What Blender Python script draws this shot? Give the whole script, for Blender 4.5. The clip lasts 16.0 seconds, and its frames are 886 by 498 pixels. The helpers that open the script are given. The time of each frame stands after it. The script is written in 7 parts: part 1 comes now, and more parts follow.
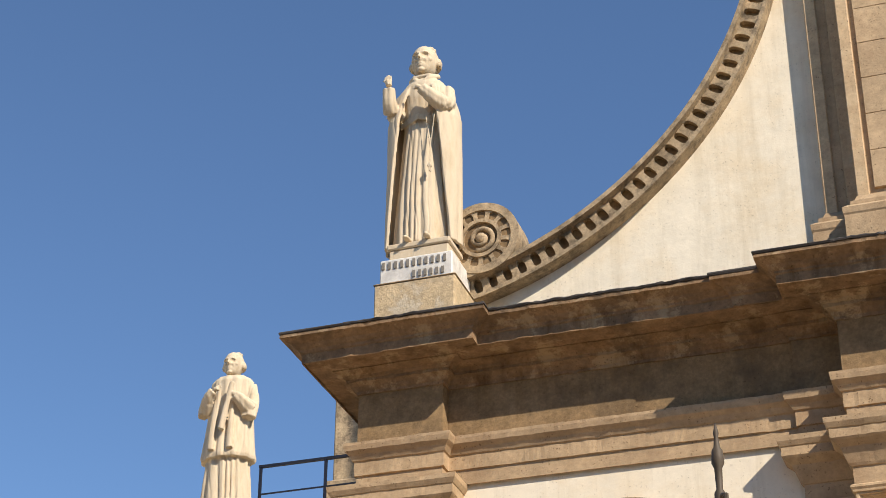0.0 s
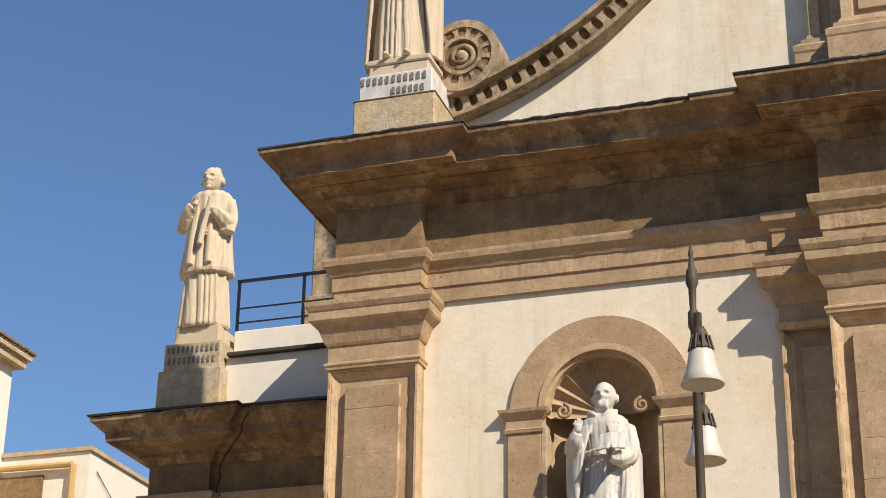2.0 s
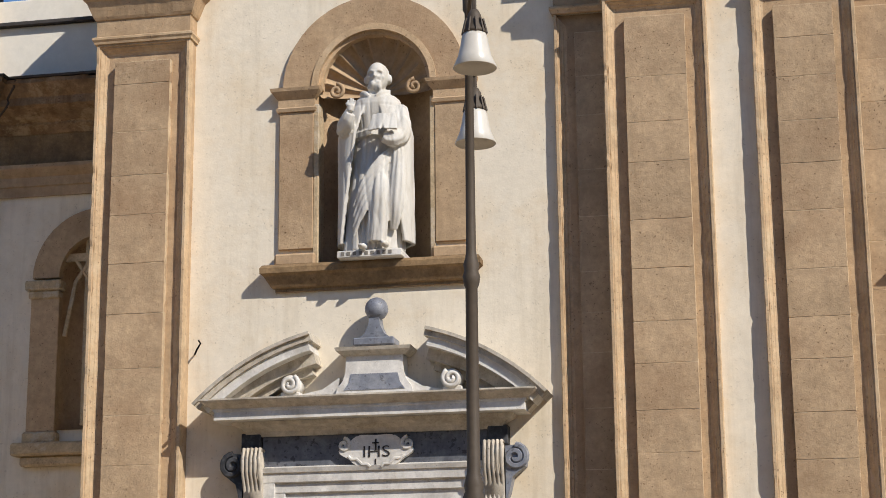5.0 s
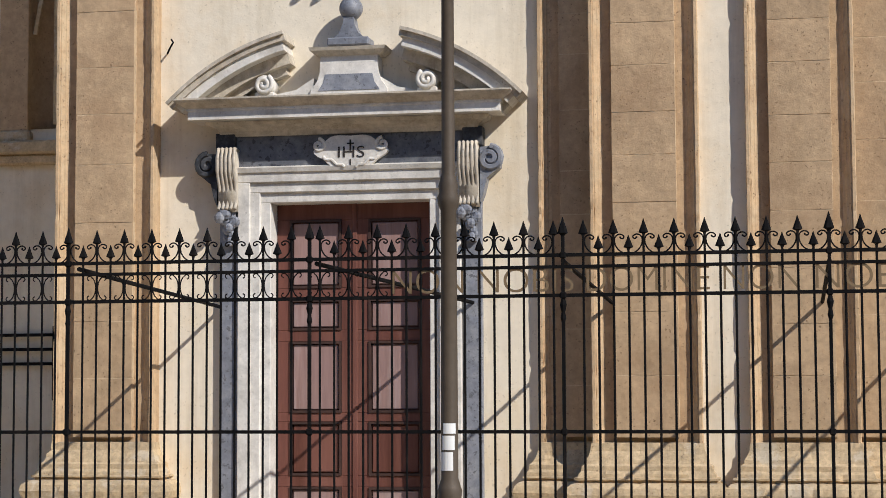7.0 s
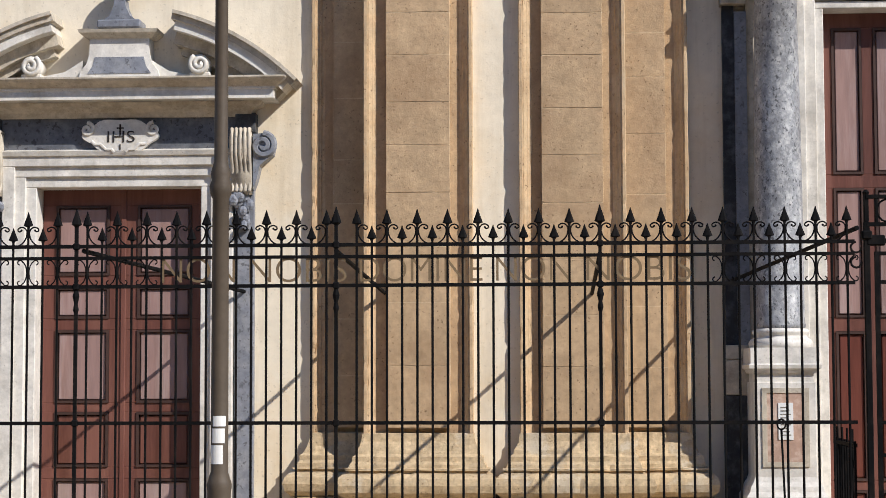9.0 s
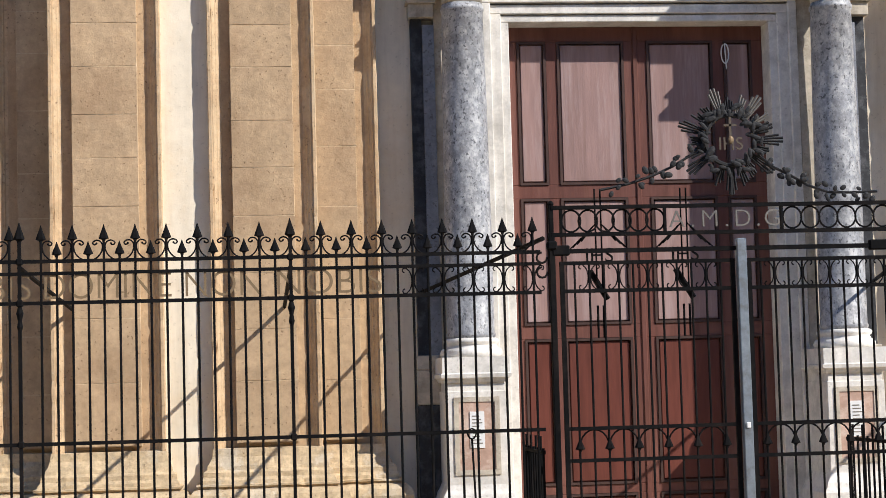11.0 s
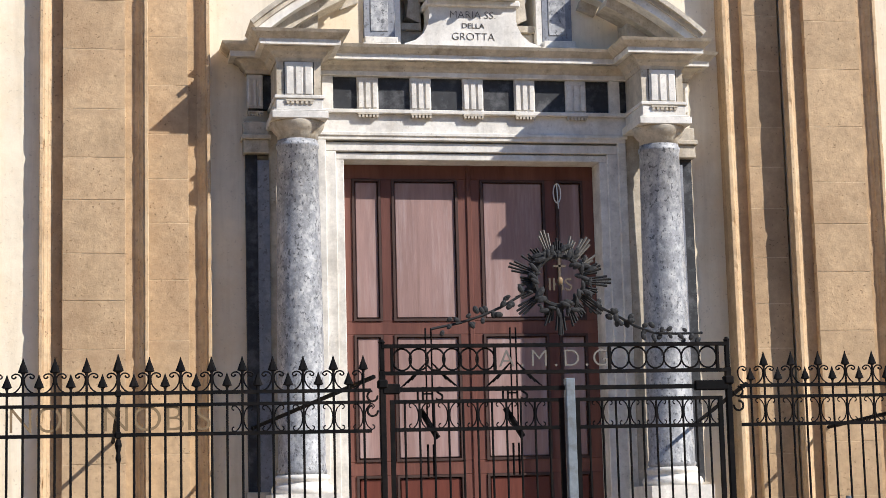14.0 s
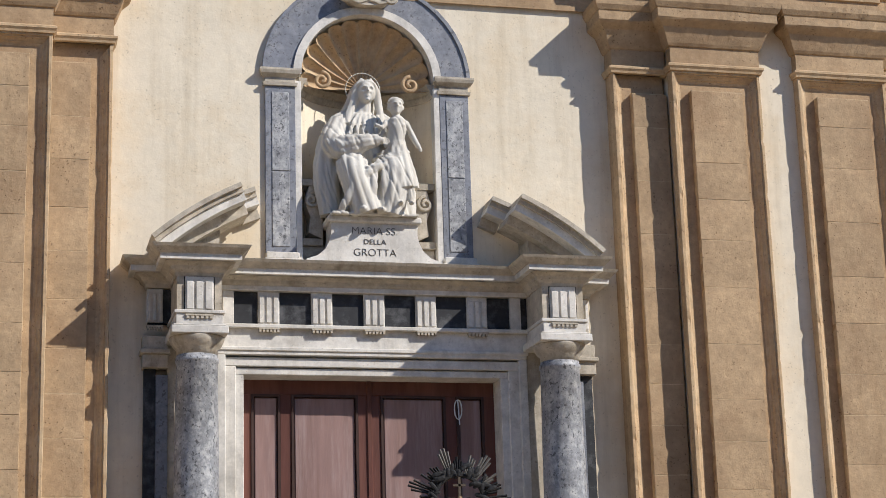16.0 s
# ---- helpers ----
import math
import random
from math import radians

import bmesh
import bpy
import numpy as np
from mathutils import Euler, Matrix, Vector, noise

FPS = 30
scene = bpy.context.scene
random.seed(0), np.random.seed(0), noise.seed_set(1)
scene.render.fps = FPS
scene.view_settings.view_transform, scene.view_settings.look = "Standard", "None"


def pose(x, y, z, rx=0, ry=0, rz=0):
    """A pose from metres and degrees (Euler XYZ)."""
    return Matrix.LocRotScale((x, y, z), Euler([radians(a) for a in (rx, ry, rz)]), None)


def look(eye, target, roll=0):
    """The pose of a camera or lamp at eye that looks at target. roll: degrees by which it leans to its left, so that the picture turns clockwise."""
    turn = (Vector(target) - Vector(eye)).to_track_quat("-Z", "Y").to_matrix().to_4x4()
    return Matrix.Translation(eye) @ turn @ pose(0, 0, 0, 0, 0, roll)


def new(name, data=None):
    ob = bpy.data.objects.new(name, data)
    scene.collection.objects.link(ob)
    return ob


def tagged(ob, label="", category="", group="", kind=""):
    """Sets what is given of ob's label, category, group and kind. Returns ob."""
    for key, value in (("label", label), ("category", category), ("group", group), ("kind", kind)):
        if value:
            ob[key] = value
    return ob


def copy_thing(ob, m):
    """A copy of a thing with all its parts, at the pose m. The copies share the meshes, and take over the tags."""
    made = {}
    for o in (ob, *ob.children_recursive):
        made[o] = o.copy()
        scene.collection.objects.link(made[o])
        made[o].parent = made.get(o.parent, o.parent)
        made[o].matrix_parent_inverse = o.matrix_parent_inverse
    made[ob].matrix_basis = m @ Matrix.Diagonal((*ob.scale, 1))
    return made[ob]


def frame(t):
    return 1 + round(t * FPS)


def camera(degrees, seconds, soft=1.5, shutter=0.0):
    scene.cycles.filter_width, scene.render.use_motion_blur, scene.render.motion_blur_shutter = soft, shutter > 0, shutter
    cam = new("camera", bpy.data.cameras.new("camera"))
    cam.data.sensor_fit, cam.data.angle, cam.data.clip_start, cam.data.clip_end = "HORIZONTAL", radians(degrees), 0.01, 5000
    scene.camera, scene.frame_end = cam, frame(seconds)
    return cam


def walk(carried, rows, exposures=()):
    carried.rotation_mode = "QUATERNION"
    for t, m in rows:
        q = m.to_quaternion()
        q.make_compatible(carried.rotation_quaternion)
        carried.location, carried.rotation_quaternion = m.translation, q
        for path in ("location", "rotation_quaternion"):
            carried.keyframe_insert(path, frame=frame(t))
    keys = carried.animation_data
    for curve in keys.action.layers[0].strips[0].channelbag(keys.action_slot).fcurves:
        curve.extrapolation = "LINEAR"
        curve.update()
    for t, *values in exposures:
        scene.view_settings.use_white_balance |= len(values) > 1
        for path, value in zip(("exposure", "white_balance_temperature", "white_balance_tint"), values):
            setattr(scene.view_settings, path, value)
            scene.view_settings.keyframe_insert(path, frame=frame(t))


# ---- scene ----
cam = camera(26.95, 16.0, soft=0.75)
EYE = 1.6
# seconds, small shifts of the hand in metres, yaw, pitch, roll in degrees
PATH = [
    (0, -0.018, -0.118, -0.065, 19.196, 29.196, 0.447),
    (0.5, -0.009, -0.123, -0.070, 19.925, 28.200, 0.865),
    (1, -0.004, -0.130, -0.071, 20.255, 27.217, 1.326),
    (1.5, 0.002, -0.119, -0.067, 19.555, 25.615, 1.305),
    (2, -0.006, -0.089, -0.056, 18.470, 23.565, 0.841),
    (2.5, -0.011, -0.072, -0.042, 17.764, 21.264, 0.705),
    (3, -0.012, -0.063, -0.038, 16.720, 19.677, 0.661),
    (3.2, -0.017, -0.058, -0.040, 16.196, 19.189, 0.634),
    (5.3, -0.005, -0.070, -0.037, 10.670, 12.129, -0.466),
    (5.5, -0.004, -0.062, -0.041, 10.638, 10.995, -0.358),
    (6, -0.009, -0.046, -0.036, 10.879, 8.294, -0.265),
    (6.5, -0.012, -0.021, -0.036, 11.196, 6.028, -0.372),
    (7, -0.018, -0.021, -0.035, 10.332, 4.410, -0.268),
    (7.5, -0.018, -0.003, -0.030, 8.941, 3.967, 0.006),
    (8, -0.028, 0.026, -0.022, 6.769, 4.025, 0.281),
    (8.5, -0.037, 0.057, -0.016, 4.693, 3.958, 0.037),
    (9, -0.041, 0.080, -0.013, 3.247, 4.002, -0.165),
    (9.5, -0.040, 0.107, -0.015, 1.286, 4.237, -0.562),
    (10, -0.027, 0.139, -0.015, -1.569, 4.297, -1.176),
    (10.2, -0.018, 0.141, -0.011, -2.710, 4.313, -1.370),
    (12.3, 0.052, 0.084, 0.058, -8.749, 3.986, -0.863),
    (12.5, 0.059, 0.079, 0.062, -8.951, 4.069, -0.793),
    (13, 0.062, 0.068, 0.063, -9.418, 4.394, -0.914),
    (13.5, 0.059, 0.069, 0.068, -10.594, 5.879, -1.000),
    (14, 0.069, 0.075, 0.081, -11.177, 7.995, -1.464),
    (14.5, 0.075, 0.063, 0.091, -11.722, 9.897, -1.864),
    (15, 0.084, 0.064, 0.108, -12.299, 11.519, -1.682),
    (15.5, 0.098, 0.074, 0.135, -13.212, 12.862, -1.879),
    (16, 0.109, 0.097, 0.143, -14.362, 14.395, -1.753),
]


def held(x, y, z, yaw, pitch, roll):
    """A camera that stands in the street, turned by yaw, tilted by pitch and leant by roll."""
    return pose(x, y, EYE + z, 90 + pitch, 0, yaw) @ pose(0, 0, 0, 0, 0, roll)


EXPOSURES = [(0.0, 0.30, 6550, 10), (1.0, 0.18, 6550, 10), (3.0, 0.12, 6600, 10), (5.5, -0.02, 5920, 10), (7.0, 0.0, 5870, 10), (10.0, 0.28, 5900, 10), (12.5, 0.53, 5900, 10), (13.5, 0.53, 5900, 10), (15.0, 0.35, 5930, 10), (16.0, 0.05, 5950, 10)]
walk(cam, [(t, held(x, y, z, yaw, pitch, roll)) for t, x, y, z, yaw, pitch, roll in PATH], EXPOSURES)

# ---- world, sun ----
world = bpy.data.worlds.new("sky")
scene.world = world
world.use_nodes = True
wn = world.node_tree
sky = wn.nodes.new("ShaderNodeTexSky")
sky.sky_type = "NISHITA"
sky.sun_disc = False
sky.sun_elevation, sky.sun_rotation = radians(37), radians(126)
sky.altitude, sky.air_density, sky.dust_density, sky.ozone_density = 50, 1.0, 0.0, 6.0
wn.nodes["Background"].inputs["Strength"].default_value = 0.115
wn.links.new(sky.outputs["Color"], wn.nodes["Background"].inputs["Color"])
SUN_DIR = Vector((1.38, -1.0, 1.28))
sun = new("sun", bpy.data.lights.new("sun", "SUN"))
sun.data.energy, sun.data.angle, sun.data.color = 5.0, radians(0.53), (1.0, 0.90, 0.77)
sun.matrix_world = look(SUN_DIR * 20, (0, 0, 0))


# ---- materials ----
def material(name, base, rough=0.85, metal=0.0, grain=30.0, spread=0.12, stain=None, stain_amount=0.0, stain_scale=0.8,
             bump=0.3, bump_scale=60.0, pits=0.0, vary=0.0, stretch=(1, 1, 1), spec=0.3, blotch=0.08, streak=0.0, patch=None, patch_amount=0.0, fleck=None, fleck_scale=42.0):
    """A weathered surface: a base colour with fine grain, large stains, relief and pits that are darkened in the
    colour.
    """
    m = bpy.data.materials.new(name)
    m.use_nodes = True
    t = m.node_tree
    b = t.nodes["Principled BSDF"]
    b.inputs["Roughness"].default_value, b.inputs["Metallic"].default_value = rough, metal
    b.inputs["Specular IOR Level"].default_value = spec
    geo = t.nodes.new("ShaderNodeNewGeometry")
    mp = t.nodes.new("ShaderNodeMapping")
    mp.inputs["Scale"].default_value = stretch
    t.links.new(geo.outputs["Position"], mp.inputs["Vector"])

    def tex(scale, detail=4.0, roughness=0.6):
        n = t.nodes.new("ShaderNodeTexNoise")
        n.inputs["Scale"].default_value, n.inputs["Detail"].default_value, n.inputs["Roughness"].default_value = scale, detail, roughness
        t.links.new(mp.outputs["Vector"], n.inputs["Vector"])
        return n

    def ramp(src, lo, hi, c0, c1):
        r = t.nodes.new("ShaderNodeValToRGB")
        r.color_ramp.elements[0].position, r.color_ramp.elements[1].position = lo, hi
        r.color_ramp.elements[0].color, r.color_ramp.elements[1].color = (*c0, 1), (*c1, 1)
        t.links.new(src, r.inputs["Fac"])
        return r.outputs["Color"]

    def mix(fac, a, c, kind="MIX"):
        n = t.nodes.new("ShaderNodeMix")
        n.data_type, n.blend_type = "RGBA", kind
        for sock, v in ((n.inputs[0], fac), (n.inputs[6], a), (n.inputs[7], c)):
            if isinstance(v, (int, float)):
                sock.default_value = v
            elif isinstance(v, tuple):
                sock.default_value = (*v, 1)
            else:
                t.links.new(v, sock)
        return n.outputs[2]

    dark = tuple(c * (1 - spread) for c in base)
    light = tuple(min(1, c * (1 + spread)) for c in base)
    col = ramp(tex(grain).outputs["Fac"], 0.3, 0.7, dark, light)
    big = tex(1.7, 5.0, 0.65)
    col = mix(0.5, col, ramp(big.outputs["Fac"], 0.35, 0.65, tuple(c * (1 - spread * 0.8) for c in base), light))
    mid = ramp(tex(7.0, 6.0, 0.75).outputs["Fac"], 0.30, 0.72, (1 - blotch,) * 3, (1 + blotch * 0.6,) * 3)
    col = mix(1.0, col, mid, "MULTIPLY")
    if stain:
        s = ramp(tex(stain_scale, 6.0, 0.7).outputs["Fac"], 0.48, 0.70, (0, 0, 0), (stain_amount,) * 3)
        col = mix(s, col, stain)
    if patch:
        col = mix(ramp(tex(2.6, 8.0, 0.72).outputs["Fac"], 0.53, 0.60, (0, 0, 0), (patch_amount,) * 3), col, patch)
    if fleck:
        col = mix(ramp(tex(fleck_scale, 3.0, 0.6).outputs["Fac"], 0.59, 0.64, (0, 0, 0), (0.85,) * 3), col, fleck)
    if streak:
        run = t.nodes.new("ShaderNodeMapping")
        run.inputs["Scale"].default_value = (1, 1, 0.07)
        t.links.new(geo.outputs["Position"], run.inputs["Vector"])
        n = tex(5.0, 6.0, 0.7)
        t.links.new(run.outputs["Vector"], n.inputs["Vector"])
        col = mix(1.0, col, ramp(n.outputs["Fac"], 0.50, 0.72, (1, 1, 1), (1 - streak, 1 - streak * 1.15, 1 - streak * 1.4)), "MULTIPLY")
    if vary:
        info = t.nodes.new("ShaderNodeObjectInfo")
        v = ramp(info.outputs["Random"], 0.0, 1.0, (1 - vary,) * 3, (1 + vary * 0.4,) * 3)
        col = mix(1.0, col, v, "MULTIPLY")
    h = tex(bump_scale, 6.0, 0.7).outputs["Fac"]
    if pits:
        vo = t.nodes.new("ShaderNodeTexVoronoi")
        vo.inputs["Scale"].default_value = 24
        bent = t.nodes.new("ShaderNodeVectorMath")
        bent.operation = "MULTIPLY_ADD"
        bent.inputs[1].default_value = (0.09, 0.09, 0.09)
        t.links.new(tex(14.0, 3.0).outputs["Color"], bent.inputs[0])
        t.links.new(mp.outputs["Vector"], bent.inputs[2])
        t.links.new(bent.outputs["Vector"], vo.inputs["Vector"])
        p = ramp(vo.outputs["Distance"], 0.03, 0.14, (0, 0, 0), (1, 1, 1))
        gate = ramp(tex(3.0).outputs["Fac"], 0.40, 0.58, (0, 0, 0), (pits,) * 3)
        h = mix(gate, h, p, "MULTIPLY")
        # dirt and hole shade of the pits, multiplied into the colour
        col = mix(1.0, col, mix(gate, (1.0, 1.0, 1.0), ramp(vo.outputs["Distance"], 0.07, 0.25, (0.45, 0.42, 0.39), (1, 1, 1))), "MULTIPLY")
    if bump > 0.15:
        h = mix(0.5, h, tex(bump_scale * 0.22, 5.0, 0.75).outputs["Fac"])
    t.links.new(col, b.inputs["Base Color"])
    bp = t.nodes.new("ShaderNodeBump")
    bp.inputs["Strength"].default_value, bp.inputs["Distance"].default_value = bump, 0.02
    t.links.new(h, bp.inputs["Height"])
    t.links.new(bp.outputs["Normal"], b.inputs["Normal"])
    return m


PLASTER = material("cream_plaster", (0.785, 0.70, 0.55), 0.9, grain=9, spread=0.06, stain=(0.68, 0.52, 0.31), stain_amount=0.62, stain_scale=0.75, blotch=0.07, bump=0.3, bump_scale=12, pits=0.45, streak=0.16)
STONE = material("tufa_stone", (0.485, 0.345, 0.205), 0.92, grain=22, spread=0.17, blotch=0.22, stain=(0.30, 0.185, 0.10), stain_amount=0.6, stain_scale=1.1, bump=0.5, bump_scale=26, pits=1.0, vary=0.09, streak=0.12)
STONE_EDGE = material("worn_stone_edge", (0.53, 0.375, 0.22), 0.92, grain=30, spread=0.18, blotch=0.25, stain=(0.62, 0.50, 0.33), stain_amount=0.6, stain_scale=2.5, bump=0.5, bump_scale=26, pits=1.0, streak=0.12)
# stained stone, its base also lowered to carry the shadow under the cornice
STONE_DARK = material("weathered_shade_dark_stone", (0.27, 0.178, 0.09), 0.93, grain=28, spread=0.2, blotch=0.3, stain=(0.10, 0.072, 0.045), stain_amount=0.8, stain_scale=1.3, bump=0.6, bump_scale=30, pits=0.7, streak=0.2)
STONE_CORNICE = material("rain_worn_cornice_stone", (0.285, 0.182, 0.10), 0.93, grain=24, spread=0.2, blotch=0.35, stain=(0.075, 0.055, 0.038), stain_amount=0.85, stain_scale=1.6, bump=0.8, bump_scale=30, pits=0.9, streak=0.45, patch=(0.50, 0.38, 0.23), patch_amount=0.5)
MORTAR = material("pale_lime_mortar", (0.56, 0.425, 0.265), 0.95, grain=30, spread=0.2, blotch=0.3, bump=0.5, bump_scale=40)
STONE_PALE = material("pale_weathered_stone", (0.55, 0.42, 0.255), 0.92, grain=28, spread=0.15, blotch=0.3, stain=(0.24, 0.19, 0.135), stain_amount=0.85, stain_scale=2.6, bump=0.8, bump_scale=35, pits=0.8, streak=0.1, patch=(0.70, 0.61, 0.46), patch_amount=0.5)
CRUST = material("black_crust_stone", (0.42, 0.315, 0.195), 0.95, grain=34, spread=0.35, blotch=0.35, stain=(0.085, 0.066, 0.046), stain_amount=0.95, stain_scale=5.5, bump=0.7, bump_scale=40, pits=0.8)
SLATE = material("roof_slate", (0.06, 0.052, 0.047), 0.8, grain=20, spread=0.3, bump=0.3)
MARBLE = material("white_marble", (0.72, 0.685, 0.62), 0.55, grain=26, spread=0.12, blotch=0.2, stain=(0.40, 0.375, 0.335), stain_amount=0.75, stain_scale=3.6, bump=0.08, bump_scale=30, spec=0.5, pits=0.5, streak=0.15)
MARBLE_OLD = material("aged_marble", (0.54, 0.48, 0.385), 0.65, grain=14, spread=0.15, blotch=0.25, stain=(0.24, 0.205, 0.155), stain_amount=0.85, stain_scale=3.4, bump=0.3, bump_scale=40, pits=0.7, streak=0.25)
GREY = material("grey_marble", (0.205, 0.215, 0.245), 0.5, grain=22, spread=0.3, blotch=0.2, stain=(0.40, 0.40, 0.40), stain_amount=0.55, stain_scale=6.0, bump=0.1, bump_scale=40, spec=0.5, pits=0.7, fleck=(0.10, 0.10, 0.11), fleck_scale=26.0)
GREY_BLOTCH = material("mottled_grey_marble", (0.30, 0.305, 0.315), 0.45, grain=46, spread=0.4, blotch=0.4, stain=(0.60, 0.59, 0.57), stain_amount=0.75, stain_scale=14.0, bump=0.3, bump_scale=40, spec=0.5, stretch=(1, 1, 0.8), pits=1.0, fleck=(0.07, 0.07, 0.075), fleck_scale=34.0)
DARK_GREY = material("dark_grey_marble", (0.115, 0.12, 0.135), 0.5, grain=24, spread=0.35, blotch=0.3, stain=(0.26, 0.26, 0.26), stain_amount=0.5, stain_scale=8.0, bump=0.1, spec=0.5, pits=0.7, fleck=(0.035, 0.035, 0.04), fleck_scale=20.0)
BLACK_MARBLE = material("black_marble", (0.03, 0.031, 0.034), 0.6, grain=22, spread=0.4, stain=(0.16, 0.16, 0.165), stain_amount=0.6, stain_scale=7.0, bump=0.06)
RED_MARBLE = material("veined_red_marble", (0.46, 0.31, 0.235), 0.5, grain=16, spread=0.25, stain=(0.62, 0.53, 0.45), stain_amount=0.7, stain_scale=8.0, bump=0.06)
STATUE_WARM = material("warm_statue_stone", (0.62, 0.51, 0.36), 0.85, grain=18, spread=0.09, stain=(0.40, 0.30, 0.18), stain_amount=0.65, stain_scale=7.0, blotch=0.14, bump=0.25, bump_scale=40, stretch=(1, 1, 0.25))
STATUE_WHITE = material("white_statue_marble", (0.63, 0.60, 0.535), 0.7, grain=16, spread=0.07, stain=(0.38, 0.33, 0.25), stain_amount=0.6, stain_scale=8.0, blotch=0.12, bump=0.18, bump_scale=40, stretch=(1, 1, 0.25))
WOOD = material("red_brown_door_wood", (0.13, 0.05, 0.037), 0.55, grain=24, spread=0.25, stain=(0.27, 0.125, 0.09), stain_amount=0.6, stain_scale=2.0, bump=0.14, bump_scale=40, stretch=(1, 1, 0.12), streak=0.3)
WOOD_FADED = material("faded_door_panel_wood", (0.29, 0.185, 0.165), 0.6, grain=24, spread=0.22, stain=(0.42, 0.33, 0.32), stain_amount=0.8, stain_scale=5.0, bump=0.16, bump_scale=40, stretch=(1, 1, 0.1), streak=0.25)
WOOD_RED = material("repainted_red_door_wood", (0.125, 0.036, 0.024), 0.5, grain=20, spread=0.2, stain=(0.09, 0.028, 0.02), stain_amount=0.5, stain_scale=2.0, bump=0.1, stretch=(1, 1, 0.15), streak=0.35)
WOOD_DARK = material("dark_door_moulding", (0.055, 0.03, 0.024), 0.6, grain=20, spread=0.3, bump=0.1)
IRON = material("black_wrought_iron", (0.007, 0.007, 0.0075), 0.7, 0.0, grain=40, spread=0.3, stain=(0.028, 0.022, 0.019), stain_amount=0.5, stain_scale=7.0, bump=0.2, spec=0.04)
IRON_GREY = material("galvanised_steel", (0.22, 0.255, 0.29), 0.5, 0.5, grain=30, spread=0.25, stain=(0.10, 0.085, 0.07), stain_amount=0.6, stain_scale=9.0, bump=0.1)
BRONZE = material("aged_letter_metal", (0.21, 0.15, 0.085), 0.6, 0.3, grain=30, spread=0.25, bump=0.1)
POST_IRON = material("dark_green_cast_iron", (0.085, 0.066, 0.047), 0.6, 0.1, grain=25, spread=0.2, bump=0.1)
LAMP_GLASS = material("milky_lamp_shade", (0.62, 0.58, 0.50), 0.35, grain=8, spread=0.05, bump=0.02, spec=0.5)
PAPER = material("white_paper", (0.74, 0.74, 0.72), 0.8, grain=20, spread=0.04, bump=0.05)
INK = material("dark_lettering", (0.035, 0.03, 0.028), 0.7, grain=30, spread=0.2, bump=0.05)
CUT = material("cut_grey_lettering", (0.20, 0.18, 0.15), 0.8, grain=30, spread=0.2, bump=0.05)
BROWN_SIGN = material("brown_sign_enamel", (0.085, 0.028, 0.024), 0.4, grain=10, spread=0.08, bump=0.02)
LEAF_IRON = material("iron_foliage", (0.014, 0.014, 0.015), 0.7, 0.0, grain=40, spread=0.3, bump=0.2)
RUST = material("rusted_wreath_iron", (0.15, 0.14, 0.125), 0.65, 0.1, grain=40, spread=0.3, bump=0.2)
# unseen ground: assumed pale warm tone, chosen to bounce sunlight into the shade
GROUND_BOUNCE = material("warm_bounce_ground", (0.36, 0.28, 0.19), 0.9, grain=60, spread=0.25, bump=0.4)
PAVING = material("warm_bounce_paving", (0.54, 0.44, 0.31), 0.8, grain=18, spread=0.15, stain=(0.24, 0.22, 0.19), stain_amount=0.5, bump=0.2)
WHITE_WALL = material("white_house_render", (0.80, 0.745, 0.63), 0.9, grain=6, spread=0.04, stain=(0.70, 0.60, 0.45), stain_amount=0.4, bump=0.1)
OCHRE_BLOCKER = material("ochre_sky_blocker", (0.42, 0.29, 0.16), 0.9, grain=6, spread=0.06, stain=(0.40, 0.28, 0.16), stain_amount=0.4, bump=0.1)
OCHRE = material("ochre_pipe_paint", (0.55, 0.36, 0.14), 0.7, grain=12, spread=0.1, bump=0.1)
TERRACOTTA = material("terracotta_tile", (0.36, 0.12, 0.07), 0.85, grain=14, spread=0.2, bump=0.2)
BLUE_RAIL = material("blue_black_rail_paint", (0.018, 0.022, 0.035), 0.5, 0.2, grain=20, spread=0.2, bump=0.05)
GLASS_DARK = material("window_glass_dark", (0.05, 0.07, 0.08), 0.08, grain=3, spread=0.1, bump=0.0, spec=0.6)


# ---- mesh helpers ----
def part(name, bm, mat, parent=None, label="", smooth=False):
    """Links a bmesh as one mesh object, under a thing or a part where one is given."""
    me = bpy.data.meshes.new(name)
    bmesh.ops.recalc_face_normals(bm, faces=bm.faces[:])
    if smooth:
        for f in bm.faces:
            f.smooth = True
    bm.to_mesh(me)
    bm.free()
    me.materials.append(mat)
    ob = new(name, me)
    if parent is not None:
        ob.parent = parent
    if label:
        ob["label"] = label
    return ob


def thing(name, label, category, at=(0, 0, 0), group="", kind=""):
    ob = new(name)
    ob.location = at
    ob.empty_display_size = 0.1
    return tagged(ob, label, category, group, kind)


def same(name, me, parent, m):
    """One more part on a mesh that alike parts share."""
    ob = new(name, me)
    ob.parent = parent
    ob.matrix_basis = m
    return ob


def box(bm, x0, x1, y0, y1, z0, z1, bevel=0.0):
    r = bmesh.ops.create_cube(bm, size=1.0, matrix=Matrix.Translation(((x0 + x1) / 2, (y0 + y1) / 2, (z0 + z1) / 2)) @ Matrix.Diagonal((abs(x1 - x0), abs(y1 - y0), abs(z1 - z0), 1)))
    if bevel:
        edges = list({e for v in r["verts"] for e in v.link_edges})
        bmesh.ops.bevel(bm, geom=edges, offset=bevel, segments=1, affect="EDGES")
    return bm


def boxes(*rows, bevel=0.0):
    bm = bmesh.new()
    for row in rows:
        box(bm, *row, bevel=bevel)
    return bm


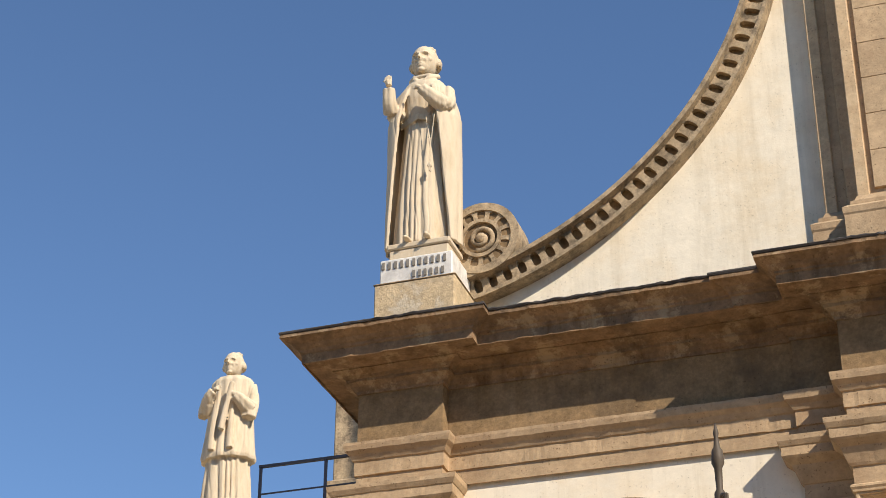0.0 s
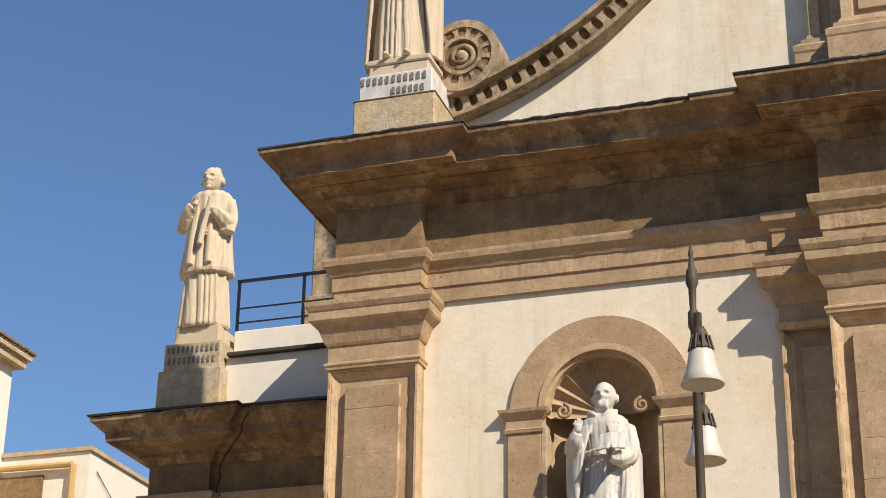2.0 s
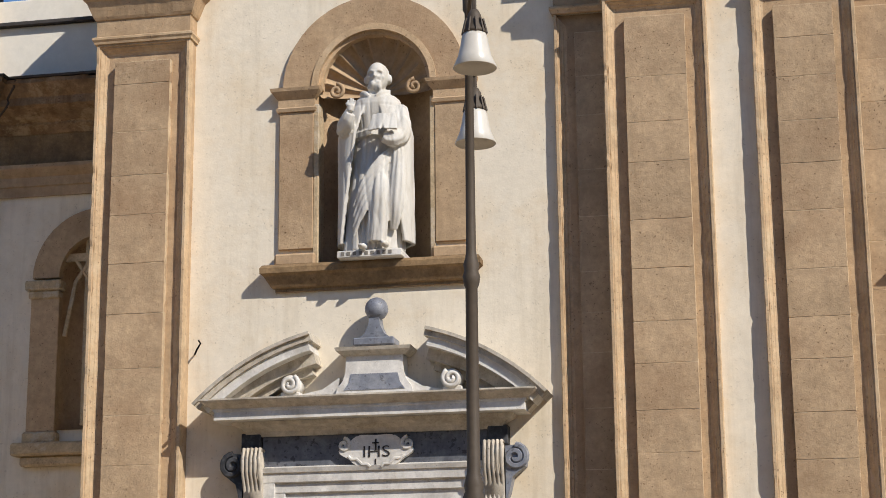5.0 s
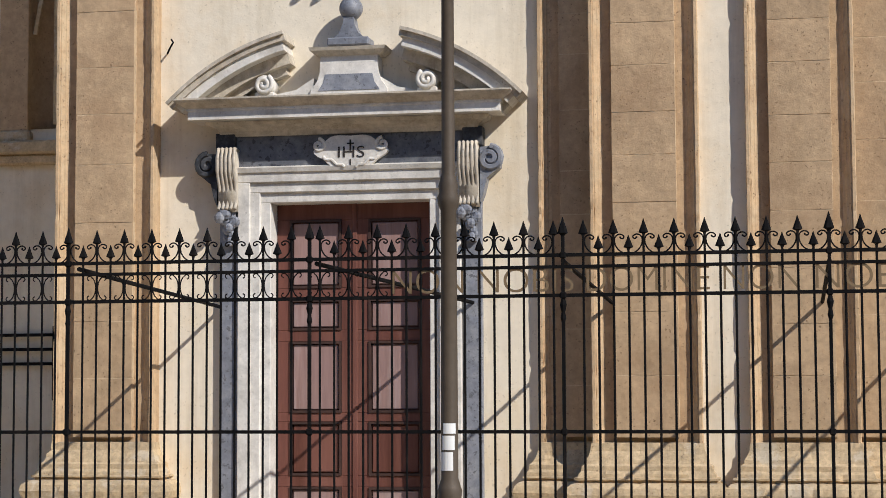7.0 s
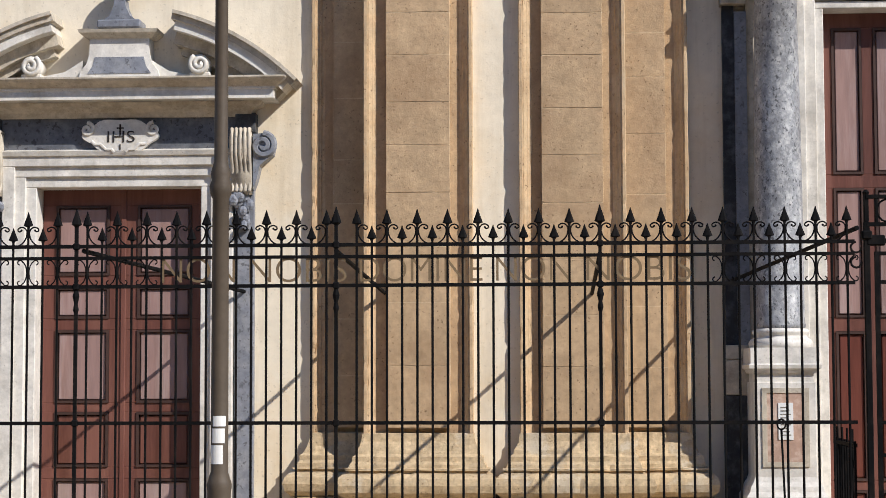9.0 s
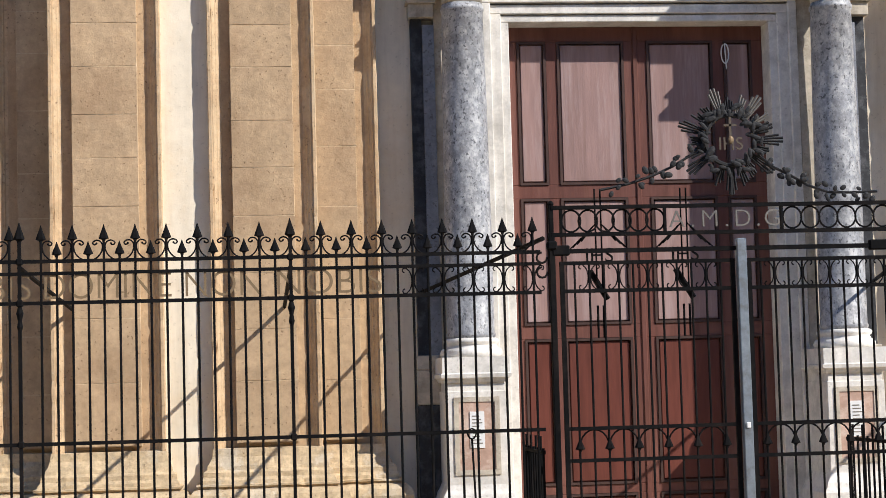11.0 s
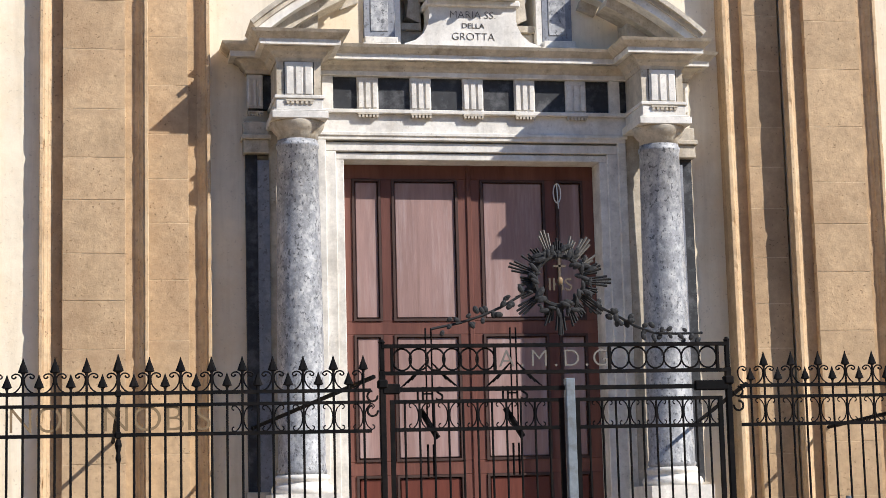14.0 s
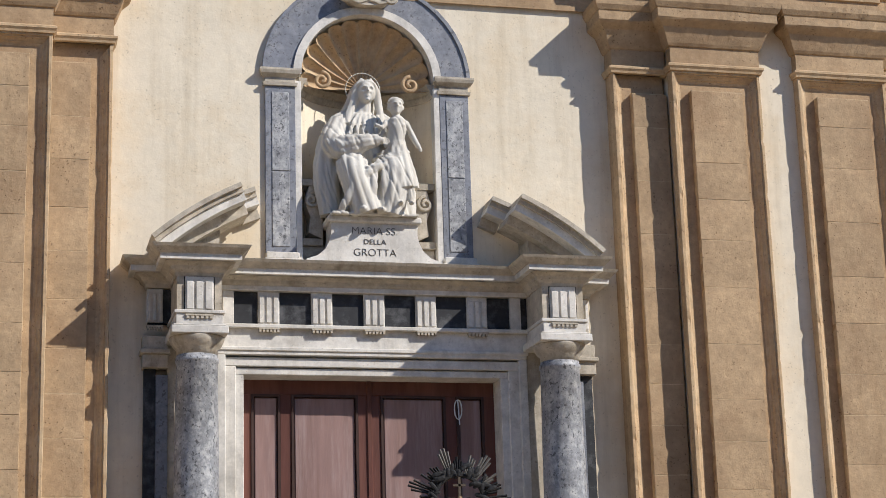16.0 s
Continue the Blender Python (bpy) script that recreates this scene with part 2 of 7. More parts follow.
def sweep(bm, path, prof, caps=True, wear=0.0):
    """A moulding: the profile (outwards, up) along a plan line; outwards is to the right of the way. wear: how far its edges are crumbled."""
    if wear:
        fine = [path[0]]
        for a, b in zip(path, path[1:]):
            steps = max(1, int((Vector(b) - Vector(a)).length / 0.04))
            fine += [tuple(Vector(a).lerp(Vector(b), k / steps)) for k in range(1, steps + 1)]
        path = fine
    n = len(path)
    rings = []
    for i, p in enumerate(path):
        p = Vector(p)
        d0 = (p - Vector(path[i - 1])).normalized() if i else None
        d1 = (Vector(path[i + 1]) - p).normalized() if i < n - 1 else None
        d0, d1 = d0 or d1, d1 or d0
        n0, n1 = Vector((d0.y, -d0.x)), Vector((d1.y, -d1.x))
        mit = (n0 + n1) / max(0.2, 1 + n0.dot(n1))
        ring = []
        for o, z in prof:
            k = 0.0
            if wear and o > 0.0:
                q = Vector((p.x * 5.0, p.y * 5.0, z * 9.0))
                k = wear * (noise.noise(q) * 0.25 + noise.noise(q * 3.1) * 0.35 + noise.noise(q * 7.3) * 0.3 - 2.2 * max(0.0, noise.noise(q * 1.3 + Vector((7, 3, 1))) - 0.36))
            ring.append(bm.verts.new((p.x + mit.x * (o + k), p.y + mit.y * (o + k), z + 0.5 * k)))
        rings.append(ring)
    for a, b in zip(rings, rings[1:]):
        for j in range(len(prof)):
            k = (j + 1) % len(prof)
            bm.faces.new((a[j], b[j], b[k], a[k]))
    if caps:
        bm.faces.new(rings[0][::-1])
        bm.faces.new(rings[-1])
    return bm


def lathe(bm, prof, at, seg=20, squash=1.0, folds=0, depth=0.0):
    """A turned body from (radius, height) rows."""
    rings = []
    for r, z in prof:
        ring = []
        for i in range(seg):
            a = 2 * math.pi * i / seg
            rr = r * (1 + depth * math.cos(folds * a))
            ring.append(bm.verts.new((at[0] + rr * math.cos(a), at[1] + rr * squash * math.sin(a), at[2] + z)))
        rings.append(ring)
    for a, b in zip(rings, rings[1:]):
        for i in range(seg):
            bm.faces.new((a[i], a[(i + 1) % seg], b[(i + 1) % seg], b[i]))
    bm.faces.new(rings[0][::-1])
    bm.faces.new(rings[-1])
    return bm


def tube(bm, pts, radius, seg=6):
    """A bar of round section along points; radius may be a list."""
    pts = [Vector(p) for p in pts]
    rad = radius if isinstance(radius, (list, tuple)) else [radius] * len(pts)
    rings = []
    for i, p in enumerate(pts):
        d = (pts[min(i + 1, len(pts) - 1)] - pts[max(i - 1, 0)]).normalized()
        side = d.cross(Vector((0, 1, 0)) if abs(d.y) < 0.9 else Vector((1, 0, 0))).normalized()
        up = side.cross(d)
        rings.append([bm.verts.new(p + rad[i] * (math.cos(2 * math.pi * k / seg) * side + math.sin(2 * math.pi * k / seg) * up)) for k in range(seg)])
    for a, b in zip(rings, rings[1:]):
        for k in range(seg):
            bm.faces.new((a[k], a[(k + 1) % seg], b[(k + 1) % seg], b[k]))
    bm.faces.new(rings[0][::-1])
    bm.faces.new(rings[-1])
    return bm


def ball(bm, at, r, scale=(1, 1, 1), u=14, v=10, turn=None):
    m = Matrix.Translation(at) @ (turn or Matrix()) @ Matrix.Diagonal((*[r * s for s in scale], 1))
    bmesh.ops.create_uvsphere(bm, u_segments=u, v_segments=v, radius=1.0, matrix=m)
    return bm


def plate(bm, outline, y0, y1):
    """A flat piece in the facade's plane from an outline of (x, z), from y0 (front) to y1 (back)."""
    a = [bm.verts.new((x, y0, z)) for x, z in outline]
    b = [bm.verts.new((x, y1, z)) for x, z in outline]
    bm.faces.new(a)
    bm.faces.new(b[::-1])
    for i in range(len(a)):
        k = (i + 1) % len(a)
        bm.faces.new((a[i], b[i], b[k], a[k]))
    return bm


def ring_band(bm, cx, cz, r0, r1, a0, a1, y0, y1, n=24):
    """A curved band in the facade's plane, between two radii and two angles (degrees)."""
    out = [(cx + r1 * math.cos(radians(a0 + (a1 - a0) * i / n)), cz + r1 * math.sin(radians(a0 + (a1 - a0) * i / n))) for i in range(n + 1)]
    inn = [(cx + r0 * math.cos(radians(a0 + (a1 - a0) * i / n)), cz + r0 * math.sin(radians(a0 + (a1 - a0) * i / n))) for i in range(n + 1)]
    va, vb = [[[bm.verts.new((x, y, z)) for x, z in line] for line in (inn, out)] for y in (y0, y1)]
    for i in range(n):
        bm.faces.new((va[0][i], va[0][i + 1], va[1][i + 1], va[1][i]))
        bm.faces.new((vb[0][i], vb[1][i], vb[1][i + 1], vb[0][i + 1]))
        bm.faces.new((va[0][i], vb[0][i], vb[0][i + 1], va[0][i + 1]))
        bm.faces.new((va[1][i], va[1][i + 1], vb[1][i + 1], vb[1][i]))
    for k in (0, n):
        bm.faces.new((va[0][k], va[1][k], vb[1][k], vb[0][k]))
    return bm


def spiral(cx, cz, r, turns, start=0.0, way=1, n=40, tight=0.12):
    """Points (x, z) of a volute from its outside to its eye."""
    pts = []
    for i in range(n + 1):
        s = i / n
        a = radians(start) + way * 2 * math.pi * turns * s
        rr = r * (1 - s) ** 0.9 + r * tight * s
        pts.append((cx + rr * math.cos(a), cz + rr * math.sin(a)))
    return pts


def letters(name, text, size, x, y, z, mat, parent, depth=0.004, align="CENTER", stretch=1.0, thin=0.0, width=0.0):
    """Words in the built-in font, standing in the facade's plane."""
    cu = bpy.data.curves.new(name, "FONT")
    cu.body, cu.size, cu.extrude, cu.align_x, cu.align_y = text, size, depth, align, "CENTER"
    cu.offset = -thin
    tmp = bpy.data.objects.new(name, cu)
    scene.collection.objects.link(tmp)
    me = bpy.data.meshes.new_from_object(tmp.evaluated_get(bpy.context.evaluated_depsgraph_get()))
    bpy.data.objects.remove(tmp)
    me.materials.clear()
    me.materials.append(mat)
    if width:
        xs = [v.co.x for v in me.vertices]
        me.transform(Matrix.Translation((-(min(xs) + max(xs)) / 2, 0, 0)))
        stretch = width / (max(xs) - min(xs))
    me.transform(Matrix.Translation((x, y, z)) @ Euler((radians(90), 0, 0)).to_matrix().to_4x4() @ Matrix.Diagonal((stretch, 1, 1, 1)))
    ob = new(name, me)
    ob.parent = parent
    return ob


# ---- structure ----
WALL = 16.0
XC = 3.5          # axis of the main portal


def mirror(x):
    return 2 * XC - x


def wall_with_holes(name, label, x0, x1, z0, z1, y0, y1, holes, mat):
    """A thick wall with rectangular openings; holes are (x0, x1, z0, z1, arched)."""
    bm = bmesh.new()
    xs = sorted({x0, x1, *[h[0] for h in holes], *[h[1] for h in holes]})
    for a, b in zip(xs, xs[1:]):
        cuts = sorted([(h[2], h[3]) for h in holes if h[0] <= a and h[1] >= b])
        z = z0
        for c0, c1 in cuts:
            if c0 > z:
                box(bm, a, b, y0, y1, z, c0)
            z = c1
        if z < z1:
            box(bm, a, b, y0, y1, z, z1)
    for hx0, hx1, hz0, hz1, arched in holes:
        if arched:
            r, cx = (hx1 - hx0) / 2, (hx0 + hx1) / 2
            cz = hz1 - r
            for side in (-1, 1):
                arc = [(cx + side * r * math.cos(radians(k * 6)), cz + r * math.sin(radians(k * 6))) for k in range(16)]
                for p, q in zip(arc, arc[1:]):
                    plate(bm, [p, q, (q[0], hz1), (p[0], hz1)], y0, y1)
    bmesh.ops.remove_doubles(bm, verts=bm.verts[:], dist=0.0005)
    return tagged(part(name, bm, mat), label, "wall", kind="structure")


ground = tagged(part("ground", boxes((-400, 400, -400, 900, -0.4, 0.0)), GROUND_BOUNCE), "unseen square before the church, toned pale to bounce warm light", "ground", kind="structure")
# below the view; its bright warm colour serves as bounce for the lower facade
terrace = tagged(part("pavement", boxes((-9.0, 16.0, 12.25, 15.99, 0.0, 0.22)), PAVING), "unseen churchyard paving behind the railings, toned warm to bounce light", "pavement", kind="structure")
part("step_main", boxes((XC - 1.9, XC + 1.9, 15.0, 15.95, 0.22, 0.36), bevel=0.01), PAVING, terrace)
part("step_side", boxes((-5.1, -2.5, 15.45, 15.97, 0.22, 0.30), bevel=0.01), PAVING, terrace)
kerb_wall = tagged(part("railing_base", boxes((-8.4, 2.0, 12.32, 12.68, 0.22, 0.52), (4.62, 14.0, 12.32, 12.68, 0.22, 0.52), bevel=0.015), PAVING), "low pale stone base wall under the railings", "base wall", kind="structure")

SD = (-4.50, -3.05, 0.24, 3.26)       # side door opening
MD = (XC - 1.165, XC + 1.165, 0.30, 4.75)  # main door opening
NS = (-4.36, -3.22, 5.44, 7.72)       # niche of the standing figure
NM = (2.86, 4.14, 5.72, 8.20)         # niche of the seated figure
facade = wall_with_holes("wall_front", "cream plastered church facade wall with brown stone trim", -6.45, mirror(-6.45), 0.0, 9.3, WALL, WALL + 0.5,
                         [(SD[0] - 0.05, SD[1] + 0.05, SD[2], SD[3] + 0.05, False), (MD[0] - 0.05, MD[1] + 0.05, MD[2], MD[3] + 0.05, False), (*NS, True), (*NM, True)], PLASTER)
tagged(part("wall_front_upper", boxes((-1.62, mirror(-1.62), WALL, WALL + 0.6, 9.2, 19.0)), PLASTER), "cream plastered upper storey wall", "wall", kind="structure")
tagged(part("wall_side", boxes((-6.45, -5.95, WALL + 0.5, 40.0, 0.0, 9.9)), PLASTER), "plain side wall of the nave", "wall", kind="structure")
tagged(part("wall_side_right", boxes((mirror(-5.95), mirror(-6.45), WALL + 0.5, 40.0, 0.0, 9.9)), PLASTER), "plain side wall of the nave", "wall", kind="structure")
tagged(part("wall_back", boxes((-6.45, mirror(-6.45), 40.0, 40.5, 0.0, 9.9)), PLASTER), "plain rear wall of the nave", "wall", kind="structure")
tagged(part("roof", boxes((-6.45, mirror(-6.45), WALL + 0.6, 40.5, 9.9, 10.0)), SLATE), "flat dark roof of the nave", "roof", kind="structure")

# added wall behind the camera, never in view: cuts blue sky fill, warms the shade
tagged(part("wall_street_opposite", boxes((-45, 45, -14.0, -13.0, 0.0, 13.0)), OCHRE_BLOCKER), "unseen added ochre wall that keeps low sky light off the facade", "wall", kind="structure")

# pieces of the front, in depth before the wall
E_A, E_STRIP, E_B, E_P0, E_H = 0.37, 0.27, 0.21, 0.20, 0.08
HALF_A, PIL_A, PIL_B, HALF_B, PIL_0 = (-2.08, -1.60, E_H), (-1.60, -0.67, E_A), (-0.28, 0.625, E_A), (0.625, 1.16, E_B), (-6.49, -5.55, E_P0)
for strip, nm in (((-1.58, 0.60), "pier_left"), ((mirror(0.60), mirror(-1.58)), "pier_right")):
    tagged(part(nm, boxes((strip[0], strip[1], WALL - E_STRIP, WALL - 0.003, 0.0, 9.3)), PLASTER), "cream plastered wall strip between two stone pilasters", "wall pier", kind="structure")

ASTRAGAL, CAP_TOP, ARCH_TOP, FRIEZE_TOP, CORN_TOP = 7.70, 8.36, 8.86, 9.40, 9.92


def worn_bar(x0, x1, y0, y1, z0, z1, seed, amp=0.007):
    """An upright stone strip whose two front edges are chipped and uneven."""
    rnd = random.Random(seed)
    bm = bmesh.new()
    n = max(3, int((z1 - z0) / 0.085))
    rings = []
    for i in range(n + 1):
        z = z0 + (z1 - z0) * i / n
        chip = [0.006 + amp * rnd.random() ** 2 * (2.2 if rnd.random() < 0.2 else 1.0) for _ in range(4)]
        row = [(x0 + 0.4 * chip[0], y1), (x0 + rnd.uniform(0, 0.4) * amp, y0 + chip[0]), (x0 + chip[1], y0 + rnd.uniform(0, 0.25) * amp), (x1 - chip[2], y0 + rnd.uniform(0, 0.25) * amp), (x1 - rnd.uniform(0, 0.4) * amp, y0 + chip[3]), (x1 - 0.4 * chip[3], y1)]
        rings.append([bm.verts.new((x, y, z)) for x, y in row])
    for a, b in zip(rings, rings[1:]):
        for k in range(6):
            bm.faces.new((a[k], a[(k + 1) % 6], b[(k + 1) % 6], b[k]))
    bm.faces.new(rings[0][::-1])
    bm.faces.new(rings[-1])
    return bm


# cross section of a pilaster's frame: inwards from its edge, back from its face
FRAME = ((0.0, 0.11), (0.0, 0.006), (0.005, 0.0), (0.030, 0.0), (0.033, 0.018), (0.046, 0.022), (0.050, 0.034), (0.068, 0.052), (0.078, 0.056), (0.088, 0.070), (0.104, 0.076), (0.112, 0.078), (0.112, 0.11))


def frame_side(x0, x1, z0, z1, yf, side, seed):
    """One mitred side of a pilaster's moulded frame; side is -1 (low x), 1 (high x) or 0 (top). Its arrises are chipped."""
    rnd = random.Random(seed)
    bm = bmesh.new()
    span = (x1 - x0) if side == 0 else (z1 - z0)
    n = max(4, int(span / 0.06))
    rings = []
    for i in range(n + 1):
        f = i / n
        chip = 0.004 * rnd.random() + (0.012 * rnd.random() if rnd.random() < 0.13 else 0.0)
        ring = []
        for k, (u, d) in enumerate(FRAME):
            d = d + (chip if 1 <= k <= 4 else rnd.uniform(-0.0015, 0.0015))
            u = u + (0.5 * chip if 1 <= k <= 2 else rnd.uniform(-0.0015, 0.0015))
            if side == 0:
                p = (x0 + u + (x1 - x0 - 2 * u) * f, yf + d, z1 - u)
            else:
                p = (x0 + u if side < 0 else x1 - u, yf + d, z0 + (z1 - u - z0) * f)
            ring.append(bm.verts.new(p))
        rings.append(ring)
    for a, b in zip(rings, rings[1:]):
        for k in range(len(FRAME)):
            q = (k + 1) % len(FRAME)
            bm.faces.new((a[k], a[q], b[q], b[k]))
    bm.faces.new(rings[0][::-1])
    bm.faces.new(rings[-1])
    return bm


def worn_block(x0, x1, y0, y1, z0, z1, rnd):
    """A squared stone with a softly uneven face and nibbled edges."""
    bm = bmesh.new()
    cols, rows = 5, 4
    grid = []
    for j in range(rows + 1):
        line = []
        for i in range(cols + 1):
            rim = i in (0, cols) or j in (0, rows)
            x = x0 + (x1 - x0) * i / cols + (rnd.uniform(-0.012, 0.012) if 0 < i < cols else rnd.uniform(-0.002, 0.002))
            z = z0 + (z1 - z0) * j / rows + (rnd.uniform(-0.012, 0.012) if 0 < j < rows else rnd.uniform(-0.002, 0.002))
            line.append(bm.verts.new((x, y0 + (0.0012 if rim else 0.0) + rnd.uniform(0, 0.0015), z)))
        grid.append(line)
    for a, b in zip(grid, grid[1:]):
        for i in range(cols):
            bm.faces.new((a[i], a[i + 1], b[i + 1], b[i]))
    edge = [v for v in grid[0]] + [r[-1] for r in grid[1:]] + [v for v in grid[-1][-2::-1]] + [r[0] for r in grid[-2:0:-1]]
    back = [bm.verts.new((v.co.x, y1, v.co.z)) for v in edge]
    for k in range(len(edge)):
        q = (k + 1) % len(edge)
        bm.faces.new((edge[k], edge[q], back[q], back[k]))
    bm.faces.new(back)
    return bm


BASE_PROFILE = [(-0.05, 0.22), (0.19, 0.22), (0.19, 0.575), (0.13, 0.59), (0.165, 0.605), (0.20, 0.64), (0.213, 0.70), (0.20, 0.755), (0.165, 0.79), (0.115, 0.80), (0.112, 0.815), (0.14, 0.822), (0.14, 0.838), (0.112, 0.842), (0.106, 0.87), (0.086, 0.895), (0.084, 0.935), (0.055, 0.955), (0.045, 0.985), (0.03, 1.02), (0.012, 1.06), (0.006, 1.125), (-0.05, 1.13)]


def pilaster(x0, x1, e, back, half=0, foot=None, top=ASTRAGAL, bottom=1.12):
    """A stone pilaster with a moulded frame, a sunk margin and a panel of ashlar blocks, on a moulded base, with a moulded capital.
    half: 0 whole, -1 or 1 where only the low or the high x side shows beside a neighbour. foot: the plan line of its base."""
    p = thing("pilaster", "brown tufa stone pilaster with a framed panel of ashlar blocks", "pilaster", ((x0 + x1) / 2, WALL - e, 0), "stone pilasters of the facade")
    inv = Matrix.Translation(-p.location)

    def put(name, bm, mat, label=""):
        bm.transform(inv)
        return part(name, bm, mat, p, label)

    yf, yb = WALL - e, WALL - back + 0.0
    put("shaft", boxes((x0 + 0.004, x1 - 0.004, yf + 0.078, yb, bottom, top)), STONE)
    # the frame of a half pilaster runs on behind its neighbour
    fa, fb = (x0 - 0.30 if half > 0 else x0), (x1 + 0.30 if half < 0 else x1)
    for side in (-1, 1):
        if side != -half:
            put("frame_side", frame_side(fa, fb, bottom, top, yf, side, int(x0 * 100) + side), STONE_EDGE, "worn moulded stone frame")
    if half == 0:
        put("frame_top", frame_side(fa, fb, bottom, top, yf, 0, int(x1 * 100)), STONE_EDGE)
    margin = 0.192
    a, b = (x0 if half > 0 else x0 + margin), (x1 if half < 0 else x1 - margin)
    if half == 0:
        put("panel_bed", worn_bar(a, b, yf + 0.0068, yf + 0.09, bottom + 0.05, top - 0.20, int(a * 100) + 3), MORTAR, "pale lime mortar between the blocks")
    else:
        put("panel_bed", boxes((a, b, yf + 0.0068, yf + 0.09, bottom + 0.05, top - 0.20)), MORTAR, "pale lime mortar between the blocks")
    z, zend = bottom + 0.052, top - 0.202
    rnd = random.Random(int((x0 + 50) * 100))
    while z < zend - 0.05:
        h = min(rnd.uniform(0.36, 0.54), zend - z)
        if zend - z - h < 0.2:
            h = zend - z
        put("stone_block", worn_block(a + 0.003, b - 0.003, yf + rnd.uniform(0.0015, 0.0035), yf + 0.085, z + 0.003, z + h - 0.006, rnd), STONE)
        z += h
    plan = [(x0, WALL - back + 0.02), (x0, yf), (x1, yf), (x1, WALL - back + 0.02)]
    if foot:
        put("base", sweep(bmesh.new(), foot, BASE_PROFILE, wear=0.02), STONE_PALE, "crumbling pale stone base with a roll moulding")
    # astragal, neck and capital
    prof = [(-0.03, top - 0.01), (0.015, top - 0.01), (0.02, top + 0.01), (0.035, top + 0.03), (0.035, top + 0.05), (0.01, top + 0.065), (-0.03, top + 0.065)]
    put("astragal", sweep(bmesh.new(), plan, prof), STONE_EDGE)
    t = CAP_TOP
    prof = [(-0.03, top + 0.06), (0.0, top + 0.06), (0.0, top + 0.23), (0.015, top + 0.235), (0.03, top + 0.26), (0.085, t - 0.26), (0.145, t - 0.21), (0.16, t - 0.19), (0.16, t - 0.10), (0.17, t - 0.095), (0.195, t - 0.05), (0.20, t - 0.002), (-0.03, t - 0.002)]
    put("capital", sweep(bmesh.new(), plan, prof, wear=0.012), STONE)
    return p


FEET = {PIL_0: [(PIL_0[0], WALL), (PIL_0[0], WALL - E_P0), (PIL_0[1], WALL - E_P0), (PIL_0[1], WALL)],
        PIL_A: [(HALF_A[0], WALL), (HALF_A[0], WALL - E_H), (PIL_A[0], WALL - E_H), (PIL_A[0], WALL - E_A), (PIL_A[1], WALL - E_A), (PIL_A[1], WALL - E_STRIP + 0.02)],
        PIL_B: [(PIL_B[0], WALL - E_STRIP + 0.02), (PIL_B[0], WALL - E_A), (PIL_B[1], WALL - E_A), (PIL_B[1], WALL - E_B), (HALF_B[1], WALL - E_B), (HALF_B[1], WALL)]}
for place, back, half in ((PIL_0, 0.0, 0), (HALF_A, 0.0, -1), (PIL_A, E_STRIP, 0), (PIL_B, E_STRIP, 0), (HALF_B, 0.0, 1)):
    x0, x1, e = place
    foot = FEET.get(place)
    pilaster(x0, x1, e, back, half, foot)
    pilaster(mirror(x1), mirror(x0), e, back, -half, foot and [(mirror(x), y) for x, y in reversed(foot)])

# entablature, breaking forward over the pilasters
left_plan = [(PIL_0[0] + 0.035, 18.7), (PIL_0[0] + 0.035, WALL - E_P0), (PIL_0[1], WALL - E_P0), (PIL_0[1], WALL - 0.04), (HALF_A[0], WALL - 0.04), (HALF_A[0], WALL - E_H), (PIL_A[0], WALL - E_H),
             (PIL_A[0], WALL - E_A), (PIL_B[1], WALL - E_A), (PIL_B[1], WALL - E_B), (HALF_B[1], WALL - E_B), (HALF_B[1], WALL - 0.04)]
PLAN = left_plan + [(mirror(x), y) for x, y in reversed(left_plan)]
z0, z1, z2, z3 = CAP_TOP, ARCH_TOP, FRIEZE_TOP, CORN_TOP
entablature = thing("entablature", "weathered brown stone entablature breaking forward over the pilasters", "entablature", kind="structure")
part("architrave", sweep(bmesh.new(), PLAN, [(-0.02, z0), (0.0, z0), (0.0, z0 + 0.15), (0.02, z0 + 0.155), (0.02, z0 + 0.30), (0.035, z0 + 0.31), (0.06, z0 + 0.36), (0.10, z0 + 0.40), (0.11, z0 + 0.45), (0.11, z1 - 0.02), (0.02, z1), (-0.02, z1)], wear=0.012), STONE, entablature)
# frieze colour holds part of the cornice's shadow
part("frieze", sweep(bmesh.new(), PLAN, [(-0.02, z1 - 0.01), (0.0, z1 - 0.01), (0.0, z2 + 0.01), (-0.02, z2 + 0.01)]), STONE_DARK, entablature)
part("cornice", sweep(bmesh.new(), PLAN, [(-0.02, z2), (0.02, z2), (0.02, z2 + 0.035), (0.035, z2 + 0.045), (0.05, z2 + 0.075), (0.085, z2 + 0.10), (0.10, z2 + 0.105), (0.10, z2 + 0.14), (0.115, z2 + 0.145), (0.13, z2 + 0.17), (0.20, z2 + 0.195), (0.22, z2 + 0.20), (0.22, z2 + 0.212), (0.44, z2 + 0.235), (0.445, z2 + 0.225), (0.46, z2 + 0.225), (0.46, z2 + 0.325), (0.475, z2 + 0.335), (0.48, z2 + 0.36), (0.505, z2 + 0.375), (0.53, z2 + 0.405), (0.585, z2 + 0.435), (0.61, z2 + 0.445), (0.63, z2 + 0.45), (0.63, z3 - 0.03), (-0.02, z3 + 0.10)], wear=0.022), STONE_CORNICE, entablature)
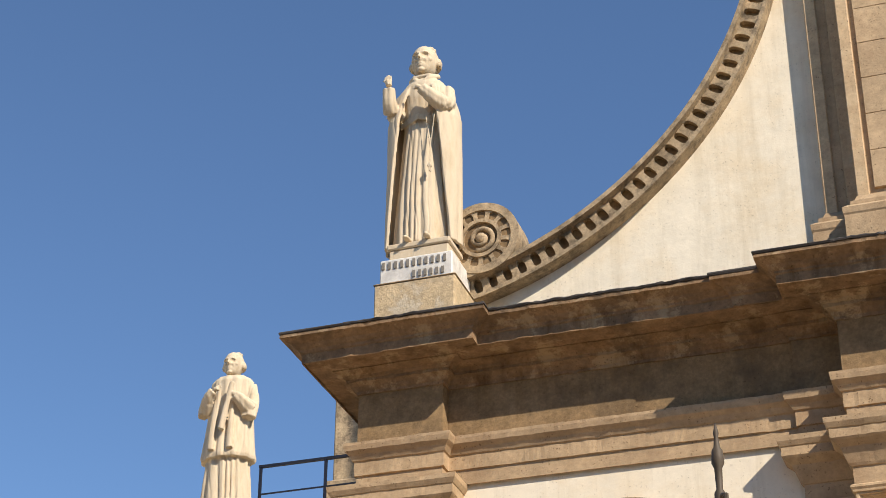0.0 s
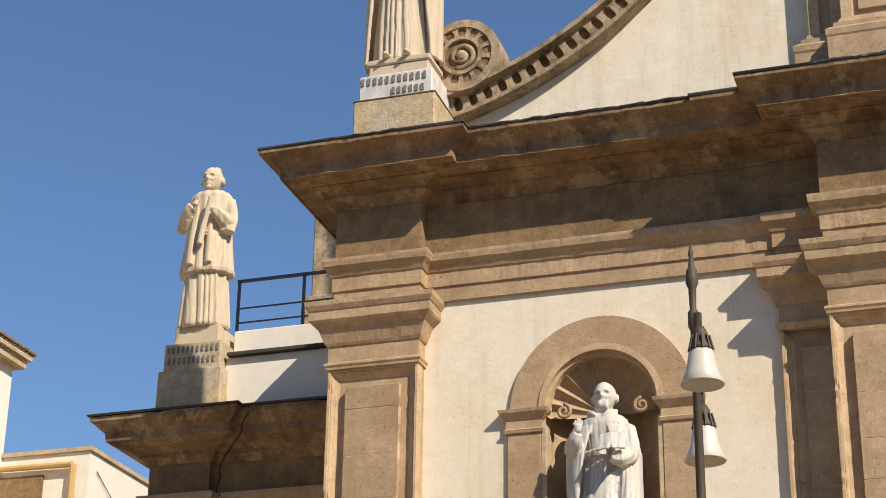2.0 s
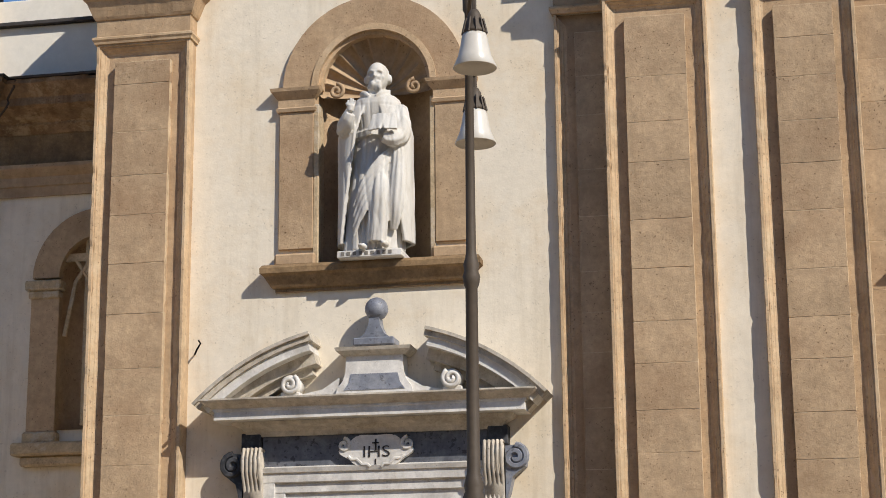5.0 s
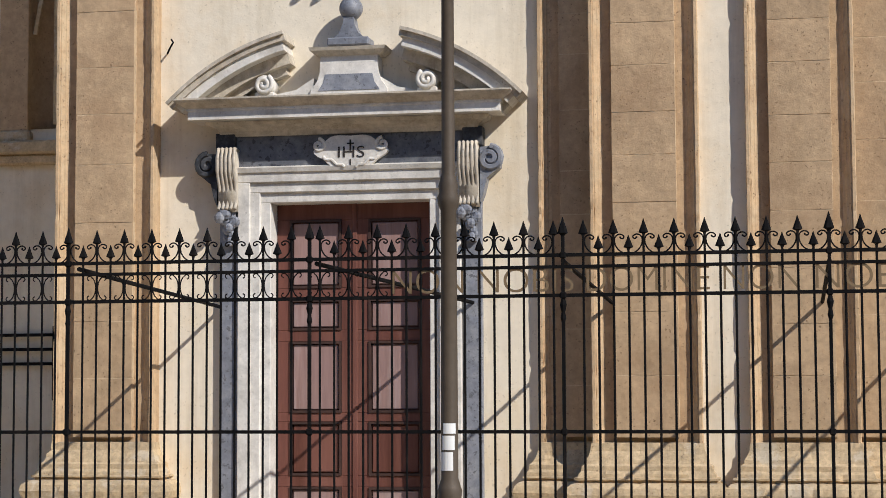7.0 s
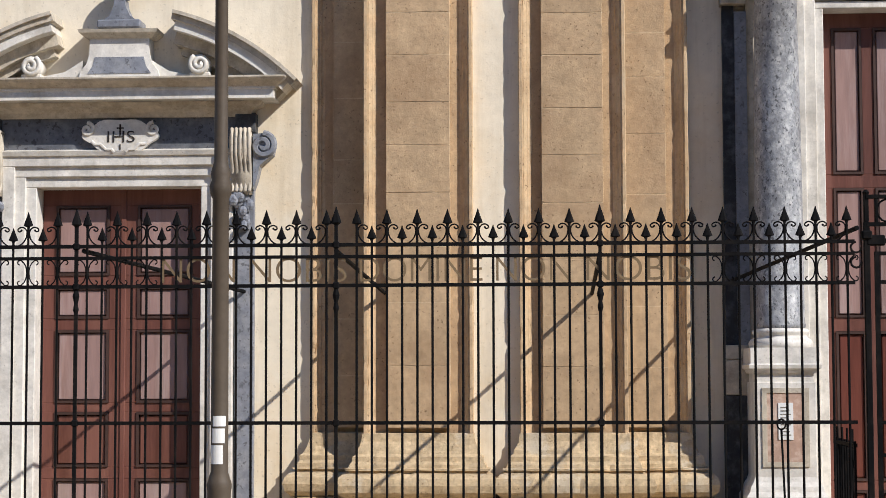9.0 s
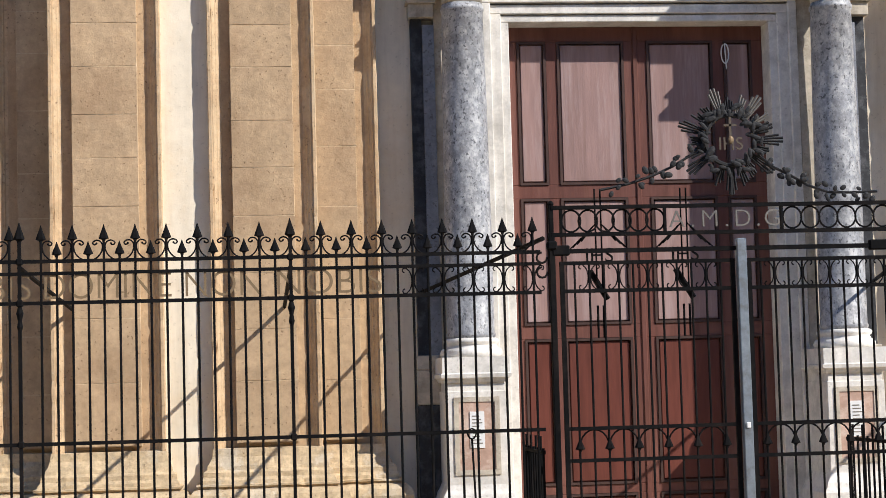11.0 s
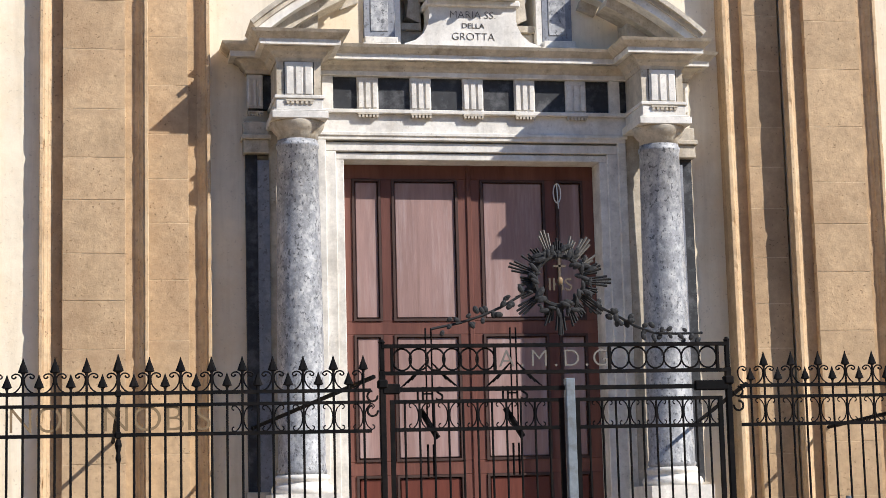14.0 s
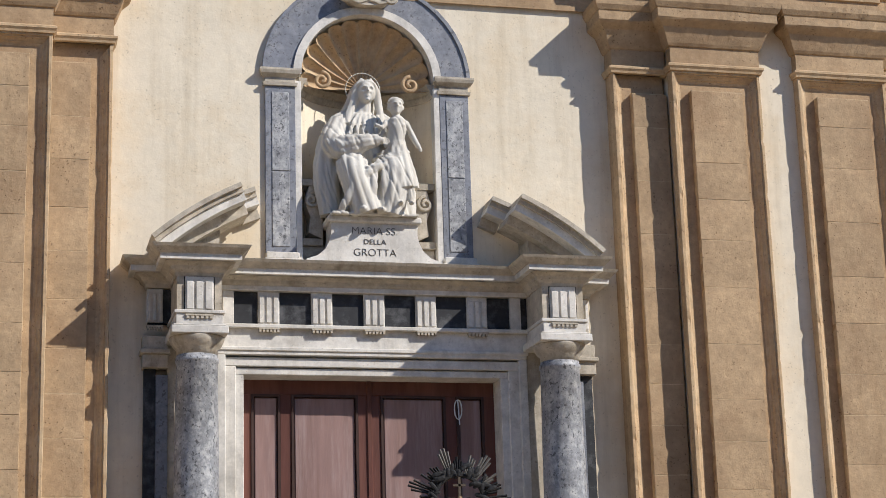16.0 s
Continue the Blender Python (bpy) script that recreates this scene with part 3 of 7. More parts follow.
part("slate_capping", sweep(bmesh.new(), PLAN, [(-0.02, z3 + 0.105), (0.64, z3 - 0.028), (0.648, z3 - 0.012), (0.64, z3 + 0.0), (-0.02, z3 + 0.13)], wear=0.03), SLATE, entablature, "thin dark slate capping")

# ---- upper storey: volute, upper pilasters ----
ARC_X, ARC_Z, ARC_R = -6.37, 14.83, 4.36


def volute(flip=False):
    v = thing("volute", "concave carved stone volute with dark oval flutes ending in a scroll", "volute", (-4.0, WALL - 0.3, 10.3))
    inv = Matrix.Translation(-v.location)

    def put(name, bm, mat, label="", smooth=False):
        bm.transform(inv)
        return part(name, bm, mat, v, label, smooth)

    a0, a1 = -72.0, -12.0
    n = 40
    # plaster field under the curve
    pts = [(ARC_X + (ARC_R + 0.2) * math.cos(radians(a0 + (a1 - a0) * i / n)), ARC_Z + (ARC_R + 0.2) * math.sin(radians(a0 + (a1 - a0) * i / n))) for i in range(n + 1)]
    bm = plate(bmesh.new(), [(-5.6, 9.9), (-5.6, 10.40)] + pts + [(-1.55, pts[-1][1]), (-1.55, 9.9)], WALL + 0.05, WALL + 0.40)
    put("field", bm, PLASTER, "cream plaster field below the curve")
    # rims and recessed band; the band's dark colour stands in for shade
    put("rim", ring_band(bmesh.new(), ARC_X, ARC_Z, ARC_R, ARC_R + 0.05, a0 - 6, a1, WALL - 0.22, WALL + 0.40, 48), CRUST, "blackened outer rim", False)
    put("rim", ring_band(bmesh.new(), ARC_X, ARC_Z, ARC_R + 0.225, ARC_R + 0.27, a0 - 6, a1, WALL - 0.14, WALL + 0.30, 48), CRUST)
    put("band", ring_band(bmesh.new(), ARC_X, ARC_Z, ARC_R + 0.045, ARC_R + 0.23, a0 - 6, a1, WALL - 0.06, WALL + 0.30, 48), STONE_DARK, "recessed band toned dark for shade")
    count = 31
    for i in range(count):
        # ribs between the oval flutes
        a = a0 - 5 + (a1 - a0 + 5) * (i + 0.5) / count
        bm = bmesh.new()
        prof = [(-0.66, 0.045), (0.66, 0.045), (0.46, 0.065), (0.36, 0.09), (0.34, 0.14), (0.36, 0.185), (0.46, 0.21), (0.66, 0.23), (-0.66, 0.23), (-0.46, 0.21), (-0.36, 0.185), (-0.34, 0.14), (-0.36, 0.09), (-0.46, 0.065)]
        out = [(ARC_X + (ARC_R + r) * math.cos(radians(a + d * 1.42)), ARC_Z + (ARC_R + r) * math.sin(radians(a + d * 1.42))) for d, r in prof]
        plate(bm, out, WALL - 0.125, WALL - 0.05)
        put("flute_rib", bm, CRUST)
    # scroll; its drum is coloured dark as the shade of the hollows
    cx, cz, r = -5.14, 11.0, 0.385
    bm = bmesh.new()
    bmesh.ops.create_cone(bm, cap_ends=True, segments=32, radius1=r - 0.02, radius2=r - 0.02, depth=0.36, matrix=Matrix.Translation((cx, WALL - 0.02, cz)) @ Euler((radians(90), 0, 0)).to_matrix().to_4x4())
    put("scroll_drum", bm, STONE_DARK, "scroll hollows toned dark for shade")
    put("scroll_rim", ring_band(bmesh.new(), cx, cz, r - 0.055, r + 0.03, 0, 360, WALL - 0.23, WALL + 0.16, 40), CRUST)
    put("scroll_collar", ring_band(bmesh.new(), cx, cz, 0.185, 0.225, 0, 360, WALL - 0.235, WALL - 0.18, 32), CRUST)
    bm = bmesh.new()
    pts = spiral(cx, cz, 0.15, 1.7, 250, 1, 40, 0.10)
    tube(bm, [(x, WALL - 0.21, z) for x, z in pts], [0.030 - 0.010 * i / 40 for i in range(41)], 8)
    put("scroll_ridge", bm, CRUST, "", True)
    for i in range(13):
        tb = bmesh.new()
        b0 = radians(20 + 360 * i / 13)
        plate(tb, [(cx + q * math.cos(b0 + d), cz + q * math.sin(b0 + d)) for q, d in ((0.21, -0.13), (0.24, -0.10), (0.28, -0.075), (0.31, -0.10), (0.335, -0.15), (0.335, 0.15), (0.31, 0.10), (0.28, 0.075), (0.24, 0.10), (0.21, 0.13))], WALL - 0.215, WALL - 0.17)
        put("scroll_petal", tb, CRUST)
    bm = bmesh.new()
    ball(bm, (cx, WALL - 0.22, cz), 0.06, (1, 0.7, 1))
    put("scroll_eye", bm, CRUST)
    return v


vol = volute()
other = copy_thing(vol, Matrix.Translation((mirror(vol.location.x), vol.location.y, vol.location.z)))
other.scale = (-1, 1, 1)


def upper_pilaster(x0, x1, e, back):
    p = thing("upper_pilaster", "brown stone pilaster of the upper storey with a moulded base", "pilaster", ((x0 + x1) / 2, WALL - e, 10), "upper pilasters")
    inv = Matrix.Translation(-p.location)

    def put(name, bm, mat, label=""):
        bm.transform(inv)
        return part(name, bm, mat, p, label)

    yf = WALL - e
    z0, z1 = 10.68, 19.0
    put("shaft", boxes((x0 + 0.005, x1 - 0.005, yf + 0.05, WALL + 0.1, z0, z1)), STONE)
    put("frame_strip", boxes((x0, x0 + 0.12, yf, yf + 0.1, z0, z1), bevel=0.008), STONE_EDGE)
    put("frame_strip", boxes((x1 - 0.12, x1, yf, yf + 0.1, z0, z1), bevel=0.008), STONE_EDGE)
    z = z0 + 0.1
    while z < z1 and x1 - x0 > 0.5:
        put("stone_block", boxes((x0 + 0.17, x1 - 0.17, yf + 0.015, yf + 0.08, z, min(z1, z + 0.42)), bevel=0.004), STONE)
        z += 0.424
    plan = [(x0, WALL + 0.1), (x0, yf), (x1, yf), (x1, WALL + 0.1)]
    put("base", sweep(bmesh.new(), plan, [(-0.05, 9.9), (0.13, 9.9), (0.13, 10.44), (0.14, 10.46), (0.145, 10.52), (0.10, 10.56), (0.07, 10.57), (0.07, 10.62), (0.03, 10.64), (0.004, 10.70), (-0.05, 10.70)]), STONE)
    return p


for a, b, e, back in ((-1.62, -1.28, 0.12, 0.0), (-1.28, -0.2, 0.36, 0.0)):
    upper_pilaster(a, b, e, back)
    upper_pilaster(mirror(b), mirror(a), e, back)


# ---- statues: plain draped figures, one mesh each ----
def sculpt(name, bm, mat, at, neck, dents=(), amount=0.006, voxel=0.0085, slant=0.0):
    """Fuses rough forms into one carved body, cuts soft cloth folds below the neck and hollows the eyes."""
    bmesh.ops.recalc_face_normals(bm, faces=bm.faces[:])
    tmp = part(name + "_rough", bm, mat)
    mod = tmp.modifiers.new("fuse", "REMESH")
    mod.mode, mod.voxel_size = "VOXEL", voxel
    me = bpy.data.meshes.new_from_object(tmp.evaluated_get(bpy.context.evaluated_depsgraph_get()))
    rough = tmp.data
    bpy.data.objects.remove(tmp)
    bpy.data.meshes.remove(rough)
    out = bmesh.new()
    out.from_mesh(me)
    bpy.data.meshes.remove(me)
    bmesh.ops.smooth_vert(out, verts=out.verts[:], factor=0.45, use_axis_x=True, use_axis_y=True, use_axis_z=True)
    out.normal_update()
    moves = []
    for v in out.verts:
        c = v.co
        k = max(0.0, min(1.0, (neck - c.z) / 0.12))
        a = max(0.0, 1 - abs(noise.noise(Vector(((c.x + slant * c.z) * 13 + 0.5 * noise.noise(c * 2.5), c.y * 8, c.z * 1.0)))) * 3.5)
        m = v.normal * (-amount * a * k)
        for d, r, deep in dents:
            q = (c - d).length / r
            if q < 1:
                m += Vector((0, deep * (1 - q * q), 0))
        moves.append(m)
    for v, m in zip(out.verts, moves):
        v.co += m
    for f in out.faces:
        f.smooth = True
    out.transform(Matrix.Translation(at))
    return part(name, out, mat, None, "", True)


def carve_head(bm, at, r, hair=1.0, beard=0.0, seed=3):
    """A carved head facing the street: skull, hair, brow, nose, cheeks, lips and chin; gives back the eye hollows."""
    rnd = random.Random(seed)
    c = Vector(at)

    def blob(x, y, z, s, scale=(1, 1, 1), u=10):
        ball(bm, c + Vector((x, y, z)) * r, s * r, scale, u, u - 2)

    ball(bm, c, r, (0.70, 0.84, 1.0), 24, 18)
    blob(0, 0.14, 0.18, 0.84, (0.88, 0.95, 0.95), 18)
    blob(0, -0.26, -0.46, 0.50, (0.98, 0.98, 0.98), 16)
    blob(0, -0.62, -0.80, 0.17, (1.2, 0.9, 0.8))
    for s in (-1, 1):
        blob(s * 0.40, -0.50, -0.16, 0.20, (1, 0.8, 0.8))
        blob(s * 0.72, 0.05, -0.05, 0.17, (0.6, 0.9, 1.5))
        tube(bm, [c + Vector((s * 0.48, -0.58, 0.16)) * r, c + Vector((s * 0.28, -0.79, 0.22)) * r, c + Vector((s * 0.07, -0.83, 0.17)) * r], 0.075 * r, 6)
    tube(bm, [c + Vector((0, -0.80, 0.18)) * r, c + Vector((0, -0.93, -0.08)) * r, c + Vector((0, -0.98, -0.22)) * r], [0.065 * r, 0.08 * r, 0.105 * r], 8)
    blob(0, -0.73, -0.44, 0.10, (1.7, 0.7, 0.45), 8)
    blob(0, -0.72, -0.58, 0.10, (1.4, 0.7, 0.5), 8)
    for i in range(int(90 * hair)):
        a, e = rnd.uniform(-0.2, math.pi + 0.2), rnd.uniform(0.15, 1.4)
        d = Vector((math.cos(a) * math.cos(e) * 0.80, math.sin(a) * math.cos(e) * 0.8 + 0.05, 0.22 + math.sin(e) * 0.80))
        blob(d.x, d.y, d.z, rnd.uniform(0.09, 0.15), (1.2, 1, 0.8), 6)
    for i in range(15 if hair > 0.3 else 0):
        a = math.pi * (i / 14)
        blob(0.70 * math.cos(a), -0.28 - 0.28 * math.sin(a), 0.34 + 0.40 * math.sin(a), 0.11, (1, 1, 1), 6)
    for i in range(14):
        a = math.pi * (i / 13)
        blob(0.80 * math.cos(a), 0.10 + 0.72 * math.sin(a), -0.10, 0.16, (1, 1, 1.8), 6)
    for i in range(int(16 * beard)):
        blob(rnd.uniform(-0.4, 0.4), -0.62 + rnd.uniform(-0.12, 0.08), -0.72 + rnd.uniform(-0.22, 0.12), 0.17, (1, 1, 1.3), 7)
    return [(c + Vector((s * 0.27, -0.78, 0.03)) * r, 0.21 * r, 0.12 * r) for s in (-1, 1)] + [(c + Vector((s * 0.22, -0.75, -0.36)) * r, 0.13 * r, 0.05 * r) for s in (-1, 1)]


def robed(name, label, at, height, width, mat, parts, lean=0.0, group="", beard=0.0, hair=1.0, robe=1.0):
    """A standing draped figure of the given height with its base at a place; parts adds arms and cloths."""
    bm = bmesh.new()
    h, w = height, width
    rnd = random.Random(len(label) + int(abs(at[0]) * 10))
    seg, rings = 180, []
    rows = [(0.0, 0.46), (0.015, 0.50), (0.06, 0.49), (0.12, 0.475), (0.20, 0.455), (0.28, 0.435), (0.36, 0.415), (0.42, 0.40), (0.48, 0.385), (0.53, 0.37), (0.57, 0.36), (0.60, 0.355), (0.66, 0.39), (0.72, 0.425), (0.765, 0.43), (0.79, 0.39), (0.812, 0.28), (0.828, 0.15), (0.845, 0.125), (0.87, 0.12)]
    phase = [rnd.uniform(0, 6.28) for _ in range(4)]
    for z, r in rows:
        ring = []
        r *= robe if z < 0.8 else 1.0
        cloth = max(0.0, min(1.0, (0.66 - z) / 0.45)) * 0.95 + (0.12 if z < 0.76 else 0.0)
        for i in range(seg):
            a = 2 * math.pi * i / seg
            u = a + 0.16 * math.sin(3 * a + phase[2]) + 0.10 * math.sin(5 * a + phase[3]) * (1 - z) + 0.05 * math.sin(9 * z + phase[1])
            fold = 0.20 * (abs(math.sin(8.5 * u + phase[0])) ** 0.55 - 0.80) + 0.05 * abs(math.sin(15.5 * u + phase[1]))
            rr = r * (1 + fold * cloth)
            ring.append(bm.verts.new((w * rr * math.cos(a) + lean * (z - 0.4) * w, w * rr * 0.72 * math.sin(a), z * h)))
        rings.append(ring)
    for a, b in zip(rings, rings[1:]):
        for i in range(seg):
            bm.faces.new((a[i], a[(i + 1) % seg], b[(i + 1) % seg], b[i]))
    bm.faces.new(rings[0][::-1])
    bm.faces.new(rings[-1])
    hx = lean * 0.55 * w
    dents = carve_head(bm, (hx, -0.012 * h, 0.918 * h), 0.078 * h, hair, beard)
    tube(bm, [(hx - 0.06 * h, 0.0, 0.846 * h), (hx - 0.033 * h, -0.048 * h, 0.828 * h), (hx + 0.033 * h, -0.048 * h, 0.828 * h), (hx + 0.06 * h, 0.0, 0.846 * h)], 0.009 * h, 6)  # collar
    parts(bm, h, w)
    return tagged(sculpt(name, bm, mat, at, 0.82 * h, dents), label, "statue", group)


def drape(bm, pts, radii, folds=7, seg=36, flat=0.7, depth=0.10):
    """A tapering pleated cloth or sleeve along points, smoothed between them."""
    pts = [Vector(p) for p in pts]
    radii = list(radii)
    for _ in range(2):                                                         # round the run between the points
        fine, fr = [pts[0]], [radii[0]]
        for p, q, r, t in zip(pts, pts[1:], radii, radii[1:]):
            fine += [p.lerp(q, 0.25), p.lerp(q, 0.75)]
            fr += [r * 0.75 + t * 0.25, r * 0.25 + t * 0.75]
        pts, radii = fine + [pts[-1]], fr + [radii[-1]]
    rings = []
    for i, p in enumerate(pts):
        d = (pts[min(i + 1, len(pts) - 1)] - pts[max(i - 1, 0)]).normalized()
        side = d.cross(Vector((0, 1, 0)) if abs(d.y) < 0.9 else Vector((1, 0, 0))).normalized()
        up = side.cross(d)
        ring = []
        for k in range(seg):
            a = 2 * math.pi * k / seg
            f = 1 + 2.2 * depth * (abs(math.cos(folds * 0.5 * a + i * 0.06)) ** 0.6 - 0.7)
            ring.append(bm.verts.new(p + radii[i] * f * (math.cos(a) * side + flat * math.sin(a) * up)))
        rings.append(ring)
    for a, b in zip(rings, rings[1:]):
        for k in range(seg):
            bm.faces.new((a[k], a[(k + 1) % seg], b[(k + 1) % seg], b[k]))
    bm.faces.new(rings[0][::-1])
    bm.faces.new(rings[-1])


def palm(bm, at, way, size):
    """A closed mitten with a few finger ridges."""
    at, way = Vector(at), Vector(way).normalized()
    tube(bm, [at, at + way * size * 0.55], [size * 0.30, size * 0.34], 8)
    side = way.cross(Vector((0, 1, 0))).normalized()
    for k in range(4):
        o = side * (k - 1.5) * size * 0.17
        tube(bm, [at + way * size * 0.45 + o, at + way * size * (1.15 if k in (1, 2) else 1.0) + o * 1.15], [size * 0.10, size * 0.07], 6)
    tube(bm, [at + way * size * 0.2, at + way * size * 0.7 + side * size * 0.45], [size * 0.10, size * 0.08], 6)


def cape(bm, h, w, top, bottom, r_top, r_bottom, gap, thick=0.05):
    """An open cloak hanging round the back and sides, parted in front by a gap in degrees."""
    n, m = 60, 16
    sheets = []
    for off in (0.0, -thick):
        grid = []
        for j in range(m + 1):
            s = j / m
            z = (top + (bottom - top) * s) * h
            ease = min(1.0, s / 0.24) ** 0.6
            g = radians(gap[0] + (gap[1] - gap[0]) * s)
            row = []
            for i in range(n + 1):
                a = -math.pi / 2 + g + (2 * math.pi - 2 * g) * i / n
                r = r_top + (r_bottom - r_top) * ease
                r *= 1 + 0.07 * s * (abs(math.sin(4.5 * a + 0.8 * s)) ** 0.6 - 0.6)
                row.append(bm.verts.new(((r + off) * w * math.cos(a), (r + off) * w * 0.70 * math.sin(a), z)))
            grid.append(row)
        sheets.append(grid)
    p, q = sheets
    for j in range(m):
        for i in range(n):
            bm.faces.new((p[j][i], p[j + 1][i], p[j + 1][i + 1], p[j][i + 1]))
            bm.faces.new((q[j][i], q[j][i + 1], q[j + 1][i + 1], q[j + 1][i]))
        for i, way in ((0, 1), (n, -1)):
            bm.faces.new((p[j][i], q[j][i], q[j + 1][i], p[j + 1][i])[::way])
    for i in range(n):
        bm.faces.new((p[0][i], p[0][i + 1], q[0][i + 1], q[0][i]))
        bm.faces.new((p[m][i], q[m][i], q[m][i + 1], p[m][i + 1]))


def saint_blessing(bm, h, w):
    # open cape, a raised forearm and an arm across the breast
    cape(bm, h, w, 0.80, 0.01, 0.32, 0.60, (24, 58), 0.06)
    drape(bm, [(-0.34 * w, -0.02 * w, 0.75 * h), (-0.44 * w, -0.16 * w, 0.63 * h), (-0.46 * w, -0.36 * w, 0.665 * h), (-0.44 * w, -0.44 * w, 0.745 * h)], [0.13 * w, 0.15 * w, 0.12 * w, 0.10 * w], 7, 36, 0.9, 0.06)
    palm(bm, (-0.44 * w, -0.45 * w, 0.755 * h), (-0.12, 0, 1), 0.19 * w)
    drape(bm, [(0.36 * w, -0.03 * w, 0.75 * h), (0.46 * w, -0.24 * w, 0.635 * h), (0.28 * w, -0.42 * w, 0.665 * h), (0.10 * w, -0.46 * w, 0.715 * h)], [0.14 * w, 0.15 * w, 0.12 * w, 0.09 * w], 7, 36, 0.9, 0.06)
    palm(bm, (0.10 * w, -0.47 * w, 0.715 * h), (-1, 0, 0.45), 0.16 * w)
    # sash and hanging beads with a small cross
    for k in range(3):
        tube(bm, [(-0.36 * w, -0.10 * w, (0.592 + 0.011 * k) * h), (0.0, -0.30 * w, (0.596 + 0.011 * k) * h), (0.36 * w, -0.10 * w, (0.592 + 0.011 * k) * h)], 0.020 * w, 8)
    for i in range(30):
        u = i / 29
        for sx in (-1, 1):
            ball(bm, (0.20 * w + sx * 0.07 * w * (1 - u) + 0.02 * w * u, -0.325 * w - 0.03 * w * u, (0.60 - 0.17 * u) * h), 0.014 * w, (1, 1, 1), 6, 5)
    for i in range(9):
        ball(bm, (0.22 * w, -0.36 * w, (0.43 - 0.008 * i) * h), 0.014 * w, (1, 1, 1), 6, 5)
    box(bm, 0.205 * w, 0.235 * w, -0.40 * w, -0.34 * w, 0.315 * h, 0.36 * h)
    box(bm, 0.185 * w, 0.255 * w, -0.40 * w, -0.34 * w, 0.338 * h, 0.348 * h)
    # stand-up collar
    for s in (-1, 1):
        drape(bm, [(s * 0.06 * w, -0.22 * w, 0.80 * h), (s * 0.15 * w, -0.16 * w, 0.825 * h), (s * 0.24 * w, -0.02 * w, 0.84 * h)], [0.02 * w, 0.05 * w, 0.04 * w], 2, 16)
    ball(bm, (-0.12 * w, -0.40 * w, 0.012 * h), 0.07 * w, (0.8, 1.6, 0.6))
    ball(bm, (0.20 * w, -0.40 * w, 0.012 * h), 0.07 * w, (0.8, 1.6, 0.6))


def saint_surplice(bm, h, w):
    # knee-long surplice over a cassock, wide sleeves, scroll in the arm
    rows = [(0.32, 0.54), (0.34, 0.56), (0.45, 0.50), (0.58, 0.46), (0.70, 0.46), (0.80, 0.43), (0.83, 0.34)]
    lathe(bm, [(r * w, z * h) for z, r in rows], (0, 0, 0), 54, 0.74, 12, 0.045)
    drape(bm, [(-0.38 * w, -0.02 * w, 0.77 * h), (-0.50 * w, -0.12 * w, 0.66 * h), (-0.47 * w, -0.20 * w, 0.60 * h)], [0.14 * w, 0.17 * w, 0.15 * w], 6)
    drape(bm, [(-0.46 * w, -0.18 * w, 0.62 * h), (-0.34 * w, -0.40 * w, 0.68 * h), (-0.20 * w, -0.46 * w, 0.715 * h)], [0.16 * w, 0.12 * w, 0.09 * w], 6)
    palm(bm, (-0.18 * w, -0.47 * w, 0.72 * h), (1, 0, 0.15), 0.16 * w)
    drape(bm, [(0.38 * w, -0.02 * w, 0.77 * h), (0.50 * w, -0.14 * w, 0.64 * h), (0.48 * w, -0.22 * w, 0.55 * h)], [0.14 * w, 0.18 * w, 0.15 * w], 6)
    drape(bm, [(0.50 * w, -0.20 * w, 0.60 * h), (0.36 * w, -0.42 * w, 0.65 * h), (0.28 * w, -0.46 * w, 0.67 * h)], [0.17 * w, 0.12 * w, 0.09 * w], 6)
    palm(bm, (0.30 * w, -0.47 * w, 0.675 * h), (-1, 0, 0.25), 0.16 * w)
    tube(bm, [(0.22 * w, -0.50 * w, 0.75 * h), (0.02 * w, -0.46 * w, 0.47 * h)], [0.05 * w, 0.075 * w], 10)
    for s in (-1, 1):
        drape(bm, [(s * 0.13 * w, -0.28 * w, 0.77 * h), (s * 0.17 * w, -0.36 * w, 0.60 * h), (s * 0.20 * w, -0.41 * w, 0.36 * h)], [0.05 * w, 0.06 * w, 0.07 * w], 2, 16)


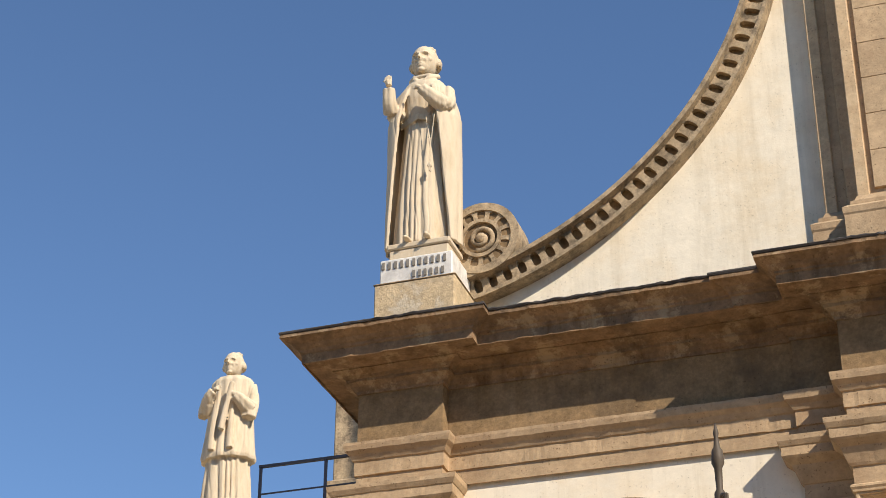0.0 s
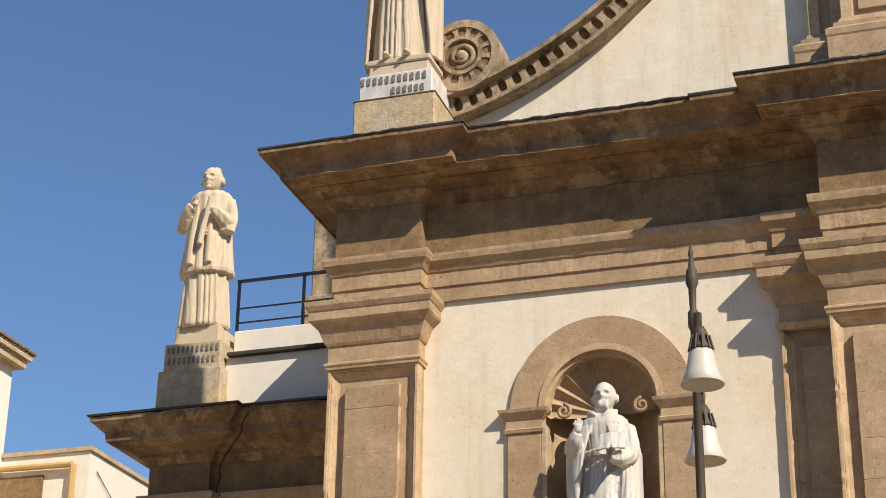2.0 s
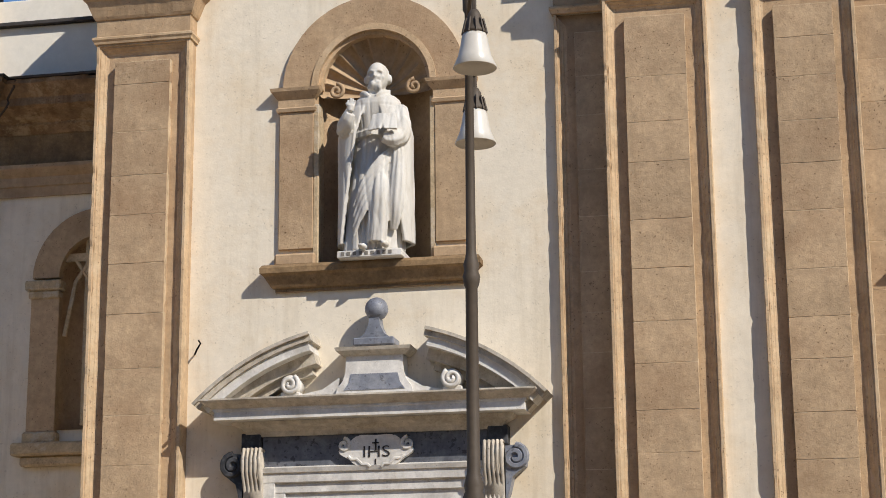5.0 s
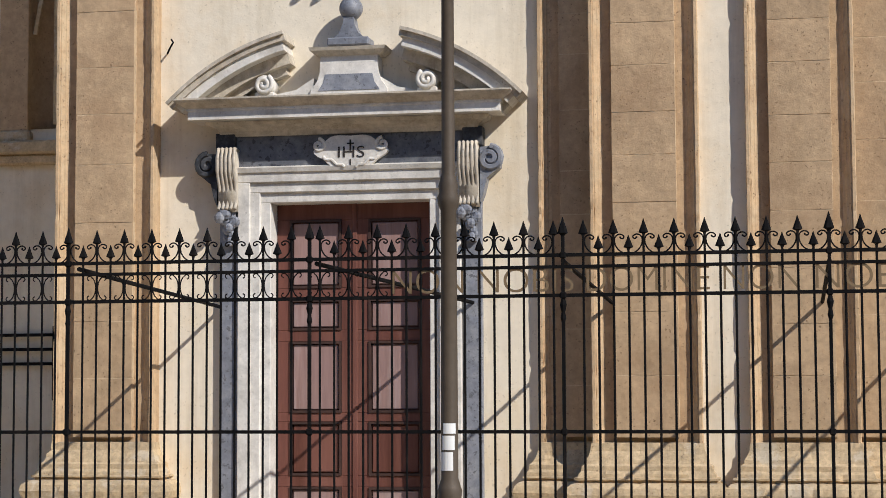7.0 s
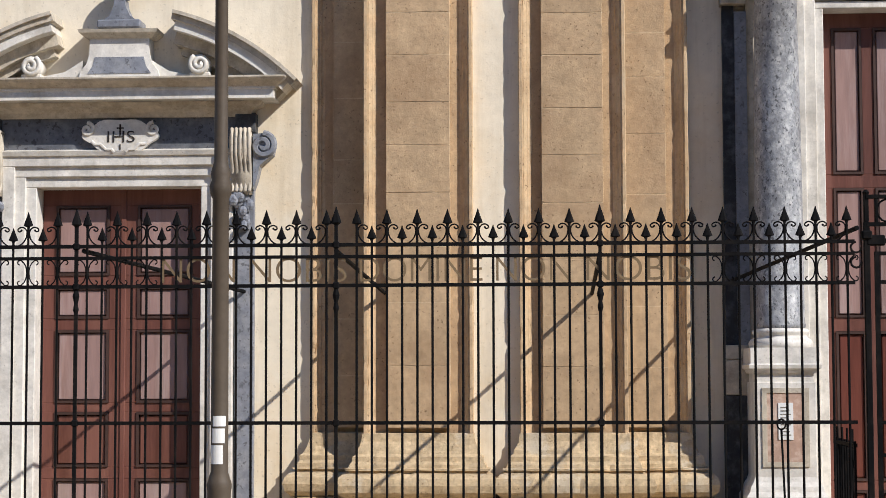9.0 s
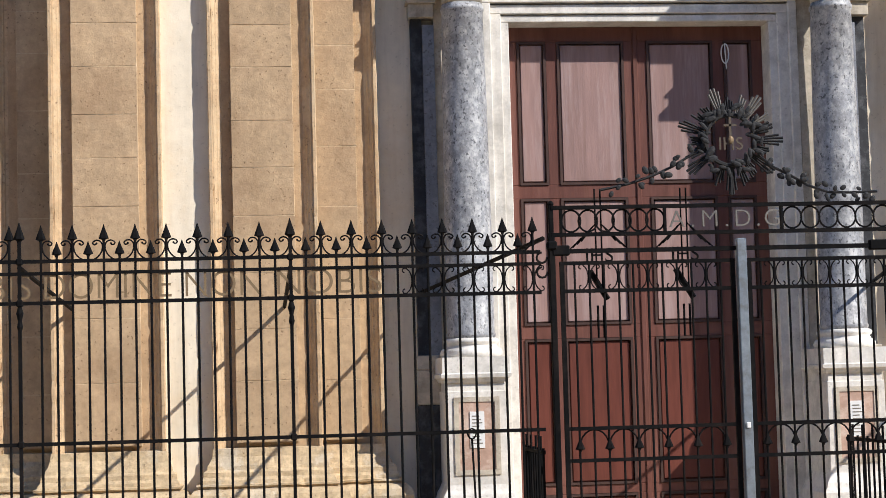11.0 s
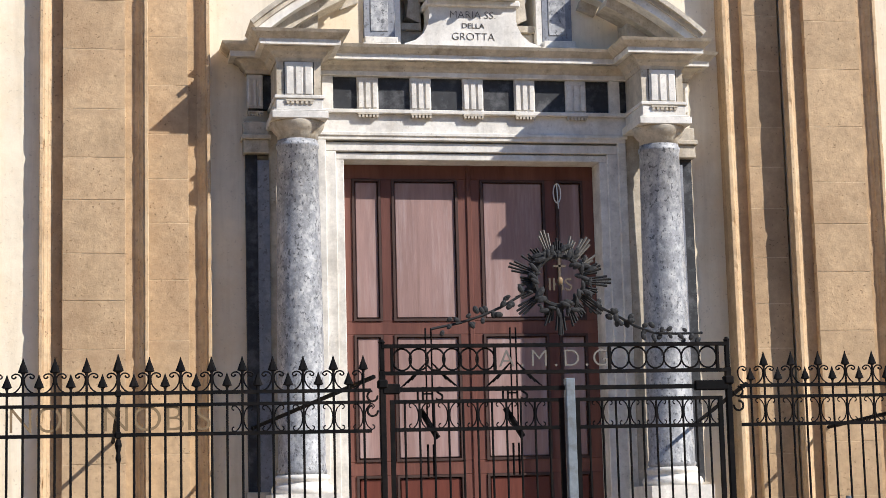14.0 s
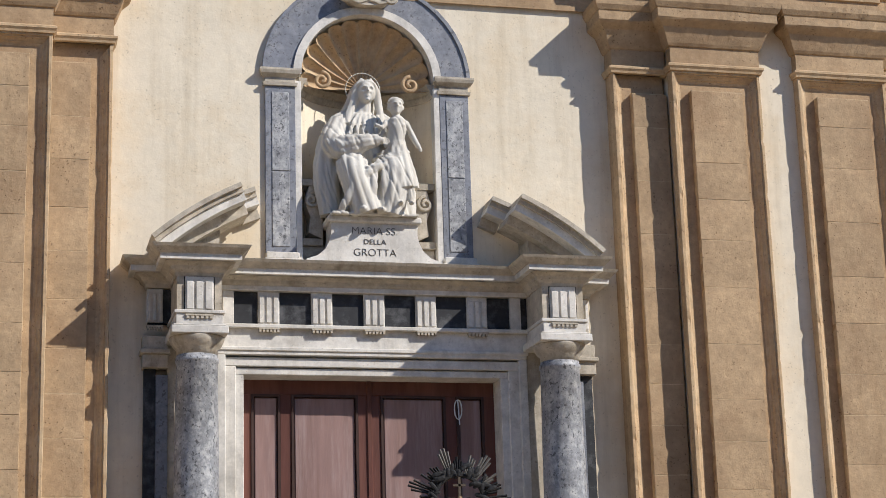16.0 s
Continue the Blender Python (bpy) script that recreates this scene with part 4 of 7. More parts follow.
def saint_book(bm, h, w):
    # mantle round the back, one palm raised low, an open book on the other arm
    cape(bm, h, w, 0.79, 0.05, 0.30, 0.58, (14, 56), 0.07)
    drape(bm, [(-0.34 * w, -0.04 * w, 0.74 * h), (-0.45 * w, -0.22 * w, 0.62 * h), (-0.34 * w, -0.44 * w, 0.65 * h), (-0.27 * w, -0.50 * w, 0.69 * h)], [0.13 * w, 0.15 * w, 0.12 * w, 0.08 * w], 7, 36, 0.9, 0.08)
    palm(bm, (-0.27 * w, -0.51 * w, 0.695 * h), (0.1, 0, 1), 0.19 * w)
    drape(bm, [(0.36 * w, -0.04 * w, 0.74 * h), (0.47 * w, -0.26 * w, 0.58 * h), (0.34 * w, -0.46 * w, 0.545 * h), (0.22 * w, -0.50 * w, 0.56 * h)], [0.14 * w, 0.16 * w, 0.13 * w, 0.09 * w], 7, 36, 0.9, 0.08)
    for s, x in ((-1, 0.14), (1, 0.34)):
        m = Matrix.Translation((x * w, -0.56 * w, 0.63 * h)) @ Euler((radians(-25), 0, radians(18 * s))).to_matrix().to_4x4() @ Matrix.Diagonal((0.21 * w, 0.04 * w, 0.32 * w, 1))
        bmesh.ops.create_cube(bm, size=1.0, matrix=m)
    # the mantle drawn across the hips and its long edge falling to the feet
    for k in range(4):
        drape(bm, [(0.42 * w, -0.20 * w, (0.55 - 0.03 * k) * h), (0.16 * w, -0.42 * w, (0.46 - 0.045 * k) * h), (-0.10 * w, -0.42 * w, (0.34 - 0.05 * k) * h), (-0.26 * w, -0.34 * w, (0.22 - 0.05 * k) * h)], [0.03 * w, 0.055 * w, 0.045 * w, 0.02 * w], 3, 18)
    drape(bm, [(0.40 * w, -0.26 * w, 0.56 * h), (0.42 * w, -0.36 * w, 0.40 * h), (0.38 * w, -0.36 * w, 0.20 * h), (0.34 * w, -0.30 * w, 0.10 * h)], [0.07 * w, 0.12 * w, 0.13 * w, 0.05 * w], 9, 36, 0.7, 0.14)
    drape(bm, [(0.12 * w, -0.28 * w, 0.46 * h), (0.16 * w, -0.42 * w, 0.28 * h), (0.10 * w, -0.36 * w, 0.04 * h)], [0.10 * w, 0.15 * w, 0.14 * w], 7, 36, 0.7, 0.12)
    for k in range(3):
        tube(bm, [(-0.36 * w, -0.10 * w, (0.592 + 0.012 * k) * h), (0.0, -0.31 * w, (0.597 + 0.012 * k) * h), (0.36 * w, -0.10 * w, (0.592 + 0.012 * k) * h)], 0.02 * w, 8)
    for s in (-1, 1):
        drape(bm, [(s * 0.05 * w, -0.24 * w, 0.80 * h), (s * 0.14 * w, -0.18 * w, 0.825 * h), (s * 0.22 * w, -0.04 * w, 0.835 * h)], [0.02 * w, 0.045 * w, 0.04 * w], 2, 16)
    ball(bm, (-0.10 * w, -0.42 * w, 0.015 * h), 0.08 * w, (0.8, 1.7, 0.6))
    ball(bm, (0.24 * w, -0.44 * w, 0.02 * h), 0.08 * w, (0.8, 1.7, 0.6))


robed("statue", "warm stone statue of a caped cleric, one arm raised", (-5.715, 15.62, 10.84), 2.57, 0.69, STATUE_WARM, saint_blessing, hair=0.15, robe=0.88)
wing_statue = robed("statue", "warm stone statue of a cleric in a surplice with scroll", (-8.47, 17.02, 8.77), 1.98, 0.57, STATUE_WARM, saint_surplice, hair=0.25)
robed("statue", "white marble statue of a cleric with an open book", (-3.77, 15.97, 5.50), 1.86, 0.62, STATUE_WHITE, saint_book, 0.06, hair=0.0, beard=1.0, robe=0.9)


# ---- pedestals of the two roof statues ----
def pedestal(name, label, x0, x1, yf, yb, rows, text_rows, mat):
    """Stacked blocks; text_rows are unreadable lines of cut letters, drawn as bars."""
    p = thing(name, label, "pedestal", ((x0 + x1) / 2, yf, rows[0][2]))
    inv = Matrix.Translation(-p.location)
    for nm, out, za, zb, m in rows:
        bm = boxes((x0 - out, x1 + out, yf - out, yb, za, zb), bevel=0.012)
        bm.transform(inv)
        part(nm, bm, m, p)
    for x, z, w, h in text_rows:
        bm = boxes((x - w / 2, x + w / 2, yf - 0.064, yf - 0.05, z - h / 2, z + h / 2))
        bm.transform(inv)
        part("letter_bar", bm, CUT, p)
    return p


pedestal("pedestal", "pale stained stone pedestal with a white inscribed plate", -6.02, -5.34, 15.36, 15.98,
         [("foot", 0.09, 9.9, 10.34, STONE_PALE), ("foot_rim", 0.10, 10.335, 10.352, CRUST), ("plate", 0.05, 10.352, 10.64, MARBLE), ("plinth", -0.02, 10.64, 10.78, STATUE_WARM), ("figure_base", 0.0, 10.78, 10.845, STATUE_WARM)],
         [(-6.03 + 0.066 * k, 10.565, 0.03, 0.075) for k in range(11)] + [(-5.70 + 0.062 * k, 10.43, 0.03, 0.07) for k in range(6)], STONE_PALE)
wing_pedestal = pedestal("pedestal", "pale stained stone pedestal with an inscribed block on the side wing", -8.76, -8.19, 16.86, 17.3,
         [("foot", 0.09, 7.66, 8.25, STONE_PALE), ("plate", 0.05, 8.25, 8.57, STONE_PALE), ("figure_base", -0.02, 8.57, 8.78, STATUE_WARM)],
         [(-8.76 + 0.058 * k, 8.49, 0.022, 0.07) for k in range(11)] + [(-8.74 + 0.058 * k, 8.36, 0.022, 0.07) for k in range(10)], STONE_PALE)


# ---- side niche ----
def shell(bm, cx, cz, r, y_front, deep, ribs=11):
    """A scallop shell filling the head of a niche: ribs fan out from its foot to a scalloped rim."""
    n, m = ribs * 8, 12
    rows = []
    for j in range(m + 1):
        s = 0.10 + 0.90 * j / m
        row = []
        for i in range(n + 1):
            a = math.pi * (i / n) * 1.10 - 0.05 * math.pi
            bulge = abs(math.sin(math.pi * ribs * i / n)) ** 0.7
            rr = r * s * (1 + 0.075 * (bulge - 0.6) * s ** 3)
            depth = y_front + 0.02 + deep * (1 - s * s) + (0.075 * s * bulge if j < m else 0.012 + 0.03 * bulge)
            row.append(bm.verts.new((cx + rr * math.cos(a), depth, cz + rr * math.sin(a))))
        rows.append(row)
    for a, b in zip(rows, rows[1:]):
        for i in range(n):
            bm.faces.new((a[i], a[i + 1], b[i + 1], b[i]))
    ball(bm, (cx, y_front + deep, cz), r * 0.13, (1, 0.5, 1))
    for side in (-1, 1):
        tube(bm, [(x, y_front + 0.03, z) for x, z in spiral(cx + side * r * 0.70, cz - 0.02, r * 0.14, 1.5, 90, side, 24)], 0.019, 6)
    return bm


def niche_shell_wall(bm, x0, x1, z0, z1, y_front, depth):
    """The half-round hollow of a niche: curved back and quarter-sphere head."""
    r, cx = (x1 - x0) / 2, (x0 + x1) / 2
    zs = z1 - r
    n = 16
    prev = None
    for z in (z0, zs):
        row = [bm.verts.new((cx - r * math.cos(math.pi * i / n), y_front + depth * math.sin(math.pi * i / n), z)) for i in range(n + 1)]
        if prev:
            for i in range(n):
                bm.faces.new((prev[i], prev[i + 1], row[i + 1], row[i]))
        prev = row
    for k in range(1, 9):
        b = math.pi / 2 * k / 8
        row = [bm.verts.new((cx - r * math.cos(b) * math.cos(math.pi * i / n), y_front + depth * math.cos(b) * math.sin(math.pi * i / n) + 1e-4 * k, zs + r * math.sin(b))) for i in range(n + 1)]
        for i in range(n):
            bm.faces.new((prev[i], prev[i + 1], row[i + 1], row[i]))
        prev = row
    bm.faces.new([bm.verts.new((cx - r * math.cos(math.pi * i / n), y_front + depth * math.sin(math.pi * i / n), z0)) for i in range(n + 1)])
    return bm


niche = thing("niche", "brown stone framed arched niche with a scallop shell head", "niche", kind="structure")
cx, r_in, zs = -3.79, 0.57, NS[3] - 0.57
part("hollow", niche_shell_wall(bmesh.new(), NS[0], NS[1], NS[2], NS[3], WALL - 0.02, 0.52), STONE, niche, "", True)
part("shell", shell(bmesh.new(), cx, zs + 0.0, 0.535, WALL + 0.0, 0.24), STONE, niche, "shadowed scallop shell", True)
part("archivolt", ring_band(bmesh.new(), cx, zs, 0.55, 0.88, 0, 180, WALL - 0.045, WALL + 0.05), STONE, niche)
part("archivolt_fillet", ring_band(bmesh.new(), cx, zs, 0.54, 0.60, 0, 180, WALL - 0.06, WALL + 0.05), STONE_EDGE, niche)
part("archivolt_step", ring_band(bmesh.new(), cx, zs, 0.505, 0.542, 0, 180, WALL - 0.01, WALL + 0.08), STONE_EDGE, niche)
for s in (-1, 1):
    a, b = sorted((cx + s * 0.58, cx + s * 0.91))
    part("jamb", boxes((a, b, WALL - 0.04, WALL + 0.02, 5.60, 6.97), bevel=0.006), STONE, niche)
    part("jamb_return", boxes((cx + s * 0.555 - 0.025, cx + s * 0.555 + 0.025, WALL - 0.03, WALL + 0.3, 5.46, 7.0), bevel=0.006), STONE_PALE, niche)
    plan = [(a, WALL), (a, WALL - 0.04), (b, WALL - 0.04), (b, WALL)]
    part("impost", sweep(bmesh.new(), plan, [(-0.02, 6.93), (0.02, 6.93), (0.03, 6.96), (0.012, 6.975), (0.012, 7.05), (0.03, 7.07), (0.07, 7.12), (0.08, 7.15), (-0.02, 7.16)]), STONE, niche)
    part("jamb_foot", boxes((a - 0.03, b + 0.03, WALL - 0.065, WALL + 0.02, 5.44, 5.56), bevel=0.02), STONE, niche)
part("sill", sweep(bmesh.new(), [(-4.72, WALL), (-4.72, WALL - 0.035), (-2.90, WALL - 0.035), (-2.90, WALL)], [(-0.05, 5.20), (0.0, 5.20), (0.0, 5.23), (0.03, 5.24), (0.09, 5.34), (0.12, 5.36), (0.12, 5.41), (0.10, 5.44), (-0.05, 5.44)]), STONE_DARK, niche)
part("floor", boxes((NS[0], NS[1], WALL - 0.03, WALL + 0.5, 5.38, 5.44)), STONE, niche)
base = part("statue_base", boxes((-4.08, -3.48, 15.74, 16.20, 5.44, 5.505), bevel=0.006), MARBLE, niche, "thin white marble base with worn lettering")
for k in range(9):
    part("letter_bar", boxes((-4.04 + 0.055 * k, -4.01 + 0.055 * k, 15.735, 15.748, 5.46, 5.492)), CUT, base)


# ---- doors ----
def panelled_door(name, label, x0, x1, z0, z1, y, rows, frame_mat, group=""):
    """Two leaves of framed panels. rows are (z0, z1, material); columns come from the leaf's width."""
    d = thing(name, label, "door", ((x0 + x1) / 2, y, z0), group, "structure")
    inv = Matrix.Translation(-d.location)

    def put(nm, bm, mat, parent, lab=""):
        bm.transform(inv)
        return part(nm, bm, mat, parent, lab)

    mid = (x0 + x1) / 2
    for a, b in ((x0, mid - 0.004), (mid + 0.004, x1)):
        leaf = put("door_leaf", boxes((a, b, y + 0.03, y + 0.09, z0, z1)), frame_mat, d)
        w = b - a
        st = min(0.10, w * 0.12)
        inner = w - 3 * st
        wide, slim = inner * (0.70 if w > 1.0 else 0.92), inner * (0.30 if w > 1.0 else 0.0)
        if w > 1.0:
            cols = ((a + st, a + st + slim), (a + 2 * st + slim, b - st)) if a == x0 else ((a + st, a + st + wide), (a + 2 * st + wide, b - st))
        else:
            cols = ((a + st * 1.4, b - st * 1.4),)
        prev = z0
        for za, zb, mat in rows:
            put("rail", boxes((a, b, y, y + 0.035, prev, za), bevel=0.004), frame_mat, leaf)
            prev = zb
            edges = [a] + [v for c in cols for v in c] + [b]
            for sa, sb in zip(edges[::2], edges[1::2]):
                put("stile", boxes((sa, sb, y, y + 0.035, za, zb), bevel=0.004), frame_mat, leaf)
            for ca, cb in cols:
                t = 0.022
                put("panel_moulding", boxes((ca, ca + t, y - 0.012, y + 0.03, za, zb), (cb - t, cb, y - 0.012, y + 0.03, za, zb), (ca + t, cb - t, y - 0.012, y + 0.03, za, za + t), (ca + t, cb - t, y - 0.012, y + 0.03, zb - t, zb)), WOOD_DARK, leaf, "dark moulding round the panel")
                put("panel", boxes((ca + t + 0.008, cb - t - 0.008, y + 0.008, y + 0.032, za + t + 0.008, zb - t - 0.008), bevel=0.007), mat, leaf)
        put("rail", boxes((a, b, y, y + 0.035, prev, z1), bevel=0.004), frame_mat, leaf)
    put("meeting_strip", boxes((mid - 0.022, mid + 0.022, y - 0.014, y + 0.03, z0, z1), bevel=0.005), frame_mat, d)
    return d


panelled_door("door_side", "closed red-brown panelled wooden double door in a marble frame", SD[0], SD[1], SD[2], SD[3], WALL + 0.17,
              [(0.42, 0.72, WOOD_FADED), (0.82, 1.30, WOOD), (1.38, 2.02, WOOD_FADED), (2.12, 2.40, WOOD_FADED), (2.50, 3.12, WOOD_FADED)], WOOD)
panelled_door("door_main", "tall closed red-brown panelled wooden double door, faded at the top", MD[0], MD[1], MD[2], MD[3], WALL + 0.19,
              [(0.44, 0.62, WOOD_RED), (0.70, 1.98, WOOD_RED), (2.10, 3.22, WOOD_FADED), (3.34, 4.62, WOOD_FADED)], WOOD)
tagged(part("wall_lobby", boxes((-5.2, 5.6, 17.2, 17.4, 0, 5.2)), PLASTER), "plain wall behind the doors", "wall", kind="structure")
# looped cord on the main door
cord = bmesh.new()
tube(cord, [(4.32 + 0.035 * math.sin(k * 0.52), WALL + 0.17, 4.50 + 0.09 * math.cos(k * 0.52)) for k in range(13)] + [(4.33, WALL + 0.17, 4.36)], 0.006, 5)
tagged(part("cord_loop", cord, PAPER), "pale cord loop hanging on the door", "cord")


# ---- side portal ----
def side_portal():
    p = thing("side_portal", "grey and white marble portal with a broken segmental pediment", "portal", (0, 0, 0), kind="structure")
    x0, x1, top = SD[0], SD[1], SD[3]
    y = WALL
    # stepped white architrave
    for out, w, e, m in ((0.0, 0.10, 0.05, MARBLE), (0.09, 0.10, 0.08, MARBLE), (0.18, 0.11, 0.11, MARBLE)):
        part("architrave_jamb", boxes((x0 - out - w, x0 - out, y - e, y + 0.20 - out * 0.5, 0.24, top + out), bevel=0.006), m, p)
        part("architrave_jamb", boxes((x1 + out, x1 + out + w, y - e, y + 0.20 - out * 0.5, 0.24, top + out), bevel=0.006), m, p)
        part("architrave_head", boxes((x0 - out - w, x1 + out + w, y - e - 0.002, y + 0.20 - out * 0.5, top + out, top + out + w), bevel=0.006), m, p)
    part("architrave_cap", sweep(bmesh.new(), [(x0 - 0.27, y), (x0 - 0.27, y - 0.10), (x1 + 0.27, y - 0.10), (x1 + 0.27, y)], [(-0.02, top + 0.26), (0.03, top + 0.27), (0.045, top + 0.31), (-0.02, top + 0.33)]), MARBLE, p)
    for a, b in ((x0 - 0.47, x0 - 0.30), (x1 + 0.30, x1 + 0.47)):
        part("backing_strip", boxes((a, b, y - 0.06, y + 0.02, 0.24, 3.86), bevel=0.005), GREY, p, "grey marble backing strip")
    fz0, fz1 = top + 0.30, 3.87
    part("frieze", boxes((x0 - 0.30, x1 + 0.30, y - 0.085, y + 0.02, fz0, fz1)), DARK_GREY, p, "dark grey marble frieze")
    for a, b in ((x0 - 0.49, x0 - 0.31), (x1 + 0.31, x1 + 0.49)):
        part("frieze_end", boxes((a, b, y - 0.13, y + 0.02, 3.72, fz1 + 0.02), bevel=0.005), BLACK_MARBLE, p)
    # cornice
    plan = [(x0 - 0.44, y), (x0 - 0.44, y - 0.12), (x1 + 0.44, y - 0.12), (x1 + 0.44, y)]
    part("bed_moulding", sweep(bmesh.new(), plan, [(-0.1, 3.86), (0.0, 3.86), (0.02, 3.90), (0.05, 3.93), (0.10, 3.95), (0.12, 3.98), (-0.1, 3.99)]), MARBLE_OLD, p)
    part("corona", sweep(bmesh.new(), plan, [(-0.1, 3.985), (0.24, 3.985), (0.24, 4.06), (0.25, 4.065), (0.25, 4.09), (-0.1, 4.09)]), MARBLE, p)
    part("cymatium", sweep(bmesh.new(), plan, [(-0.1, 4.085), (0.26, 4.085), (0.28, 4.10), (0.33, 4.13), (0.35, 4.15), (0.35, 4.165), (-0.1, 4.20)]), MARBLE_OLD, p)
    # broken segmental pediment
    for s in (-1, 1):
        cxp = (x0 + x1) / 2
        rc, zc = 2.19, 2.57
        lo, hi = (104.7, 134.6) if s < 0 else (45.4, 75.3)
        part("pediment_arc", ring_band(bmesh.new(), cxp, zc, rc - 0.10, rc - 0.02, lo, hi, y - 0.33, y, 14), MARBLE, p)
        part("pediment_arc", ring_band(bmesh.new(), cxp, zc, rc - 0.02, rc + 0.03, lo - 1, hi + 1, y - 0.36, y, 14), MARBLE_OLD, p)
        part("pediment_arc", ring_band(bmesh.new(), cxp, zc, rc + 0.03, rc + 0.06, lo - 1, hi + 1, y - 0.39, y, 14), MARBLE_OLD, p)
        part("pediment_soffit", ring_band(bmesh.new(), cxp, zc, rc - 0.20, rc - 0.10, lo, hi, y - 0.20, y, 14), MARBLE_OLD, p)
        part("tympanum_arc", ring_band(bmesh.new(), cxp, zc, rc - 0.27, rc - 0.20, lo + 2, hi - 2, y - 0.12, y, 14), MARBLE_OLD, p)
        bm = bmesh.new()
        vx = cxp + s * 0.74
        tube(bm, [(x, y - 0.24, z) for x, z in spiral(vx, 4.305, 0.085, 1.8, 60 if s < 0 else 120, s, 32)], 0.022, 6)
        bmesh.ops.create_cone(bm, cap_ends=True, segments=20, radius1=0.085, radius2=0.085, depth=0.2, matrix=Matrix.Translation((vx, y - 0.13, 4.305)) @ Euler((radians(90), 0, 0)).to_matrix().to_4x4())
        part("volute", bm, MARBLE, p, "", True)
        part("volute_foot", boxes((vx - 0.09, vx + 0.09, y - 0.22, y, 4.17, 4.24), bevel=0.01), MARBLE, p)
        plate_pts = [(cxp + s * 0.66, 4.18), (cxp + s * 0.66, 4.22), (cxp + s * 0.46, 4.26), (cxp + s * 0.30, 4.36), (cxp + s * 0.30, 4.18)]
        part("scroll_wing", plate(bmesh.new(), plate_pts, y - 0.16, y), MARBLE, p)
    cxp = -3.745
    # middle block with ball
    pts = [(-0.36, 4.18), (-0.34, 4.26), (-0.29, 4.32), (-0.265, 4.40), (-0.26, 4.545), (0.26, 4.545), (0.265, 4.40), (0.29, 4.32), (0.34, 4.26), (0.36, 4.18)]
    part("centre_block", plate(bmesh.new(), [(cxp + a, b) for a, b in pts], y - 0.20, y), MARBLE, p)
    pts = [(-0.28, 4.235), (-0.235, 4.30), (-0.215, 4.38), (0.215, 4.38), (0.235, 4.30), (0.28, 4.235)]
    part("inlay", plate(bmesh.new(), [(cxp + a, b) for a, b in pts], y - 0.206, y - 0.19), GREY, p, "grey marble inlay")
    part("block_cap", sweep(bmesh.new(), [(cxp - 0.27, y), (cxp - 0.27, y - 0.2), (cxp + 0.27, y - 0.2), (cxp + 0.27, y)], [(-0.1, 4.545), (0.02, 4.545), (0.07, 4.585), (0.08, 4.615), (-0.1, 4.635)]), MARBLE_OLD, p)
    part("ball_step", boxes((cxp - 0.19, cxp + 0.19, y - 0.24, y, 4.63, 4.705), bevel=0.012), GREY, p)
    bm = bmesh.new()
    plate(bm, [(cxp + a, b) for a, b in ((-0.15, 4.70), (-0.09, 4.745), (-0.055, 4.82), (-0.045, 4.89), (0.045, 4.89), (0.055, 4.82), (0.09, 4.745), (0.15, 4.70))], y - 0.21, y - 0.06)
    part("ball_foot", bm, GREY, p)
    part("ball", ball(bmesh.new(), (cxp + 0.01, y - 0.15, 4.975), 0.106, u=24, v=16), GREY, p, "grey marble ball", True)
    # cartouche
    bm = bmesh.new()
    pts = []
    for k in range(40):
        a = 2 * math.pi * k / 40
        rr = 1 + 0.07 * math.cos(6 * a) + 0.10 * abs(math.cos(a)) ** 3
        pts.append((cxp + 0.29 * rr * math.cos(a), 3.70 + 0.145 * rr * math.sin(a)))
    plate(bm, pts, y - 0.14, y - 0.08)
    for s in (-1, 1):
        tube(bm, [(x, y - 0.14, z) for x, z in spiral(cxp + s * 0.29, 3.755, 0.06, 1.3, 90, s, 20)], 0.018, 6)
        tube(bm, [(cxp + s * (0.05 + 0.2 * k / 8), y - 0.14, 3.555 + 0.012 * k + 0.012 * math.sin(k * 1.6)) for k in range(9)], 0.014, 6)
    cart = part("cartouche", bm, MARBLE, p, "white marble cartouche with the letters IHS")
    letters("lettering", "IHS", 0.145, cxp + 0.005, y - 0.143, 3.685, INK, cart, 0.003, stretch=1.25, thin=0.001)
    part("cross_sign", boxes((cxp - 0.006, cxp + 0.008, y - 0.147, y - 0.141, 3.70, 3.80), (cxp - 0.03, cxp + 0.032, y - 0.147, y - 0.141, 3.76, 3.772), (cxp - 0.004, cxp + 0.006, y - 0.147, y - 0.141, 3.575, 3.625)), INK, cart)
    # consoles
    for s, bx in ((-1, x0 - 0.37), (1, x1 + 0.37)):
        bm = bmesh.new()
        for k in range(5):
            xx = bx - 0.075 + 0.0375 * k
            prof = [(y - 0.06, 3.73), (y - 0.19, 3.74), (y - 0.235, 3.66), (y - 0.225, 3.54), (y - 0.17, 3.44), (y - 0.135, 3.33), (y - 0.15, 3.24), (y - 0.19, 3.20)]
            tube(bm, [(xx, a, b) for a, b in prof], 0.017, 8)
        box(bm, bx - 0.085, bx + 0.085, y - 0.16, y, 3.18, 3.72)
        part("console", bm, MARBLE_OLD, p, "fluted scrolled marble console", True)
        bm = bmesh.new()
        outer = bx + s * 0.10
        tube(bm, [(outer + s * (0.09 - 0.0) + (x - 0), y - 0.15, z) for x, z in spiral(0, 3.60, 0.105, 1.7, 90, -s, 30)], 0.03, 6)
